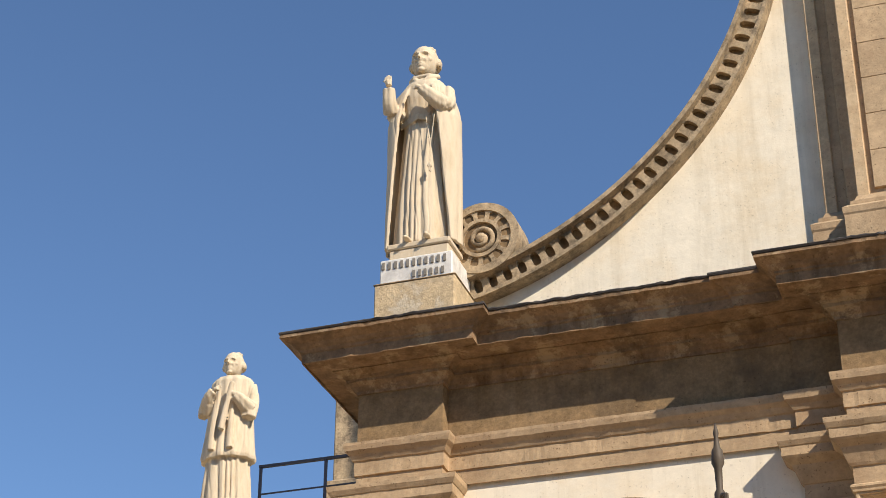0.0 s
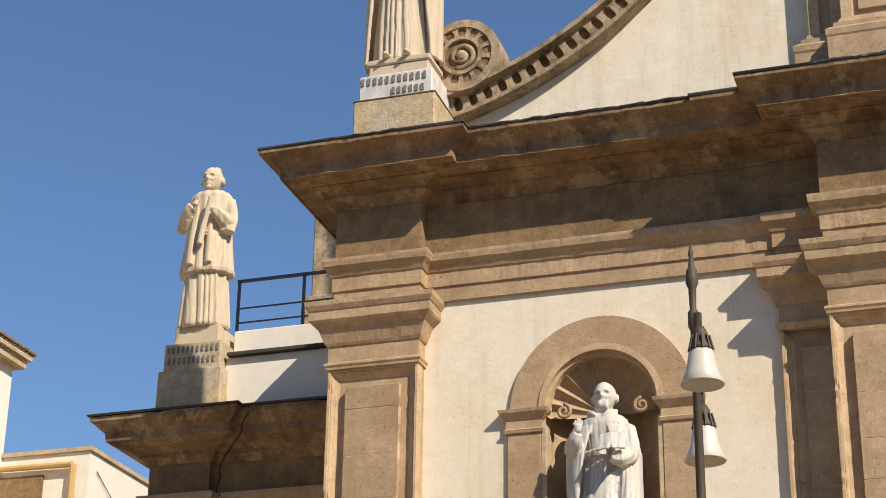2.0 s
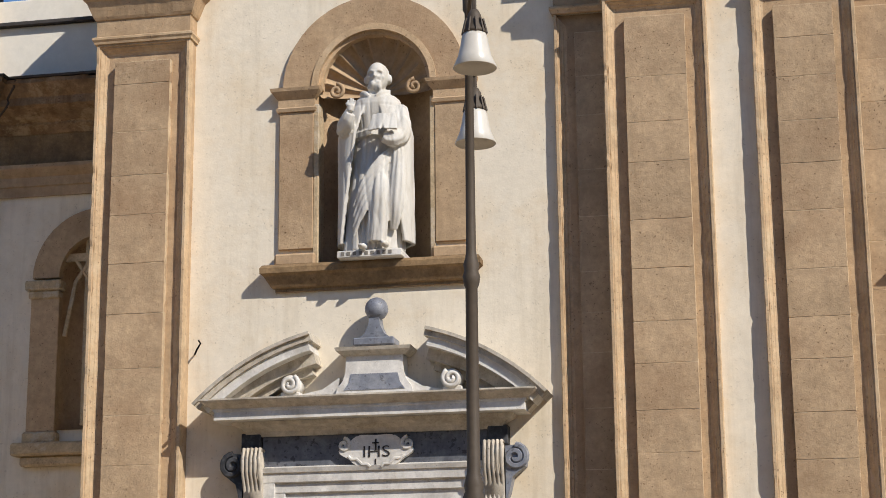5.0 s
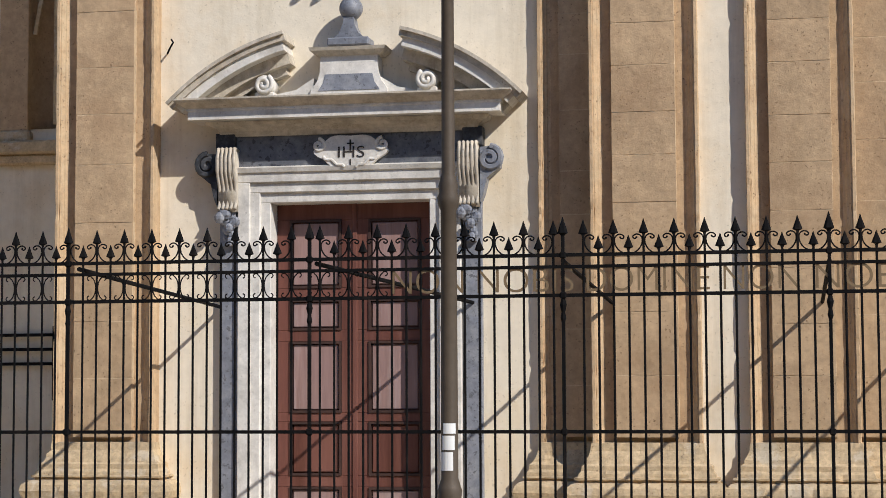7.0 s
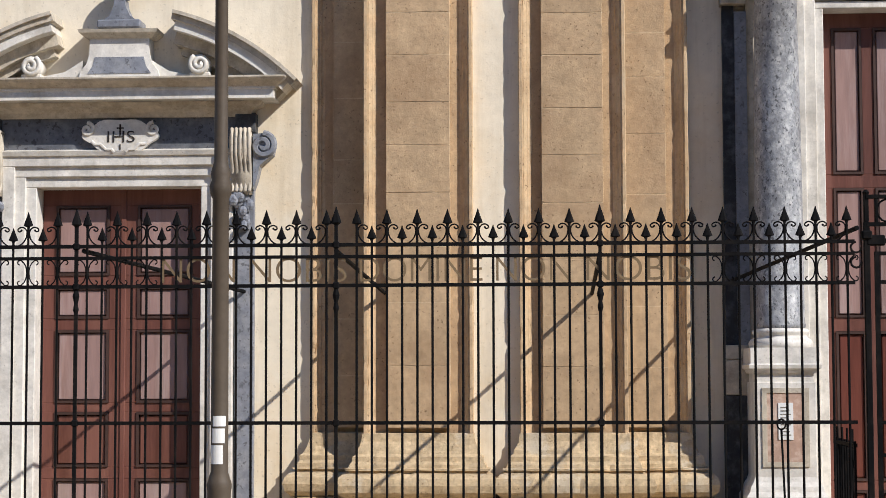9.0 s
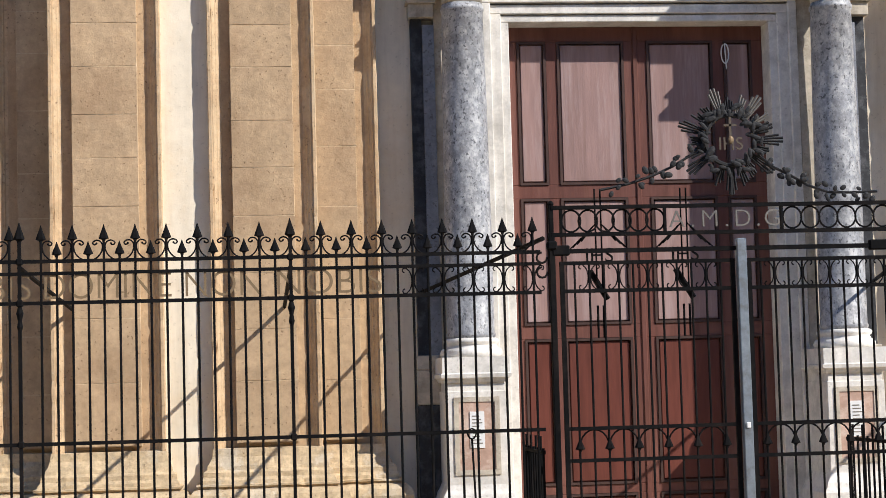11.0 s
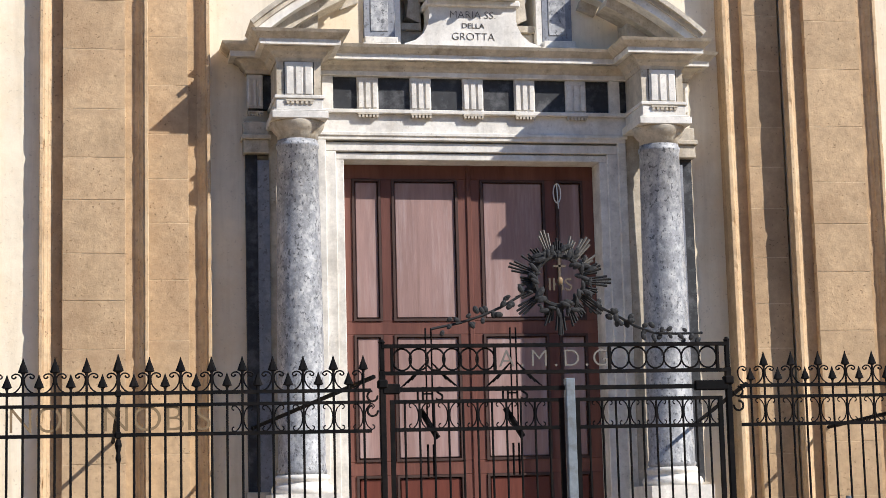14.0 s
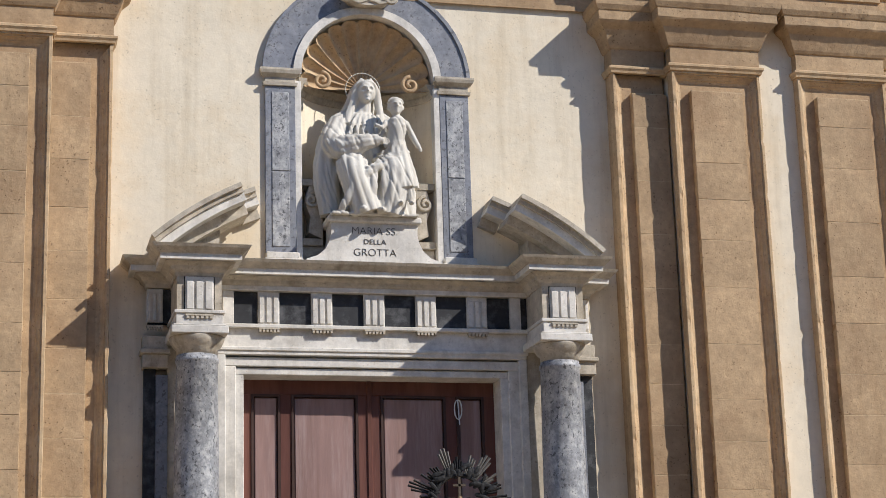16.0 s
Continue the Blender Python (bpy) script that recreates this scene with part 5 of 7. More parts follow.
        plate(bm, [(outer, 3.22), (outer, 3.70), (outer + s * 0.10, 3.71), (outer + s * 0.19, 3.63), (outer + s * 0.17, 3.52), (outer + s * 0.06, 3.43), (outer + s * 0.03, 3.30)], y - 0.15, y)
        # left scroll is coloured black for its shaded side, the right stays grey
        part("console_scroll", bm, GREY if s > 0 else BLACK_MARBLE, p)
        bm = bmesh.new()
        rnd = random.Random(3)
        for k in range(16):
            ball(bm, (bx + rnd.uniform(-0.07, 0.07), y - rnd.uniform(0.10, 0.19), 3.18 - 0.30 * (k / 16)), 0.055 * (1 - 0.5 * k / 16), (1, 0.8, 1.1), 7, 5)
        box(bm, bx - 0.06, bx + 0.06, y - 0.11, y, 2.88, 3.2)
        part("leaf_drop", bm, GREY, p, "carved grey acanthus drop")
    return p


side_portal()


# ---- main portal ----
def column(x):
    c = thing("column", "mottled grey marble column on a white marble pedestal", "column", (x, WALL - 0.42, 0.3), "columns of the main portal")
    o = -0.3
    part("shaft", lathe(bmesh.new(), [(0.20, 1.985 + o), (0.212, 2.02 + o), (0.20, 2.04 + o), (0.198, 3.0 + o), (0.188, 4.0 + o), (0.176, 4.76 + o), (0.186, 4.77 + o), (0.186, 4.80 + o), (0.174, 4.81 + o), (0.174, 4.83 + o)], (0, 0, 0), 32), GREY_BLOTCH, c, "", True)
    part("capital", lathe(bmesh.new(), [(0.172, 4.83 + o), (0.175, 4.88 + o), (0.20, 4.90 + o), (0.225, 4.94 + o), (0.235, 4.97 + o), (0.235, 4.985 + o)], (0, 0, 0), 32), MARBLE_OLD, c, "", True)
    part("abacus", boxes((-0.24, 0.24, -0.24, 0.40, 4.985 + o, 5.05 + o), (-0.225, 0.225, -0.225, 0.40, 5.05 + o, 5.065 + o), bevel=0.006), MARBLE, c)
    part("base", lathe(bmesh.new(), [(0.26, 1.83 + o), (0.265, 1.87 + o), (0.25, 1.90 + o), (0.225, 1.91 + o), (0.215, 1.935 + o), (0.235, 1.95 + o), (0.235, 1.975 + o), (0.21, 1.99 + o)], (0, 0, 0), 32), MARBLE, c, "", True)
    plan = [(-0.25, 0.45), (-0.25, -0.25), (0.25, -0.25), (0.25, 0.45)]
    part("pedestal", boxes((-0.25, 0.25, -0.25, 0.45, 0.0, 1.55 + o), bevel=0.006), MARBLE, c)
    part("pedestal_cap", sweep(bmesh.new(), plan, [(-0.2, 1.62 + o), (0.005, 1.62 + o), (0.02, 1.65 + o), (0.04, 1.66 + o), (0.045, 1.69 + o), (0.03, 1.70 + o), (0.03, 1.83 + o), (-0.2, 1.83 + o)]), MARBLE, c)
    part("pedestal_neck", boxes((-0.235, 0.235, -0.235, 0.45, 1.545 + o, 1.625 + o)), MARBLE, c)
    part("pedestal_foot", sweep(bmesh.new(), plan, [(-0.2, 0.0), (0.08, 0.0), (0.08, 0.62 + o), (0.05, 0.66 + o), (0.04, 0.70 + o), (0.015, 0.74 + o), (0.0, 0.78 + o), (-0.2, 0.78 + o)]), MARBLE, c)
    part("pedestal_frame", boxes((-0.19, -0.15, -0.262, -0.245, 0.86 + o, 1.50 + o), (0.15, 0.19, -0.262, -0.245, 0.86 + o, 1.50 + o), (-0.15, 0.15, -0.262, -0.245, 1.46 + o, 1.50 + o), (-0.15, 0.15, -0.262, -0.245, 0.86 + o, 0.90 + o)), MARBLE_OLD, c)
    part("inlay", boxes((-0.15, 0.15, -0.254, -0.245, 0.90 + o, 1.46 + o)), RED_MARBLE, c, "red veined marble inlay")
    notice = part("notice", boxes((-0.06, 0.06, -0.262, -0.2545, 1.08 + o, 1.38 + o)), PAPER, c, "white paper notice with unreadable lines")
    for k in range(9):
        part("text_bar", boxes((-0.042, 0.042 - 0.012 * (k % 3), -0.2645, -0.2622, 1.115 + 0.028 * k + o, 1.123 + 0.028 * k + o)), CUT, notice)
    return c


col = column(1.885)
copy_thing(col, Matrix.Translation((5.115, WALL - 0.42, 0.3)))


def main_portal():
    p = thing("main_portal", "white and grey marble portal with columns, triglyph frieze and a broken pediment", "portal", (0, 0, 0), kind="structure")
    y = WALL
    x0, x1, top = MD[0], MD[1], MD[3]
    for out, w, e in ((0.0, 0.075, 0.05), (0.07, 0.10, 0.075), (0.165, 0.075, 0.11)):
        part("architrave_jamb", boxes((x0 - out - w, x0 - out, y - e, y + 0.22 - out * 0.5, 0.30, top + out), bevel=0.006), MARBLE, p)
        part("architrave_jamb", boxes((x1 + out, x1 + out + w, y - e, y + 0.22 - out * 0.5, 0.30, top + out), bevel=0.006), MARBLE, p)
        part("architrave_head", boxes((x0 - out - w, x1 + out + w, y - e - 0.002, y + 0.22 - out * 0.5, top + out, top + out + w * 0.8), bevel=0.006), MARBLE, p)
    for s in (-1, 1):
        a = XC + s * 1.41
        b = XC + s * 1.83
        lo, hi = sorted((a, b))
        part("backing", boxes((lo, hi, y - 0.09, y + 0.02, 0.30, 5.06), bevel=0.005), MARBLE_OLD, p)
        part("backing_pilaster", boxes((min(XC + s * 1.83, XC + s * 1.93), max(XC + s * 1.83, XC + s * 1.93), y - 0.12, y + 0.02, 1.86, 4.72)), GREY, p)
        part("backing_edge", boxes((min(XC + s * 1.93, XC + s * 2.03), max(XC + s * 1.93, XC + s * 2.03), y - 0.07, y + 0.02, 1.86, 4.78)), BLACK_MARBLE, p, "black marble edge strip")
        lo, hi = sorted((XC + s * 1.83, XC + s * 2.05))
        part("backing_cap", boxes((lo, hi, y - 0.15, y + 0.02, 4.78, 4.90), (lo - 0.02, hi + 0.02, y - 0.18, y + 0.02, 4.90, 4.94), (lo, hi, y - 0.14, y + 0.02, 4.94, 5.06), bevel=0.006), MARBLE_OLD, p)
        for z0, z1, m in ((1.74, 1.86, MARBLE_OLD), (1.44, 1.735, MARBLE_OLD), (0.30, 1.435, BLACK_MARBLE)):
            part("backing_foot", boxes((lo, hi, y - 0.13, y + 0.02, z0, z1), bevel=0.006), m, p)
    # architrave over the door, frieze with triglyphs and black metopes
    part("lintel", boxes((XC - 1.42, XC + 1.42, y - 0.10, y + 0.02, top + 0.225, 5.15), bevel=0.004), MARBLE, p)
    part("lintel_fillet", boxes((XC - 1.42, XC + 1.42, y - 0.125, y + 0.02, top + 0.20, top + 0.235), bevel=0.006), MARBLE, p)
    part("taenia", boxes((XC - 1.42, XC + 1.42, y - 0.15, y + 0.02, 5.15, 5.185), bevel=0.005), MARBLE, p)
    part("frieze", boxes((XC - 2.0, XC + 2.0, y - 0.09, y + 0.02, 5.185, 5.48)), BLACK_MARBLE, p, "black marble metopes")

    def triglyph(cx, yf, w=0.19):
        q = part("triglyph", boxes(*[(cx - w / 2 + k * w / 3 + 0.010, cx - w / 2 + (k + 1) * w / 3 - 0.010, yf, yf + 0.04, 5.20, 5.44) for k in range(3)], (cx - w / 2, cx + w / 2, yf + 0.018, yf + 0.045, 5.185, 5.485), bevel=0.004), MARBLE, p)
        part("guttae", boxes(*[(cx - w / 2 + (k + 0.2) * w / 6, cx - w / 2 + (k + 0.8) * w / 6, yf - 0.015, yf + 0.03, 5.115, 5.14) for k in range(6)], (cx - w / 2, cx + w / 2, yf - 0.018, yf + 0.035, 5.138, 5.152)), MARBLE_OLD, q)
        return q

    for k in range(-2, 3):
        triglyph(XC + 0.475 * k + 0.0, y - 0.135)
    for k in (-2, 2):
        part("triglyph_half", boxes((XC + k * 0.475 + math.copysign(0.36, k) - 0.05, XC + k * 0.475 + math.copysign(0.36, k) + 0.05, y - 0.13, y, 5.185, 5.485), bevel=0.004), MARBLE, p)
    part("frieze_cap", boxes((XC - 1.42, XC + 1.42, y - 0.15, y + 0.02, 5.485, 5.53), bevel=0.006), MARBLE, p)
    for s in (-1, 1):
        cx = XC + s * 1.615
        # block of entablature over each column
        part("block_architrave", boxes((cx - 0.20, cx + 0.20, y - 0.62, y, 5.065, 5.16), (cx - 0.215, cx + 0.215, y - 0.635, y, 5.16, 5.19), bevel=0.005), MARBLE, p)
        part("block_frieze", boxes((cx - 0.185, cx + 0.185, y - 0.58, y, 5.19, 5.50)), BLACK_MARBLE, p)
        triglyph(cx, y - 0.62, 0.24)
        triglyph(cx + s * 0.33, y - 0.13, 0.14)
        part("block_side", boxes((cx - 0.19, cx - 0.13, y - 0.588, y - 0.1, 5.19, 5.50), (cx + 0.13, cx + 0.19, y - 0.588, y - 0.1, 5.19, 5.50)), MARBLE_OLD, p)
    # cornice breaking forward over the blocks
    c0, c1 = XC - 1.615, XC + 1.615
    plan = [(c0 - 0.40, y), (c0 - 0.40, y - 0.12), (c0 - 0.19, y - 0.12), (c0 - 0.19, y - 0.58), (c0 + 0.19, y - 0.58), (c0 + 0.19, y - 0.12), (c1 - 0.19, y - 0.12), (c1 - 0.19, y - 0.58), (c1 + 0.19, y - 0.58), (c1 + 0.19, y - 0.12), (c1 + 0.40, y - 0.12), (c1 + 0.40, y)]
    part("bed_moulding", sweep(bmesh.new(), plan, [(-0.05, 5.49), (0.01, 5.49), (0.02, 5.52), (0.05, 5.545), (0.06, 5.57), (0.11, 5.60), (-0.05, 5.61)]), MARBLE_OLD, p)
    part("corona", sweep(bmesh.new(), plan, [(-0.05, 5.605), (0.155, 5.605), (0.155, 5.66), (-0.05, 5.66)]), MARBLE, p)
    part("cymatium", sweep(bmesh.new(), plan, [(-0.05, 5.655), (0.165, 5.655), (0.18, 5.67), (0.215, 5.70), (0.23, 5.725), (-0.05, 5.735)]), MARBLE_OLD, p)
    # broken segmental pediment
    rc, zc = 3.02, 3.54
    for s in (-1, 1):
        lo, hi = (114.5, 131.5) if s < 0 else (48.5, 65.5)
        for r0, r1, e, m in ((-0.20, -0.11, 0.42, MARBLE_OLD), (-0.11, -0.04, 0.58, MARBLE), (-0.04, 0.0, 0.61, MARBLE_OLD), (0.0, 0.04, 0.65, MARBLE_OLD)):
            part("pediment_arc", ring_band(bmesh.new(), XC, zc, rc + r0, rc + r1, lo, hi, y - e, y - 0.10, 14), m, p)
            side = (lo, lo + 9) if s > 0 else (hi - 9, hi)
            inner = (hi - 0.01, hi + 3.5) if s > 0 else (lo - 3.5, lo + 0.01)
            part("pediment_return", ring_band(bmesh.new(), XC, zc, rc + r0, rc + r1, inner[0], inner[1], y - e + 0.36, y, 4), m, p)
        pts = [(XC + s * (1.615 - 0.20), 5.73), (XC + s * 1.83, 5.73), (XC + s * 1.62, 5.93), (XC + s * 1.40, 6.08)]
        part("tympanum", plate(bmesh.new(), pts, y - 0.30, y), MARBLE_OLD, p)
    return p


main_portal()


def main_niche():
    p = thing("niche", "grey marble framed arched niche with a scallop shell head", "niche", (0, 0, 0), kind="structure")
    y = WALL
    cx, r = XC, 0.64
    zs = NM[3] - r
    part("hollow", niche_shell_wall(bmesh.new(), NM[0], NM[1], NM[2], NM[3], y - 0.02, 0.5), PLASTER, p, "", True)
    part("shell", shell(bmesh.new(), cx, zs + 0.0, 0.60, y + 0.0, 0.24, 13), STONE_EDGE, p, "brown stone scallop shell", True)
    part("shell_ledge", sweep(bmesh.new(), [(cx - 0.63 * math.cos(math.pi * k / 16), y + 0.0 + 0.47 * math.sin(math.pi * k / 16)) for k in range(17)], [(-0.05, zs - 0.14), (0.01, zs - 0.14), (0.03, zs - 0.10), (0.03, zs - 0.08), (0.05, zs - 0.06), (0.07, zs - 0.02), (-0.05, zs - 0.01)]), MARBLE_OLD, p)
    part("archivolt", ring_band(bmesh.new(), cx, zs, 0.70, 0.95, 0, 180, y - 0.035, y + 0.02), GREY, p, "blue-grey marble arch")
    part("archivolt_lip", ring_band(bmesh.new(), cx, zs, 0.625, 0.70, 0, 180, y - 0.055, y + 0.12), MARBLE, p)
    part("archivolt_rim", ring_band(bmesh.new(), cx, zs, 0.95, 0.985, 0, 180, y - 0.05, y + 0.02), GREY, p)
    for s in (-1, 1):
        a, b = sorted((cx + s * 0.68, cx + s * 0.96))
        part("jamb", boxes((a, b, y - 0.035, y + 0.02, 5.86, 7.44), bevel=0.005), GREY, p, "blue-grey marble jamb")
        part("jamb_panel", boxes((a + 0.06, b - 0.06, y - 0.043, y - 0.03, 5.92, 6.62), (a + 0.06, b - 0.06, y - 0.043, y - 0.03, 6.63, 7.38), bevel=0.004), GREY_BLOTCH, p)
        part("jamb_lip", boxes((cx + s * 0.655 - 0.03, cx + s * 0.655 + 0.03, y - 0.03, y + 0.15, 5.74, 7.5), bevel=0.004), MARBLE, p)
        plan = [(a, y), (a, y - 0.04), (b, y - 0.04), (b, y)]
        part("impost", sweep(bmesh.new(), plan, [(-0.02, 7.44), (0.015, 7.44), (0.02, 7.47), (0.0, 7.475), (0.0, 7.52), (0.04, 7.55), (0.05, 7.58), (0.05, 7.60), (-0.02, 7.605)]), MARBLE_OLD, p)
        part("jamb_foot", boxes((a - 0.02, b + 0.05, y - 0.10, y + 0.02, 5.735, 5.80), (a, b + 0.02, y - 0.085, y + 0.02, 5.80, 5.86), bevel=0.006), MARBLE, p)
        # low scrolled seat sides inside the niche
        bm = bmesh.new()
        sx = cx + s * 0.53
        box(bm, sx - 0.10, sx + 0.10, y + 0.02, y + 0.3, 6.52, 6.58)
        box(bm, sx - 0.10, sx + 0.10, y + 0.02, y + 0.3, 5.96, 6.02)
        plate(bm, [(sx - s * 0.10, 6.02), (sx - s * 0.10, 6.52), (sx + s * 0.02, 6.52), (sx + s * 0.06, 6.36), (sx + s * 0.01, 6.22), (sx + s * 0.03, 6.08)], y + 0.03, y + 0.3)
        tube(bm, [(x, y + 0.02, z) for x, z in spiral(sx, 6.38, 0.075, 1.5, 90, s, 22)], 0.018, 6)
        part("seat_side", bm, MARBLE_OLD, p)
    # cartouche at the crown
    bm = bmesh.new()
    plate(bm, [(cx + 0.26 * math.cos(2 * math.pi * k / 28) * (1 + 0.08 * math.cos(4 * math.pi * k / 28 * 3)), 8.37 + 0.13 * math.sin(2 * math.pi * k / 28)) for k in range(28)], y - 0.15, y)
    for s in (-1, 1):
        tube(bm, [(x, y - 0.15, z) for x, z in spiral(cx + s * 0.22, 8.33, 0.075, 1.4, 90, s, 22)], 0.022, 6)
    tube(bm, [(cx - 0.2 + 0.05 * k, y - 0.15, 8.28 + 0.018 * math.cos(k * 1.5)) for k in range(9)], 0.018, 6)
    part("crown_cartouche", bm, MARBLE_OLD, p)
    # inscription block
    bm = bmesh.new()
    side = [(0.40, 6.12), (0.395, 6.02), (0.41, 5.95), (0.45, 5.87), (0.52, 5.81), (0.62, 5.775), (0.62, 5.74)]
    order = [(cx - a, b) for a, b in side] + [(cx + a, b) for a, b in reversed(side)]
    plate(bm, order, y - 0.20, y + 0.05)
    part("inscription_block", bm, MARBLE, p, "flared marble block with the words MARIA SS. DELLA GROTTA")
    part("niche_foot", boxes((cx - 0.62, cx + 0.62, y + 0.06, y + 0.40, 5.73, 5.96), bevel=0.01), MARBLE_OLD, p)
    part("block_cap", boxes((cx - 0.43, cx + 0.43, y - 0.24, y + 0.1, 6.12, 6.18), bevel=0.012), MARBLE, p)
    letters("lettering", "MARIA SS.", 0.098, cx, y - 0.203, 6.045, INK, p, 0.002, stretch=1.0, thin=0.0024)
    letters("lettering", "DELLA", 0.066, cx, y - 0.203, 5.945, INK, p, 0.002, stretch=1.1, thin=0.001)
    letters("lettering", "GROTTA", 0.098, cx, y - 0.203, 5.845, INK, p, 0.002, stretch=1.0, thin=0.0024)
    return p


main_niche()


def seated_group():
    """A seated draped figure with a child at her knee, as one plain shape."""
    bm = bmesh.new()
    x, y, z = XC - 0.01, WALL + 0.10, 6.18
    # seat, torso and lap
    box(bm, -0.30, 0.30, -0.05, 0.25, 0, 0.50)
    drape(bm, [(0.0, -0.02, 1.08), (-0.02, -0.02, 0.98), (-0.03, -0.04, 0.80), (-0.02, -0.03, 0.60), (0.0, 0.0, 0.42)], [0.09, 0.21, 0.205, 0.225, 0.28], 16, 48, 0.72, 0.05)
    drape(bm, [(-0.13, -0.02, 0.48), (-0.19, -0.30, 0.50), (-0.17, -0.36, 0.34), (-0.06, -0.34, 0.02)], [0.17, 0.155, 0.135, 0.15], 11, 48, 0.85, 0.07)
    drape(bm, [(0.13, -0.02, 0.50), (0.18, -0.32, 0.53), (0.20, -0.38, 0.36), (0.14, -0.32, 0.02)], [0.16, 0.145, 0.125, 0.15], 11, 48, 0.85, 0.07)
    # long folds falling slantwise from the knee to the feet
    for k in range(5):
        u = k / 4
        drape(bm, [(0.17 - 0.34 * u, -0.40 + 0.02 * u, 0.50 - 0.04 * u), (0.14 - 0.36 * u + 0.03, -0.44, 0.33 - 0.04 * u), (0.20 - 0.46 * u, -0.41, 0.14 - 0.02 * u), (0.26 - 0.58 * u, -0.34, 0.01)], [0.018, 0.036, 0.042, 0.030], 3, 16)
    for k in range(4):
        drape(bm, [(0.20 - 0.05 * k, -0.38, 0.52), (0.02 - 0.07 * k, -0.45, 0.42 - 0.05 * k), (-0.18 - 0.03 * k, -0.38, 0.42 - 0.06 * k)], [0.02, 0.035, 0.02], 3, 14)
    # mantle over the shoulder, spreading beside the seat
    drape(bm, [(-0.12, 0.0, 1.04), (-0.26, -0.04, 0.92), (-0.37, -0.07, 0.62), (-0.40, -0.12, 0.34), (-0.36, -0.14, 0.04)], [0.08, 0.13, 0.13, 0.12, 0.10], 9, 48, 0.75, 0.07)
    drape(bm, [(0.12, 0.0, 1.04), (0.24, -0.02, 0.90), (0.30, 0.0, 0.60), (0.36, -0.06, 0.30), (0.34, -0.10, 0.02)], [0.08, 0.12, 0.12, 0.11, 0.09], 9, 48, 0.75, 0.07)
    # sleeves and the hand that holds the child
    drape(bm, [(-0.24, -0.05, 0.97), (-0.33, -0.14, 0.74), (-0.28, -0.27, 0.64), (-0.08, -0.37, 0.68), (0.05, -0.40, 0.70)], [0.10, 0.125, 0.125, 0.085, 0.05], 9, 40, 0.8, 0.07)
    palm(bm, (0.03, -0.41, 0.70), (1, 0, -0.15), 0.11)
    drape(bm, [(0.20, -0.03, 0.97), (0.22, -0.12, 0.80), (0.16, -0.24, 0.74)], [0.09, 0.11, 0.08], 8)
    # breast folds, fanning from the neck
    for k in range(6):
        a = -0.5 + 0.2 * k
        drape(bm, [(0.18 * a, -0.13, 1.03), (0.30 * a - 0.02, -0.20, 0.88), (0.34 * a - 0.02, -0.20, 0.70)], [0.012, 0.024, 0.020], 3, 12)
    # head, hair and veil falling to the shoulder
    dents = carve_head(bm, (0.0, -0.09, 1.26), 0.118, 0.5, 0.0, 8)
    tube(bm, [(0.0, -0.06, 1.18), (-0.01, -0.03, 1.02)], [0.055, 0.075], 12)
    drape(bm, [(0.0, 0.0, 1.40), (-0.01, 0.02, 1.30), (-0.03, 0.03, 1.16), (-0.08, 0.03, 1.02)], [0.05, 0.122, 0.135, 0.16], 10, 40, 0.85, 0.07)
    for s in (-1, 1):
        drape(bm, [(s * 0.03, -0.10, 1.385), (s * 0.095, -0.10, 1.29), (s * 0.112, -0.08, 1.17), (s * 0.15 - 0.02, -0.10, 1.02), (s * 0.16 - 0.03, -0.14, 0.93)], [0.022, 0.034, 0.040, 0.036, 0.02], 5, 20)
    tube(bm, [(0.0 + 0.165 * math.cos(2 * math.pi * k / 24), 0.05, 1.33 + 0.165 * math.sin(2 * math.pi * k / 24)) for k in range(25)], 0.008, 5)
    # child
    cx, cy = 0.235, -0.30
    tube(bm, [(cx, cy, 0.62), (cx - 0.012, cy, 0.72), (cx, cy, 0.83), (cx + 0.004, cy, 0.92), (cx, cy, 0.97)], [0.090, 0.078, 0.090, 0.088, 0.04], 18)
    dents += carve_head(bm, (cx - 0.005, cy - 0.015, 1.055), 0.088, 0.8, 0.0, 5)
    tube(bm, [(cx - 0.08, cy, 0.91), (cx - 0.15, cy - 0.05, 0.83), (cx - 0.22, cy - 0.05, 0.86)], [0.036, 0.031, 0.022], 8)
    tube(bm, [(cx + 0.08, cy, 0.91), (cx + 0.14, cy - 0.02, 0.78), (cx + 0.19, cy - 0.06, 0.66)], [0.036, 0.031, 0.024], 8)
    palm(bm, (cx + 0.19, cy - 0.06, 0.665), (0.5, 0, -1), 0.05)
    for s in (-1, 1):
        ball(bm, (cx + s * 0.035, cy - 0.065, 0.86), 0.035, (1, 0.6, 0.8), 8, 6)
    drape(bm, [(cx, cy, 0.66), (cx + 0.01, cy - 0.03, 0.50), (cx + 0.05, cy - 0.05, 0.24)], [0.095, 0.125, 0.14], 11, 44, 0.85, 0.09)
    drape(bm, [(cx - 0.10, cy - 0.04, 0.60), (cx, cy - 0.11, 0.56), (cx + 0.10, cy - 0.05, 0.62)], [0.02, 0.035, 0.025], 3, 14)
    for lx in (cx - 0.01, cx + 0.09):
        tube(bm, [(lx, cy - 0.09, 0.27), (lx, cy - 0.12, 0.12)], [0.050, 0.034], 8)
        ball(bm, (lx, cy - 0.15, 0.10), 0.035, (0.8, 1.7, 0.7), 8, 6)
    for a in (-0.12, 0.05):
        ball(bm, (a, -0.43, 0.03), 0.05, (0.8, 1.6, 0.6), 8, 6)
    box(bm, -0.40, 0.40, -0.40, 0.2, -0.01, 0.02)
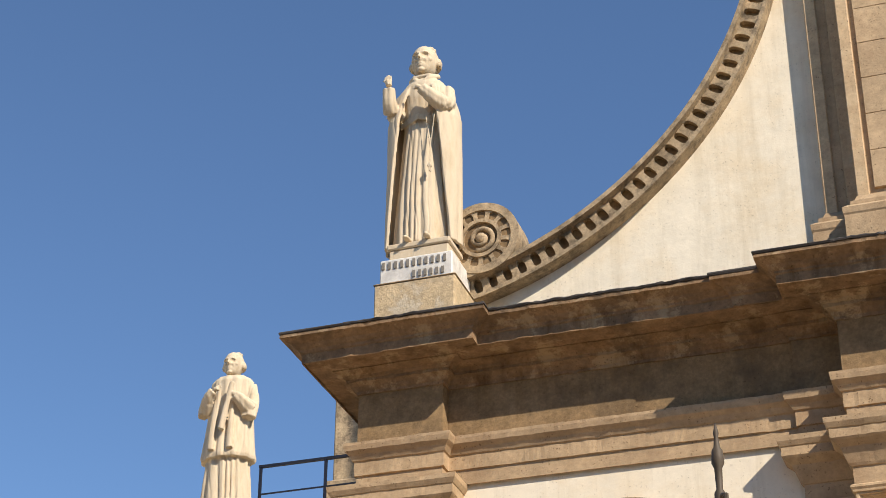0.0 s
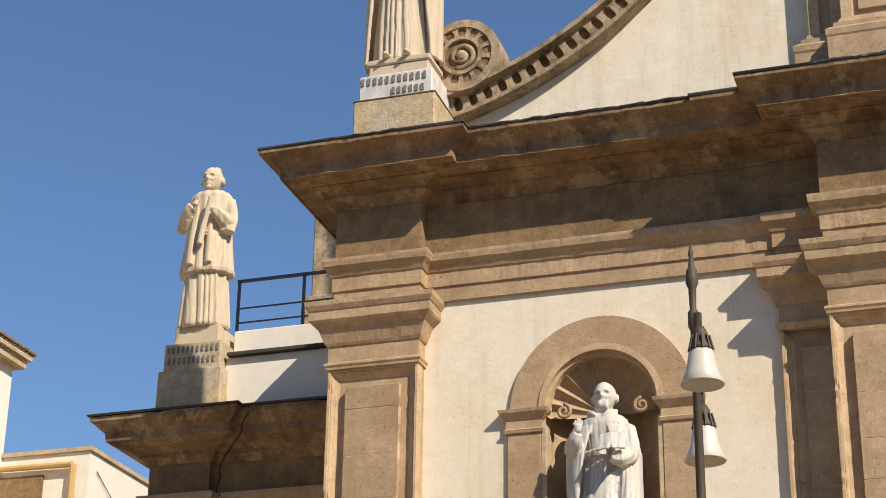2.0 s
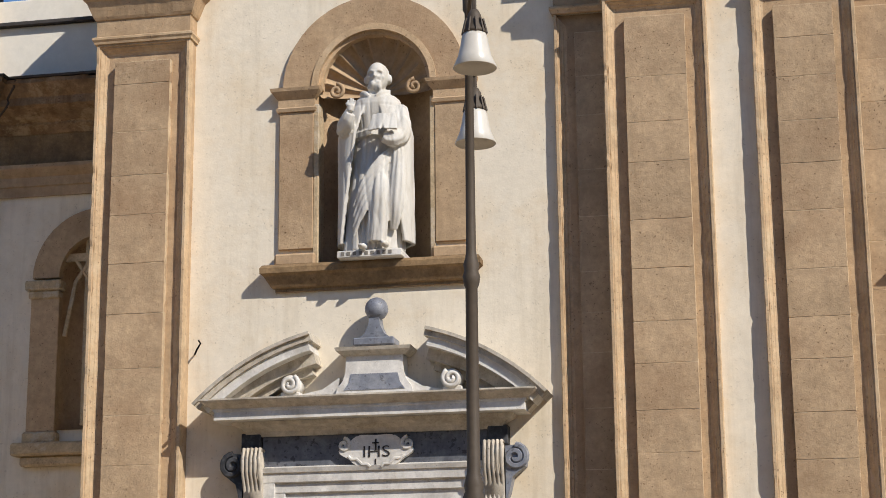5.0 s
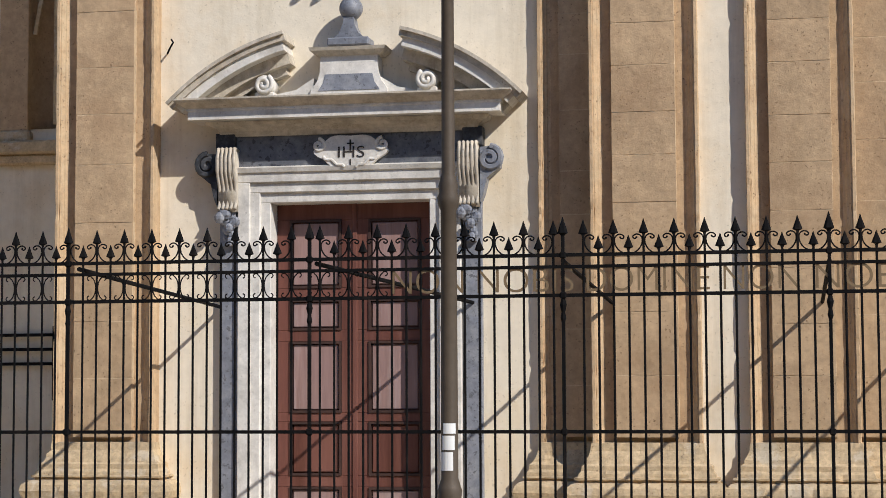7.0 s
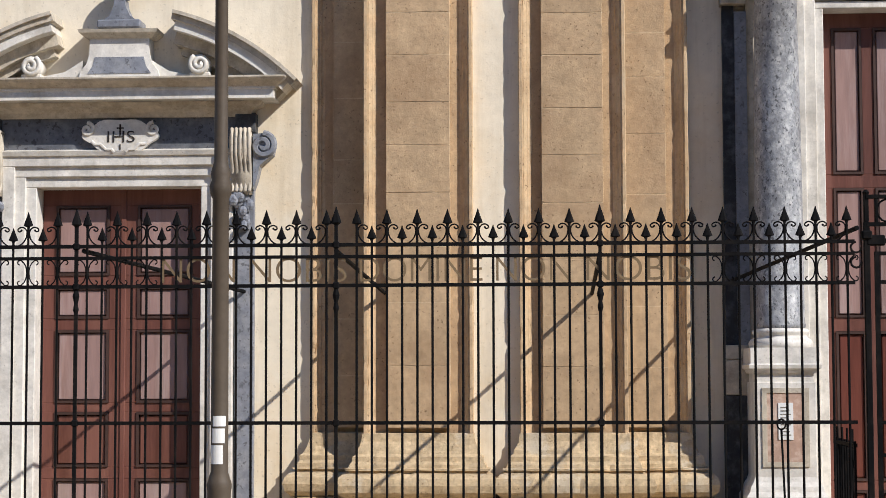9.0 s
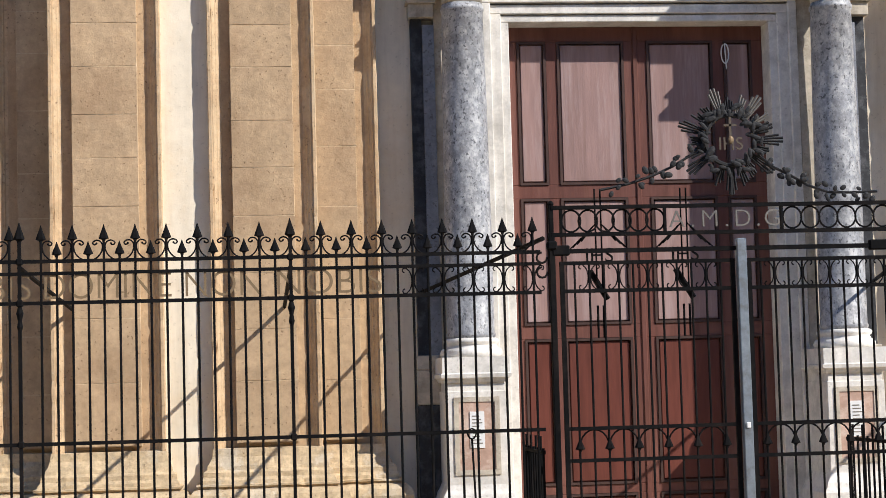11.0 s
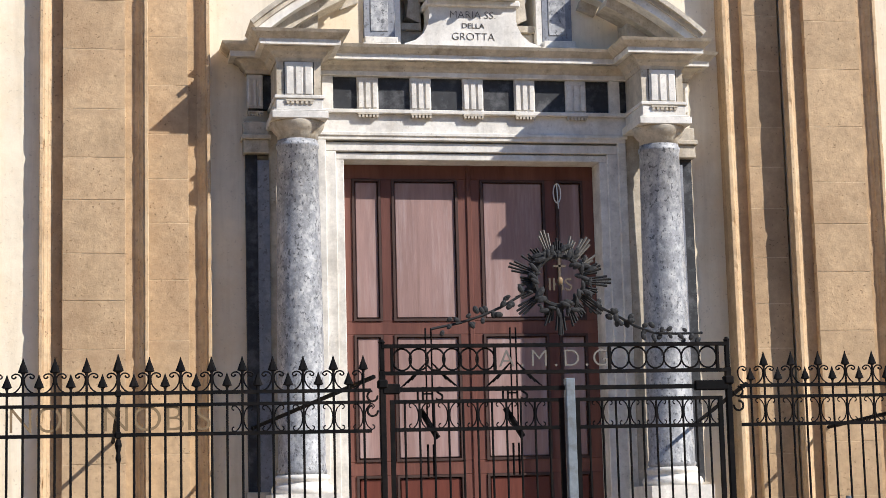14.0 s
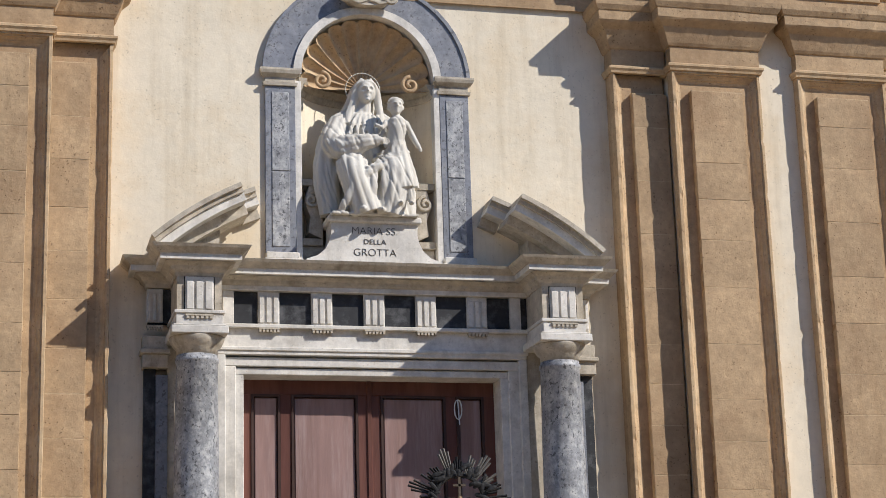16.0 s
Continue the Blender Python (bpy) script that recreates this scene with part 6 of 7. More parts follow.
    return tagged(sculpt("statue", bm, STATUE_WHITE, (x, y, z), 1.02, dents, 0.009, 0.0072, 0.35), "white marble statue of a seated woman with a child", "statue")


seated_group()


# ---- railings ----
FY = 12.5
STEP = 0.1025
Z_TOP, Z_LET, Z_SCR, Z_MID, Z_LOW = 2.49, 2.41, 2.215, 1.29, 0.66
POSTS = [0.31 - 1.78 * k for k in range(5)]
POSTS_RIGHT = [6.6, 8.4, 10.2]


def mesh_of(bm, name, mat):
    bmesh.ops.recalc_face_normals(bm, faces=bm.faces[:])
    me = bpy.data.meshes.new(name)
    bm.to_mesh(me)
    bm.free()
    me.materials.append(mat)
    return me


def spear(bm, z, h=0.12, w=0.036):
    """A leaf-shaped iron point."""
    prof = [(0.009, 0.0), (0.012, 0.012), (w, 0.020), (w * 0.72, h * 0.42), (w * 0.36, h * 0.70), (0.002, h)]
    lathe(bm, prof, (0, 0, z), 6, 0.45)
    return bm


bm = bmesh.new()
tube(bm, [(0, 0, 0.52), (0, 0, 2.63)], 0.0085, 6)
spear(bm, 2.615, 0.115, 0.034)
ME_TALL = mesh_of(bm, "tall_bar", IRON)
bm = bmesh.new()
tube(bm, [(0, 0, 0.52), (0, 0, 2.54)], 0.0085, 6)
spear(bm, 2.515, 0.105, 0.034)
ME_SHORT = mesh_of(bm, "short_bar", IRON)
bm = bmesh.new()
for s in (-1, 1):
    rad = STEP * 0.92
    arc = [(s * rad * math.sin(radians(a)), 0, 2.585 - rad * math.cos(radians(a))) for a in range(0, 91, 10)]
    over = [(s * (rad - 0.036 + 0.036 * math.cos(radians(b))), 0, 2.585 + 0.040 * math.sin(radians(b))) for b in range(15, 136, 20)]
    end = over[-1]
    curl = [(end[0] + s * (0.010 - 0.013 * math.cos(radians(b))), 0, end[2] - 0.006 - 0.013 * math.sin(radians(b))) for b in range(0, 200, 40)]
    tube(bm, arc + over + curl, 0.0052, 4)
    ball(bm, curl[-1], 0.008, (1, 1, 1), 6, 5)
ME_CUP = mesh_of(bm, "cup_scroll", IRON)
bm = bmesh.new()
for sx in (-1, 1):
    mid = [(sx * (0.048 - 0.040 * math.cos(radians(a))) , 0, 2.3125 + 0.078 * math.sin(radians(a))) for a in range(-72, 73, 12)]
    top = [(mid[-1][0] + sx * (0.018 - 0.018 * math.cos(radians(b))), 0, mid[-1][2] - 0.004 - 0.016 * math.sin(radians(b)) * -1) for b in range(20, 280, 40)]
    low = [(mid[0][0] + sx * (0.018 - 0.018 * math.cos(radians(b))), 0, mid[0][2] + 0.004 - 0.016 * math.sin(radians(b))) for b in range(20, 280, 40)]
    tube(bm, low[::-1] + mid + top, 0.0045, 4)
ME_LYRE = mesh_of(bm, "lyre_scroll", IRON)


def fence(x0, x1, label, with_letters):
    f = thing("fence", label, "fence", (0, FY, 0), "railings before the church")
    for z, r in ((Z_TOP, 0.012), (Z_LET, 0.011), (Z_SCR, 0.012), (Z_MID, 0.012), (Z_LOW, 0.012)):
        part("rail", boxes((x0, x1, -r, r, z - r, z + r)), IRON, f)
    n = int((x1 - x0) / STEP)
    base = 0.31 - 0.0
    k0 = math.ceil((x0 - base) / STEP)
    for k in range(k0, k0 + n + 1):
        x = base + k * STEP
        if x > x1:
            break
        tall = k % 2 == 0
        if any(abs(x - q) < 0.052 for q in POSTS + POSTS_RIGHT):
            continue
        same("tall_bar" if tall else "short_bar", ME_TALL if tall else ME_SHORT, f, pose(x, 0, 0))
        if not tall:
            same("cup_scroll", ME_CUP, f, pose(x, 0, 0))
        if tall and not (with_letters and -2.72 < x < 0.93):
            same("lyre_scroll", ME_LYRE, f, pose(x, 0, 0))
    return f


left_fence = fence(-8.3, 2.0, "black wrought iron railings with spear points and letter band", True)
right_fence = fence(4.64, 10.8, "black wrought iron railings with spear points and scrolls", False)
for word, xa, xb in (("NON", -2.66, -2.16), ("NOBIS", -2.06, -1.40), ("DOMINE", -1.31, -0.48), ("NON", -0.388, 0.112), ("NOBIS", 0.218, 0.915)):
    letters("lettering", word, 0.245, (xa + xb) / 2, 0.0, (Z_LET + Z_SCR) / 2, BRONZE, left_fence, 0.004, thin=0.0024, width=xb - xa)


def fence_post(x, parent):
    bm = bmesh.new()
    box(bm, x - 0.0115, x + 0.0115, -0.0115, 0.0115, 0.3, 2.645)
    lathe(bm, [(0.012, 2.62), (0.018, 2.63), (0.036, 2.64), (0.028, 2.67), (0.014, 2.71), (0.003, 2.75)], (x, 0, 0), 6)
    for z in (Z_MID, Z_SCR, Z_TOP):
        box(bm, x - 0.02, x + 0.02, -0.02, 0.02, z - 0.022, z + 0.022, bevel=0.006)
    lathe(bm, [(0.012, 2.03), (0.02, 2.06), (0.013, 2.10), (0.024, 2.15), (0.014, 2.19)], (x, 0, 0), 8)
    return part("post", bm, IRON, parent)


for x in POSTS:
    fence_post(x, left_fence)
for x in POSTS_RIGHT:
    fence_post(x, right_fence)

# iron stays from the railings back to the wall
for xa, za, xb, zb, par in ((-4.95, 2.45, -4.96, 2.33, left_fence), (-3.2, 2.46, -2.66, 2.34, left_fence), (-1.47, 2.45, -1.42, 2.30, left_fence), (0.31, 2.42, 0.33, 2.28, left_fence), (2.02, 2.58, 1.50, 2.40, left_fence), (6.6, 2.45, 6.6, 2.3, right_fence), (4.68, 2.50, 5.45, 2.36, right_fence)):
    bm = bmesh.new()
    tube(bm, [(xa, 0.0, za), (xb, WALL - FY - 0.02, zb)], 0.017, 6)
    part("stay", bm, IRON, par)


# ---- gate with overthrow ----
def gate():
    g = thing("gate", "black iron double gate with a lettered overthrow, standing closed", "gate", (0, FY, 0))
    for x in (2.08, 4.55):
        bm = bmesh.new()
        box(bm, x - 0.02, x + 0.02, -0.02, 0.02, 0.22, 2.62, bevel=0.004)
        box(bm, x - 0.034, x + 0.034, -0.034, 0.034, 2.50, 2.56, bevel=0.01)
        box(bm, x - 0.016, x + 0.016, -0.016, 0.016, 2.62, 2.81, bevel=0.004)
        lathe(bm, [(0.016, 2.80), (0.024, 2.815), (0.010, 2.835)], (x, 0, 0), 8)
        post = part("gate_post", bm, IRON, g)
        s = -1 if x < 3 else 1
        for z in (2.45, 2.35):
            bm = bmesh.new()
            tube(bm, [(x + s * 0.03, 0, z)] + [(x + s * (0.07 + 0.035 * math.cos(radians(b))), 0, z + 0.035 * math.sin(radians(b))) for b in range(180, 470, 30)], 0.008, 5)
            part("bracket_scroll", bm, IRON, post)
    # overthrow band with circles and letters
    band = part("overthrow", boxes((2.08, 4.55, -0.022, 0.022, 2.775, 2.80), (2.08, 4.55, -0.022, 0.022, 2.59, 2.615), (2.86, 2.876, -0.02, 0.02, 2.6, 2.79), (3.68, 3.696, -0.02, 0.02, 2.6, 2.79), (2.14, 2.155, -0.02, 0.02, 2.6, 2.79), (4.47, 4.485, -0.02, 0.02, 2.6, 2.79)), IRON, g, "dark flat bars of the overthrow")
    for a, b in ((2.16, 2.86), (3.70, 4.47)):
        n = 6
        for i in range(n):
            cx = a + (b - a) * (i + 0.5) / n
            bm = bmesh.new()
            tube(bm, [(cx + 0.066 * math.cos(2 * math.pi * k / 18), 0, 2.695 + 0.075 * math.sin(2 * math.pi * k / 18)) for k in range(19)], 0.007, 5)
            part("circle", bm, IRON, band)
    for ch, lx in (("A", 2.95), (".", 3.06), ("M", 3.18), (".", 3.30), ("D", 3.41), (".", 3.52), ("G", 3.62)):
        letters("lettering", ch, 0.17, lx, -0.012, 2.69, RUST, band, 0.006, stretch=1.0, thin=0.002)
    part("tie_bar", boxes((2.08, 4.55, -0.015, 0.015, 2.475, 2.505)), IRON, g)
    for a, b in ((4.30, 4.55), (2.08, 2.20)):
        part("tie_end", boxes((a, b, -0.025, 0.025, 2.46, 2.53), bevel=0.008), IRON, g)
    # square steel prop in the middle
    part("prop", boxes((3.355, 3.42, -0.05, 0.015, 0.3, 2.555), bevel=0.005), IRON_GREY, g, "blue-grey square steel tube")
    part("lock", boxes((3.372, 3.40, -0.06, -0.045, 1.26, 1.30), bevel=0.004), PAPER, g)
    for x0, x1 in ((2.13, 3.345), (3.43, 4.50)):
        leaf = part("gate_leaf", boxes((x0, x1, -0.012, 0.012, 2.395, 2.42), (x0, x1, -0.012, 0.012, 2.205, 2.23), (x0, x1, -0.012, 0.012, 1.275, 1.30), (x0, x1, -0.012, 0.012, 1.06, 1.085), (x0, x1, -0.012, 0.012, 0.40, 0.43), (x0, x0 + 0.03, -0.014, 0.014, 0.35, 2.42), (x1 - 0.03, x1, -0.014, 0.014, 0.35, 2.42)), IRON, g)
        n = int(round((x1 - x0) / 0.1))
        for i in range(1, n):
            x = x0 + (x1 - x0) * i / n
            bm = bmesh.new()
            tube(bm, [(x, 0, 0.42), (x, 0, 2.40)], 0.008, 6)
            part("bar", bm, IRON, leaf)
            if i % 2 == 0:
                same("lyre_scroll", ME_LYRE, leaf, pose(x, 0, 0))
                bm = bmesh.new()
                tube(bm, [(x + 0.1 * math.cos(radians(a)), 0, 1.165 + 0.115 * math.sin(radians(a))) for a in range(0, 181, 18)], 0.006, 4)
                part("low_arch", bm, IRON, leaf)
            else:
                bm = bmesh.new()
                spear(bm, 0, 0.10, 0.034)
                bm.transform(Matrix.Translation((x, -0.012, 1.13)))
                part("low_spear", bm, IRON, leaf)
    return g


gate()


# ---- sunburst monogram and vines over the gate ----
def sunburst():
    cx, cz = 3.345, 3.235
    s = thing("sunburst_ornament", "iron sunburst wreath with a monogram and trailing leaf sprays", "ornament", (cx, FY, cz))
    rnd = random.Random(5)
    for i in range(20):
        a = 2 * math.pi * i / 20
        if 200 < math.degrees(a) < 235 and i % 2:
            continue
        bm = bmesh.new()
        for d in (-0.085, -0.03, 0.03, 0.085):
            ln = (0.39 if i % 3 == 0 else rnd.uniform(0.28, 0.35)) - abs(d) * 0.5
            tube(bm, [(0.19 * math.cos(a + d), 0, 0.19 * math.sin(a + d)), (ln * math.cos(a + d * 1.15), 0, ln * math.sin(a + d * 1.15))], [0.006, 0.009], 4)
        part("ray", bm, RUST if i in (2, 3, 4, 6) else LEAF_IRON, s)
    bm = bmesh.new()
    tube(bm, [(0.175 * math.cos(2 * math.pi * k / 28), -0.01, 0.175 * math.sin(2 * math.pi * k / 28)) for k in range(29)], 0.016, 6)
    part("ring", bm, LEAF_IRON, s)
    for i in range(70):
        a = 2 * math.pi * i / 70 + rnd.uniform(-0.05, 0.05)
        bm = bmesh.new()
        rr = rnd.uniform(0.15, 0.245)
        ball(bm, (rr * math.cos(a), rnd.uniform(-0.05, 0.0), rr * math.sin(a)), rnd.uniform(0.016, 0.034), (1.4, 0.3, 0.6), 7, 5, Euler((0, rnd.uniform(0, 6.3), 0)).to_matrix().to_4x4())
        part("leaf", bm, LEAF_IRON, s)
    letters("monogram", "IHS", 0.125, 0.0, -0.02, -0.03, POST_IRON, s, 0.005)
    part("cross", boxes((-0.008, 0.008, -0.025, -0.01, 0.02, 0.16), (-0.045, 0.045, -0.025, -0.01, 0.095, 0.11)), POST_IRON, s)
    bm = bmesh.new()
    ball(bm, (0, -0.03, 0.0), 0.022, (0.9, 0.5, 1.2), 10, 8)
    part("heart", bm, BRONZE, s)
    bm = bmesh.new()
    tube(bm, [(0, 0, -0.19), (0, 0.0, -0.38)], 0.012, 6)
    part("stem", bm, LEAF_IRON, s)
    for side, pts in ((-1, [(-0.16, 0.02), (-0.28, -0.10), (-0.42, -0.18), (-0.56, -0.24), (-0.72, -0.29), (-0.92, -0.33)]), (1, [(0.19, -0.10), (0.30, -0.19), (0.42, -0.25), (0.54, -0.32), (0.68, -0.37), (0.85, -0.375), (1.03, -0.37)])):
        bm = bmesh.new()
        tube(bm, [(x, 0, z) for x, z in pts], 0.010, 5)
        spray = part("spray", bm, LEAF_IRON, s)
        for i, ((xa, za), (xb, zb)) in enumerate(zip(pts, pts[1:])):
            for k in range(5):
                u = rnd.random()
                lx, lz = xa + (xb - xa) * u + rnd.uniform(-0.03, 0.03), za + (zb - za) * u + rnd.choice((-1, 1)) * rnd.uniform(0.015, 0.055)
                bm = bmesh.new()
                ball(bm, (lx, rnd.uniform(-0.03, 0.01), lz), rnd.uniform(0.016, 0.027), (1.2, 0.4, 0.8), 7, 5, Euler((0, rnd.uniform(0, 6.3), 0)).to_matrix().to_4x4())
                part("leaf", bm, LEAF_IRON, spray)
    return s


sunburst()


# two iron angels' panels with the monogram on the gate's inner leaves
def iron_standard(x):
    p = thing("gate_monogram", "dark iron monogram panel fixed behind the gate", "ornament", (x, FY + 0.08, 1.9), "monogram panels of the gate")
    for dx in (-0.02, 0.02):
        for za, zb, r in ((0.33, 1.02, 0.006), (0.0, 0.22, 0.008)):
            bm = bmesh.new()
            tube(bm, [(dx, 0, za), (dx, 0, zb)], r, 4)
            part("stem", bm, IRON, p)
    for s in (-1, 1):
        for k in range(4):
            bm = bmesh.new()
            tube(bm, [(s * 0.02, 0, 0.78), (s * (0.12 + 0.03 * k), 0, 0.66 - 0.02 * k)], 0.004, 4)
            part("ray", bm, IRON, p)
    letters("monogram", "IHS", 0.14, 0, 0.0, 0.56, IRON, p, 0.004)
    bm = bmesh.new()
    tube(bm, [(-0.07, 0, 0.46), (0.05, 0, 0.26)], 0.022, 5)
    part("brace", bm, IRON, p)
    return p


for x in (2.42, 3.02):
    iron_standard(x)

# inner low gates either side of the passage
for x, lab in ((2.0, "low dark iron side rail folded back behind the gate"), (4.42, "low dark iron side rail folded back behind the gate post")):
    low = thing("side_rail", lab, "rail", (x, FY + 0.1, 0.3), "low side rails")
    for z in (0.82, 0.12):
        part("rail", boxes((-0.012, 0.012, 0.0, 0.9, z, z + 0.025)), IRON, low)
    for k in range(9):
        bm = bmesh.new()
        tube(bm, [(0, 0.02 + 0.108 * k, 0.0), (0, 0.02 + 0.108 * k, 0.86 + 0.08 * (k % 2))], 0.009, 5)
        part("bar", bm, IRON, low)

# door hook rod leaning behind the railings
rod = bmesh.new()
tube(rod, [(1.54, 0, 0.25), (1.505, 0, 1.24)], 0.008, 5)
tube(rod, [(1.505 + 0.028 * math.sin(2 * math.pi * k / 12), 0, 1.275 - 0.035 * math.cos(2 * math.pi * k / 12)) for k in range(13)], 0.006, 5)
rod.transform(Matrix.Translation((0, FY + 0.05, 0)))
tagged(part("hook_rod", rod, IRON), "thin iron rod with a ring, leaning at the railings", "rod")


# ---- oval sign on a thin pole ----
def oval_sign():
    s = thing("oval_sign", "brown enamel oval sign with a crest on a thin pole", "sign", (5.2, 12.0, 0))
    bm = bmesh.new()
    tube(bm, [(0.0, 0.02, 0.0), (0.0, 0.02, 1.70)], 0.02, 8)
    part("pole", bm, IRON_GREY, s)
    for r, y, m, nm in ((1.0, 0.0, PAPER, "rim"), (0.955, -0.006, BROWN_SIGN, "plate")):
        bm = bmesh.new()
        plate(bm, [(0.135 * r * math.cos(2 * math.pi * k / 36), 1.475 + 0.195 * r * math.sin(2 * math.pi * k / 36)) for k in range(36)], y - 0.006, y + 0.01)
        part(nm, bm, m, s)
    for z, w in ((1.545, 0.10), (1.515, 0.13), (1.485, 0.10)):
        part("text_bar", boxes((-w / 2, w / 2, -0.016, -0.011, z - 0.008, z + 0.008)), PAPER, s)
    bm = bmesh.new()
    plate(bm, [(0.035 * math.cos(2 * math.pi * k / 20), 1.43 + 0.035 * math.sin(2 * math.pi * k / 20)) for k in range(20)], -0.017, -0.011)
    part("crest", bm, PAPER, s)
    bm = bmesh.new()
    plate(bm, [(0.018 * math.cos(2 * math.pi * k / 20), 1.62 + 0.02 * math.sin(2 * math.pi * k / 20)) for k in range(20)], -0.017, -0.011)
    part("crest", bm, RUST, s)
    return s


oval_sign()


# ---- street lamp ----
def street_lamp():
    x, y = -1.625, 8.95
    l = thing("street_lamp", "dark cast iron street lamp with two milky bell shades", "street lamp", (x, y, 0))
    part("pole", lathe(bmesh.new(), [(0.09, 0.0), (0.09, 0.10), (0.075, 0.14), (0.07, 0.9), (0.055, 0.95), (0.058, 1.05), (0.062, 1.08), (0.055, 1.10), (0.043, 1.14), (0.040, 2.46), (0.05, 2.48), (0.056, 2.52), (0.045, 2.55), (0.05, 2.58), (0.04, 2.62), (0.034, 2.64), (0.031, 3.58), (0.04, 3.60), (0.046, 3.64), (0.036, 3.67), (0.042, 3.70), (0.03, 3.74), (0.026, 3.78), (0.022, 4.72), (0.035, 4.74), (0.03, 4.78), (0.02, 4.82)], (0, 0, 0), 20), POST_IRON, l, "", True)
    bm = bmesh.new()
    lathe(bm, [(0.018, 4.80), (0.02, 5.06), (0.03, 5.08), (0.03, 5.16), (0.018, 5.18), (0.022, 5.30), (0.035, 5.33), (0.03, 5.40), (0.018, 5.42), (0.012, 5.48), (0.016, 5.50), (0.004, 5.56)], (0, 0, 0), 12)
    part("finial", bm, POST_IRON, l, "", True)
    for dx, dy, zt, lab in ((0.085, -0.30, 4.86, "upper lamp head"), (-0.03, 0.34, 4.66, "lower lamp head")):
        head = part("lamp_head", lathe(bmesh.new(), [(0.02, zt + 0.10), (0.035, zt + 0.07), (0.04, zt + 0.02), (0.058, zt - 0.01), (0.062, zt - 0.03)], (dx, dy, 0), 16), POST_IRON, l, lab, True)
        part("shade", lathe(bmesh.new(), [(0.055, zt - 0.02), (0.066, zt - 0.05), (0.074, zt - 0.10), (0.085, zt - 0.15), (0.112, zt - 0.21), (0.108, zt - 0.215), (0.08, zt - 0.16), (0.05, zt - 0.05)], (dx, dy, 0), 28), LAMP_GLASS, head, "milky bell-shaped shade", True)
        bm = bmesh.new()
        for k in range(10):
            a = 2 * math.pi * k / 10
            bm = bmesh.new()
            tube(bm, [(dx + 0.045 * math.cos(a), dy + 0.045 * math.sin(a), zt + 0.05), (dx + 0.064 * math.cos(a), dy + 0.064 * math.sin(a), zt - 0.03)], 0.006, 4)
            part("cooling_fin", bm, POST_IRON, head)
        bm = bmesh.new()
        tube(bm, [(0, 0, zt + 0.18), (dx * 0.5, dy * 0.6, zt + 0.22), (dx, dy, zt + 0.17), (dx, dy, zt + 0.08)], 0.012, 6)
        part("arm", bm, POST_IRON, head)
    for za, zb, a0 in ((1.36, 1.41, 0.2), (1.28, 1.35, 0.0), (1.18, 1.27, -0.3)):
        bm = bmesh.new()
        n = 8
        for k in range(n):
            t0, t1 = [radians(-90 + (a0 * 40) + (j - n / 2) * 11) for j in (k, k + 1)]
            p = [(0.0445 * math.cos(t), 0.0445 * math.sin(t)) for t in (t0, t1)]
            q = [(0.0425 * math.cos(t), 0.0425 * math.sin(t)) for t in (t0, t1)]
            vs = [bm.verts.new((*a, z)) for z in (za, zb) for a in (p[0], p[1], q[1], q[0])]
            bm.faces.new(vs[:4])
            bm.faces.new(vs[4:])
            for j in range(4):
                bm.faces.new((vs[j], vs[(j + 1) % 4], vs[4 + (j + 1) % 4], vs[4 + j]))
        bmesh.ops.remove_doubles(bm, verts=bm.verts[:], dist=0.0002)
        part("sticker", bm, PAPER, l, "torn white paper sticker")
    return l


street_lamp()

# small iron hook on the wall beside the pilaster
hook = bmesh.new()
tube(hook, [(-5.50, WALL + 0.01, 4.66), (-5.44, WALL - 0.10, 4.69), (-5.40, WALL - 0.12, 4.74), (-5.42, WALL - 0.12, 4.77)], 0.009, 5)
tagged(part("wall_hook", hook, IRON), "small iron hook fixed in the plaster wall", "hook")


# ---- side wing ----
WY = 17.0
wing = wall_with_holes("wall_wing", "cream plastered wall of the lower side wing, in shade", -8.95, -6.3, 0.0, 6.6, WY, WY + 0.5, [(-7.26, -6.40, 4.16, 6.12, True)], PLASTER)
tagged(part("wall_wing_side", boxes((-8.95, -8.45, WY + 0.5, 30, 0, 7.2)), PLASTER), "plain side wall of the wing", "wall", kind="structure")
tagged(part("wall_wing_roof", boxes((-8.88, -6.46, WY + 0.02, 30, 7.2, 7.74)), PLASTER), "plastered attic of the side wing", "wall", kind="structure")
entab2 = thing("entablature", "weathered brown stone entablature of the side wing with a crack", "entablature", kind="structure")
plan2 = [(-8.90, 19.0), (-8.90, WY - 0.14), (-8.20, WY - 0.14), (-8.20, WY - 0.03), (-6.47, WY - 0.03)]
part("architrave", sweep(bmesh.new(), plan2, [(-0.02, 6.56), (0.0, 6.56), (0.0, 6.66), (0.02, 6.67), (0.02, 6.76), (0.06, 6.80), (0.09, 6.84), (0.09, 6.88), (-0.02, 6.90)]), STONE, entab2)
part("frieze", sweep(bmesh.new(), plan2, [(-0.02, 6.89), (0.0, 6.89), (0.0, 7.23), (-0.02, 7.23)]), STONE_DARK, entab2)
part("cornice", sweep(bmesh.new(), plan2, [(-0.02, 7.22), (0.02, 7.22), (0.05, 7.26), (0.09, 7.29), (0.09, 7.32), (0.22, 7.37), (0.34, 7.41), (0.36, 7.42), (0.36, 7.50), (0.40, 7.53), (0.46, 7.59), (0.49, 7.61), (0.49, 7.655), (-0.02, 7.74)], wear=0.02), STONE_CORNICE, entab2)
part("slate_capping", sweep(bmesh.new(), plan2, [(-0.02, 7.745), (0.51, 7.66), (0.52, 7.68), (-0.02, 7.765)]), SLATE, entab2)


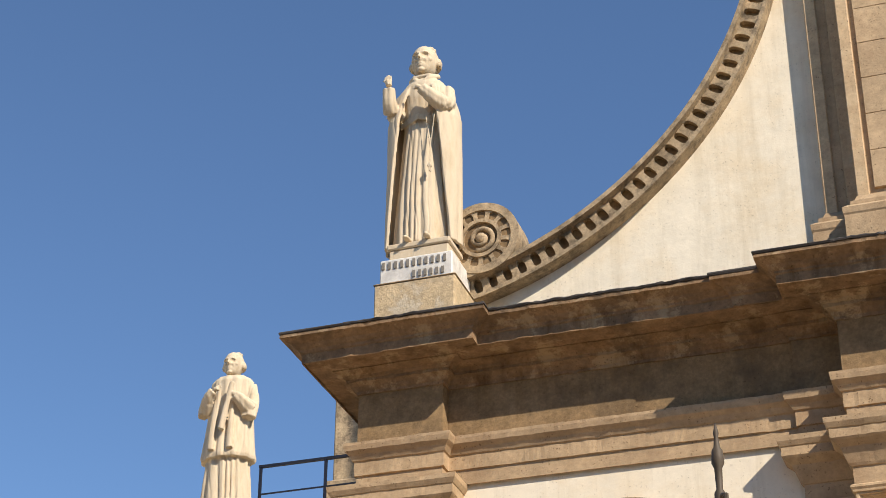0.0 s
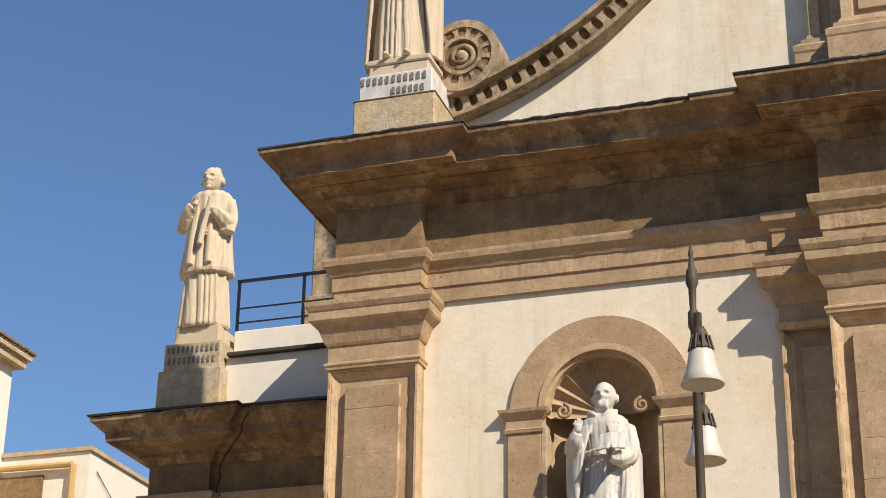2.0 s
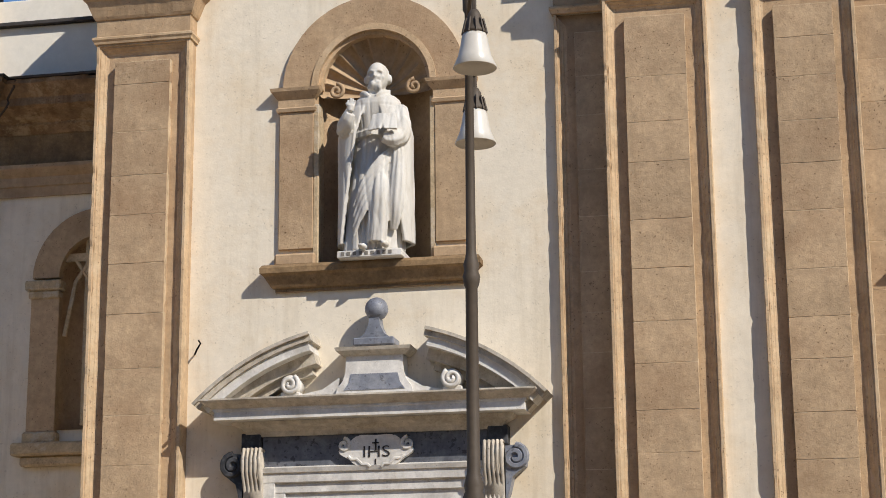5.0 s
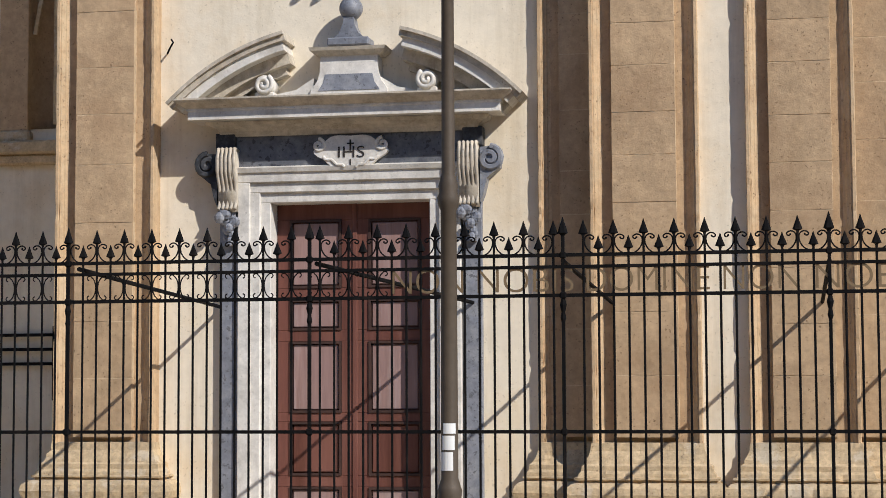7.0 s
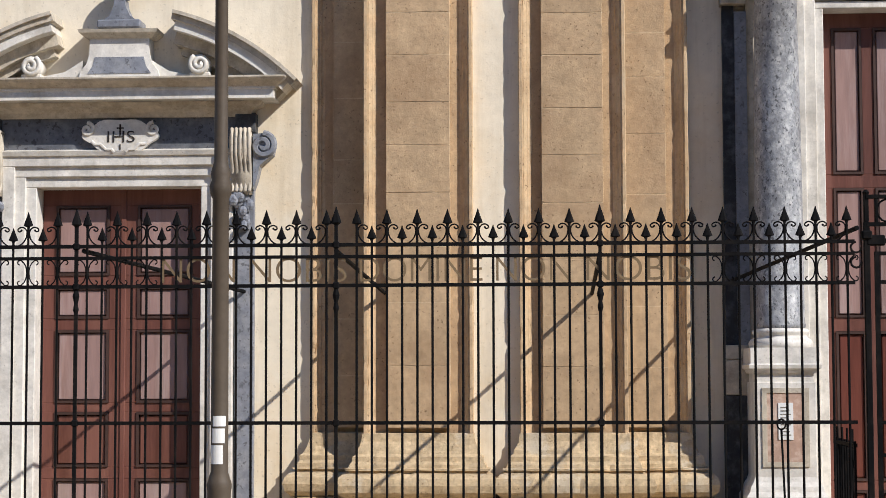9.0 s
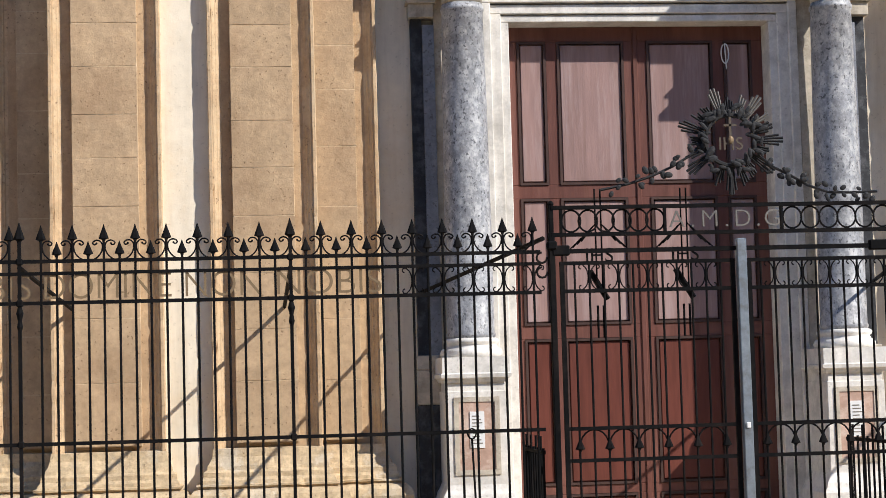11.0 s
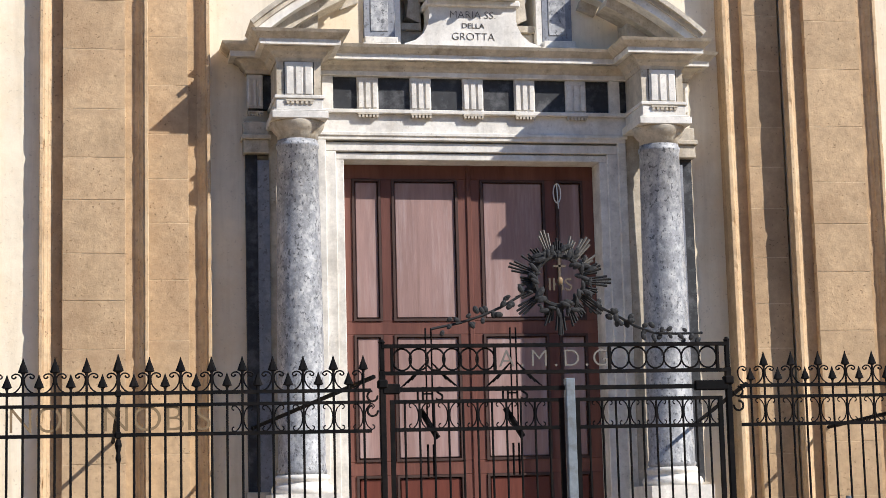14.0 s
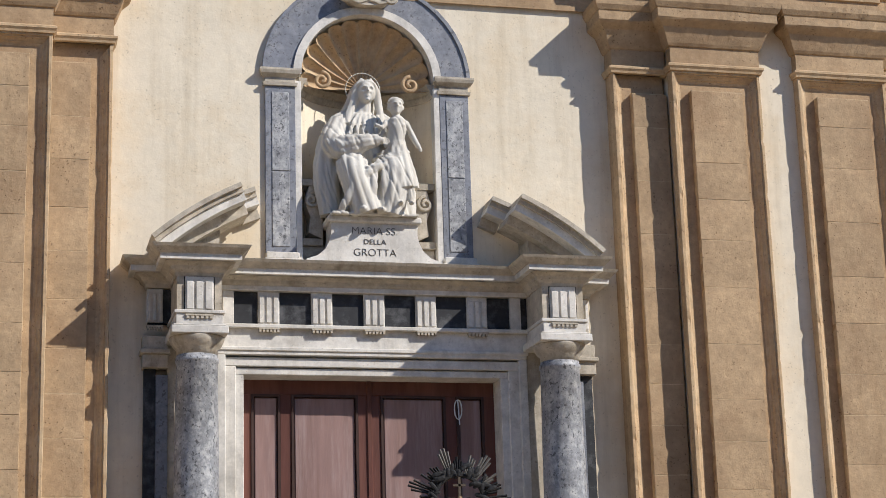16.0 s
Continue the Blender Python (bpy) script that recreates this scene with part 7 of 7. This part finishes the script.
rnd = random.Random(8)
crack = bmesh.new()
line = [(0.0, 6.62), (0.02, 6.74), (0.09, 6.86), (0.0, 6.90)] + [(0.0, 6.94 + 0.07 * k) for k in range(5)] + [(0.05, 7.262), (0.09, 7.30), (0.22, 7.368), (0.355, 7.415), (0.36, 7.46), (0.36, 7.50), (0.46, 7.59), (0.49, 7.65)]
tube(crack, [(-8.175 + o + 0.08 * (z - 6.6) + rnd.uniform(-0.012, 0.012), WY - 0.03 - o, z) for o, z in line], [0.009 + 0.006 * rnd.random() for _ in line], 5)
part("crack", crack, SLATE, entab2, "open dark crack through the stone")


def wing_pilaster():
    p = thing("pilaster", "brown stone corner pilaster of the side wing", "pilaster", (-8.57, WY - 0.14, 0), "stone pilasters of the facade")
    x0, x1, yf = -8.95 + 8.57, -8.20 + 8.57, 0.0
    z = 0.3
    k = 0
    while z < 6.10:
        part("stone_block", boxes((x0, x1, yf, yf + 0.14, z, min(6.12, z + 0.44)), bevel=0.006), STONE, p)
        z += 0.443
    plan = [(x0, 0.14), (x0, 0.0), (x1, 0.0), (x1, 0.14)]
    part("astragal", sweep(bmesh.new(), plan, [(-0.02, 6.10), (0.02, 6.10), (0.035, 6.14), (0.0, 6.165), (-0.02, 6.165)]), STONE_EDGE, p)
    part("capital", sweep(bmesh.new(), plan, [(-0.02, 6.16), (0.0, 6.16), (0.0, 6.30), (0.03, 6.32), (0.12, 6.42), (0.13, 6.50), (0.16, 6.55), (-0.02, 6.56)]), STONE, p)
    return p


wing_corner = wing_pilaster()
niche2 = thing("niche", "brown framed arched niche of the side wing with a pale lattice figure", "niche", kind="structure")
part("hollow", niche_shell_wall(bmesh.new(), -7.26, -6.40, 4.16, 6.12, WY - 0.02, 0.42), STONE, niche2, "", True)
part("archivolt", ring_band(bmesh.new(), -6.83, 5.69, 0.42, 0.70, 0, 180, WY - 0.08, WY + 0.02), STONE, niche2)
for a, b in ((-7.54, -7.24), (-6.42, -6.14)):
    part("jamb", boxes((a, b, WY - 0.07, WY + 0.02, 4.14, 5.5), bevel=0.006), STONE, niche2)
    part("impost", boxes((a - 0.05, b + 0.03, WY - 0.13, WY + 0.02, 5.56, 5.66), (a - 0.02, b, WY - 0.10, WY + 0.02, 5.48, 5.56), bevel=0.012), STONE_PALE, niche2)
    part("jamb_foot", boxes((a - 0.03, b + 0.03, WY - 0.1, WY + 0.02, 4.02, 4.14), bevel=0.02), STONE_PALE, niche2)
part("sill", boxes((-7.66, -6.2, WY - 0.16, WY + 0.02, 3.90, 4.03), (-7.58, -6.2, WY - 0.1, WY + 0.02, 3.80, 3.90), bevel=0.02), STONE_PALE, niche2)
cross = thing("wooden_cross", "pale wooden slanted cross standing in the wing's niche", "cross", (-6.98, WY + 0.02, 4.2))
part("upright", boxes((-0.02, 0.05, -0.03, 0.03, 0.0, 1.95)), STONE_PALE, cross)
part("crossbar", boxes((-0.30, 0.30, -0.04, -0.005, 1.66, 1.74)), STONE_PALE, cross)
bm = bmesh.new()
tube(bm, [(-0.22, -0.02, 0.9), (-0.12, -0.02, 1.45), (0.08, -0.02, 1.75)], 0.025, 5)
tube(bm, [(-0.14, -0.02, 1.70), (0.03, -0.02, 1.45)], 0.02, 5)
part("brace", bm, STONE_PALE, cross)

# attic steps and parapet of the wing
tagged(part("parapet", boxes((-8.14, -6.3, WY - 0.05, WY + 0.5, 7.70, 8.40), bevel=0.01), WHITE_WALL), "pale plaster parapet above the wing's cornice", "parapet", kind="structure")
tagged(part("parapet_capping", boxes((-8.10, -6.3, WY - 0.12, WY + 0.5, 8.40, 8.435)), SLATE), "dark slate capping of the parapet", "capping", kind="structure")
tagged(part("parapet_upper", boxes((-8.14, -6.3, WY + 0.12, WY + 0.8, 8.43, 8.77), bevel=0.01), WHITE_WALL), "cream upper step of the parapet", "parapet", kind="structure")
rail = thing("terrace_railing", "thin blue-black metal railing on the wing's roof terrace", "railing", (-8.62, WY + 1.2, 8.86))
for z in (0.28, 0.46, 0.64):
    part("bar", boxes((0.0, 2.6, -0.008, 0.008, z - 0.008, z + 0.008)), BLUE_RAIL, rail)
part("hand_rail", boxes((-0.02, 2.6, -0.02, 0.02, 0.97, 1.0)), BLUE_RAIL, rail)
for x in (0.0, 0.82, 1.64, 2.46):
    part("post", boxes((x - 0.015, x + 0.015, -0.015, 0.015, -0.45, 0.98)), BLUE_RAIL, rail)
pier = tagged(part("stone_pier", boxes((-8.05, -7.0, 19.0, 19.6, 8.4, 11.0), (-8.13, -7.0, 18.95, 19.65, 8.4, 9.9), bevel=0.02), CRUST), "blotched old stone pier behind the facade", "pier")
tagged(part("terrace_floor", boxes((-8.9, -6.0, WY + 0.5, 30, 7.8, 8.5)), PAVING), "paved roof terrace of the wing", "terrace", kind="structure")


grille = thing("window_grille", "dark iron grille in the shaded wing wall", "grille", (-7.4, WY - 0.05, 1.5))
for k in range(3):
    part("bar", boxes((-0.5, 0.75, -0.02, 0.02, 0.62 - 0.14 * k, 0.65 - 0.14 * k)), IRON, grille)
for k in range(2):
    part("bar", boxes((-0.45 + 0.9 * k, -0.42 + 0.9 * k, -0.035, -0.02, 0.0, 0.72)), IRON, grille)


# the wing stands well behind the front, in its shade: set its pieces back together
def set_back(obs, k, eye=Vector((0, 0, 1.6))):
    m = Matrix.Translation(eye) @ Matrix.Scale(k, 4) @ Matrix.Translation(-eye)
    for ob in obs:
        ob.matrix_basis = m @ ob.matrix_basis


WING = [o for o in scene.objects if o.parent is None and o.type != "CAMERA" and any(o.name.split(".")[0] == n for n in ("wall_wing", "wall_wing_side", "wall_wing_roof", "parapet", "parapet_capping", "parapet_upper", "terrace_railing", "terrace_floor", "stone_pier", "wooden_cross"))]
WING += [grille, entab2, niche2, wing_corner, wing_statue, wing_pedestal]
set_back(WING, 1.105)


# ---- neighbours ----
def house():
    h = thing("house", "white rendered flat-roofed house with ochre pipes", "house", (-12.55, 22.0, 0))
    part("wall", boxes((-8.0, 0.0, 0.0, 9.0, 0.0, 9.25)), WHITE_WALL, h)
    part("parapet_capping", boxes((-8.0, 0.04, -0.04, 9.04, 9.25, 9.31)), STONE_PALE, h)
    part("downpipe", tube(bmesh.new(), [(-0.22, -0.06, 9.05), (-0.22, -0.06, 0.0)], 0.05, 8), OCHRE, h)
    part("eaves_pipe", tube(bmesh.new(), [(-3.0, -0.08, 9.08), (-0.22, -0.08, 9.05)], 0.045, 8), OCHRE, h)
    part("cable", tube(bmesh.new(), [(0.02, 0.2, 9.0), (0.03, 1.0, 8.55), (0.03, 2.2, 8.25), (0.03, 4.0, 8.2)], 0.008, 5), IRON, h)
    part("cable", tube(bmesh.new(), [(0.02, 0.2, 8.5), (0.03, 1.6, 8.1), (0.03, 4.0, 7.6)], 0.012, 5), IRON, h)
    part("balcony", boxes((-4.0, -0.15, -0.9, 0.0, 7.0, 8.05), bevel=0.02), WHITE_WALL, h)
    part("balcony_coping", boxes((-4.0, -0.12, -0.93, 0.0, 8.05, 8.10)), OCHRE, h)
    w = part("doorway", boxes((-2.2, -0.7, -0.03, 0.02, 8.05, 8.95)), STONE_DARK, h)
    part("lean_to", boxes((0.0, 1.5, 0.3, 4.0, 0.0, 7.35)), WHITE_WALL, h)
    for k in range(9):
        part("roof_tile", tube(bmesh.new(), [(0.06 + 0.17 * k, 0.1, 7.38), (0.06 + 0.17 * k, 2.0, 7.72)], 0.085, 6), TERRACOTTA, h)
    return h


def far_house():
    h = thing("house", "cream house with projecting tiled eaves and a tall window", "house", (-13.95, 16.0, 0))
    part("wall", boxes((-6.0, 0.0, 0.0, 6.0, 0.0, 10.62)), WHITE_WALL, h)
    part("eaves", boxes((-6.0, 0.16, -0.1, 6.1, 10.62, 10.74), (-6.0, 0.22, -0.1, 6.15, 10.74, 10.84)), STONE_PALE, h)
    part("eaves_tiles", boxes((-6.0, 0.26, -0.1, 6.2, 10.84, 10.875)), STONE_DARK, h)
    w = part("window", boxes((-0.05, 0.012, 4.35, 5.05, 7.9, 9.75)), GLASS_DARK, h)
    part("window_frame", boxes((-0.02, 0.05, 4.25, 4.35, 7.9, 9.85), (-0.02, 0.05, 5.05, 5.15, 7.9, 9.85), (-0.02, 0.05, 4.35, 5.05, 9.75, 9.85)), STONE_DARK, w)
    return h


house()
far_house()
low = tagged(part("garden_wall", boxes((-14.0, -9.0, 18.0, 18.4, 0.0, 6.02), (-14.0, -9.0, 17.94, 18.46, 6.02, 6.12), bevel=0.01), STONE), "brown stone boundary wall beside the wing", "wall", kind="structure")
drain = tagged(part("wall_drain", tube(bmesh.new(), [(-9.75, 17.95, 5.95), (-9.75, 17.93, 0.2)], 0.03, 6), IRON), "dark drainpipe on the boundary wall", "pipe")
set_back([low, drain], 1.06)
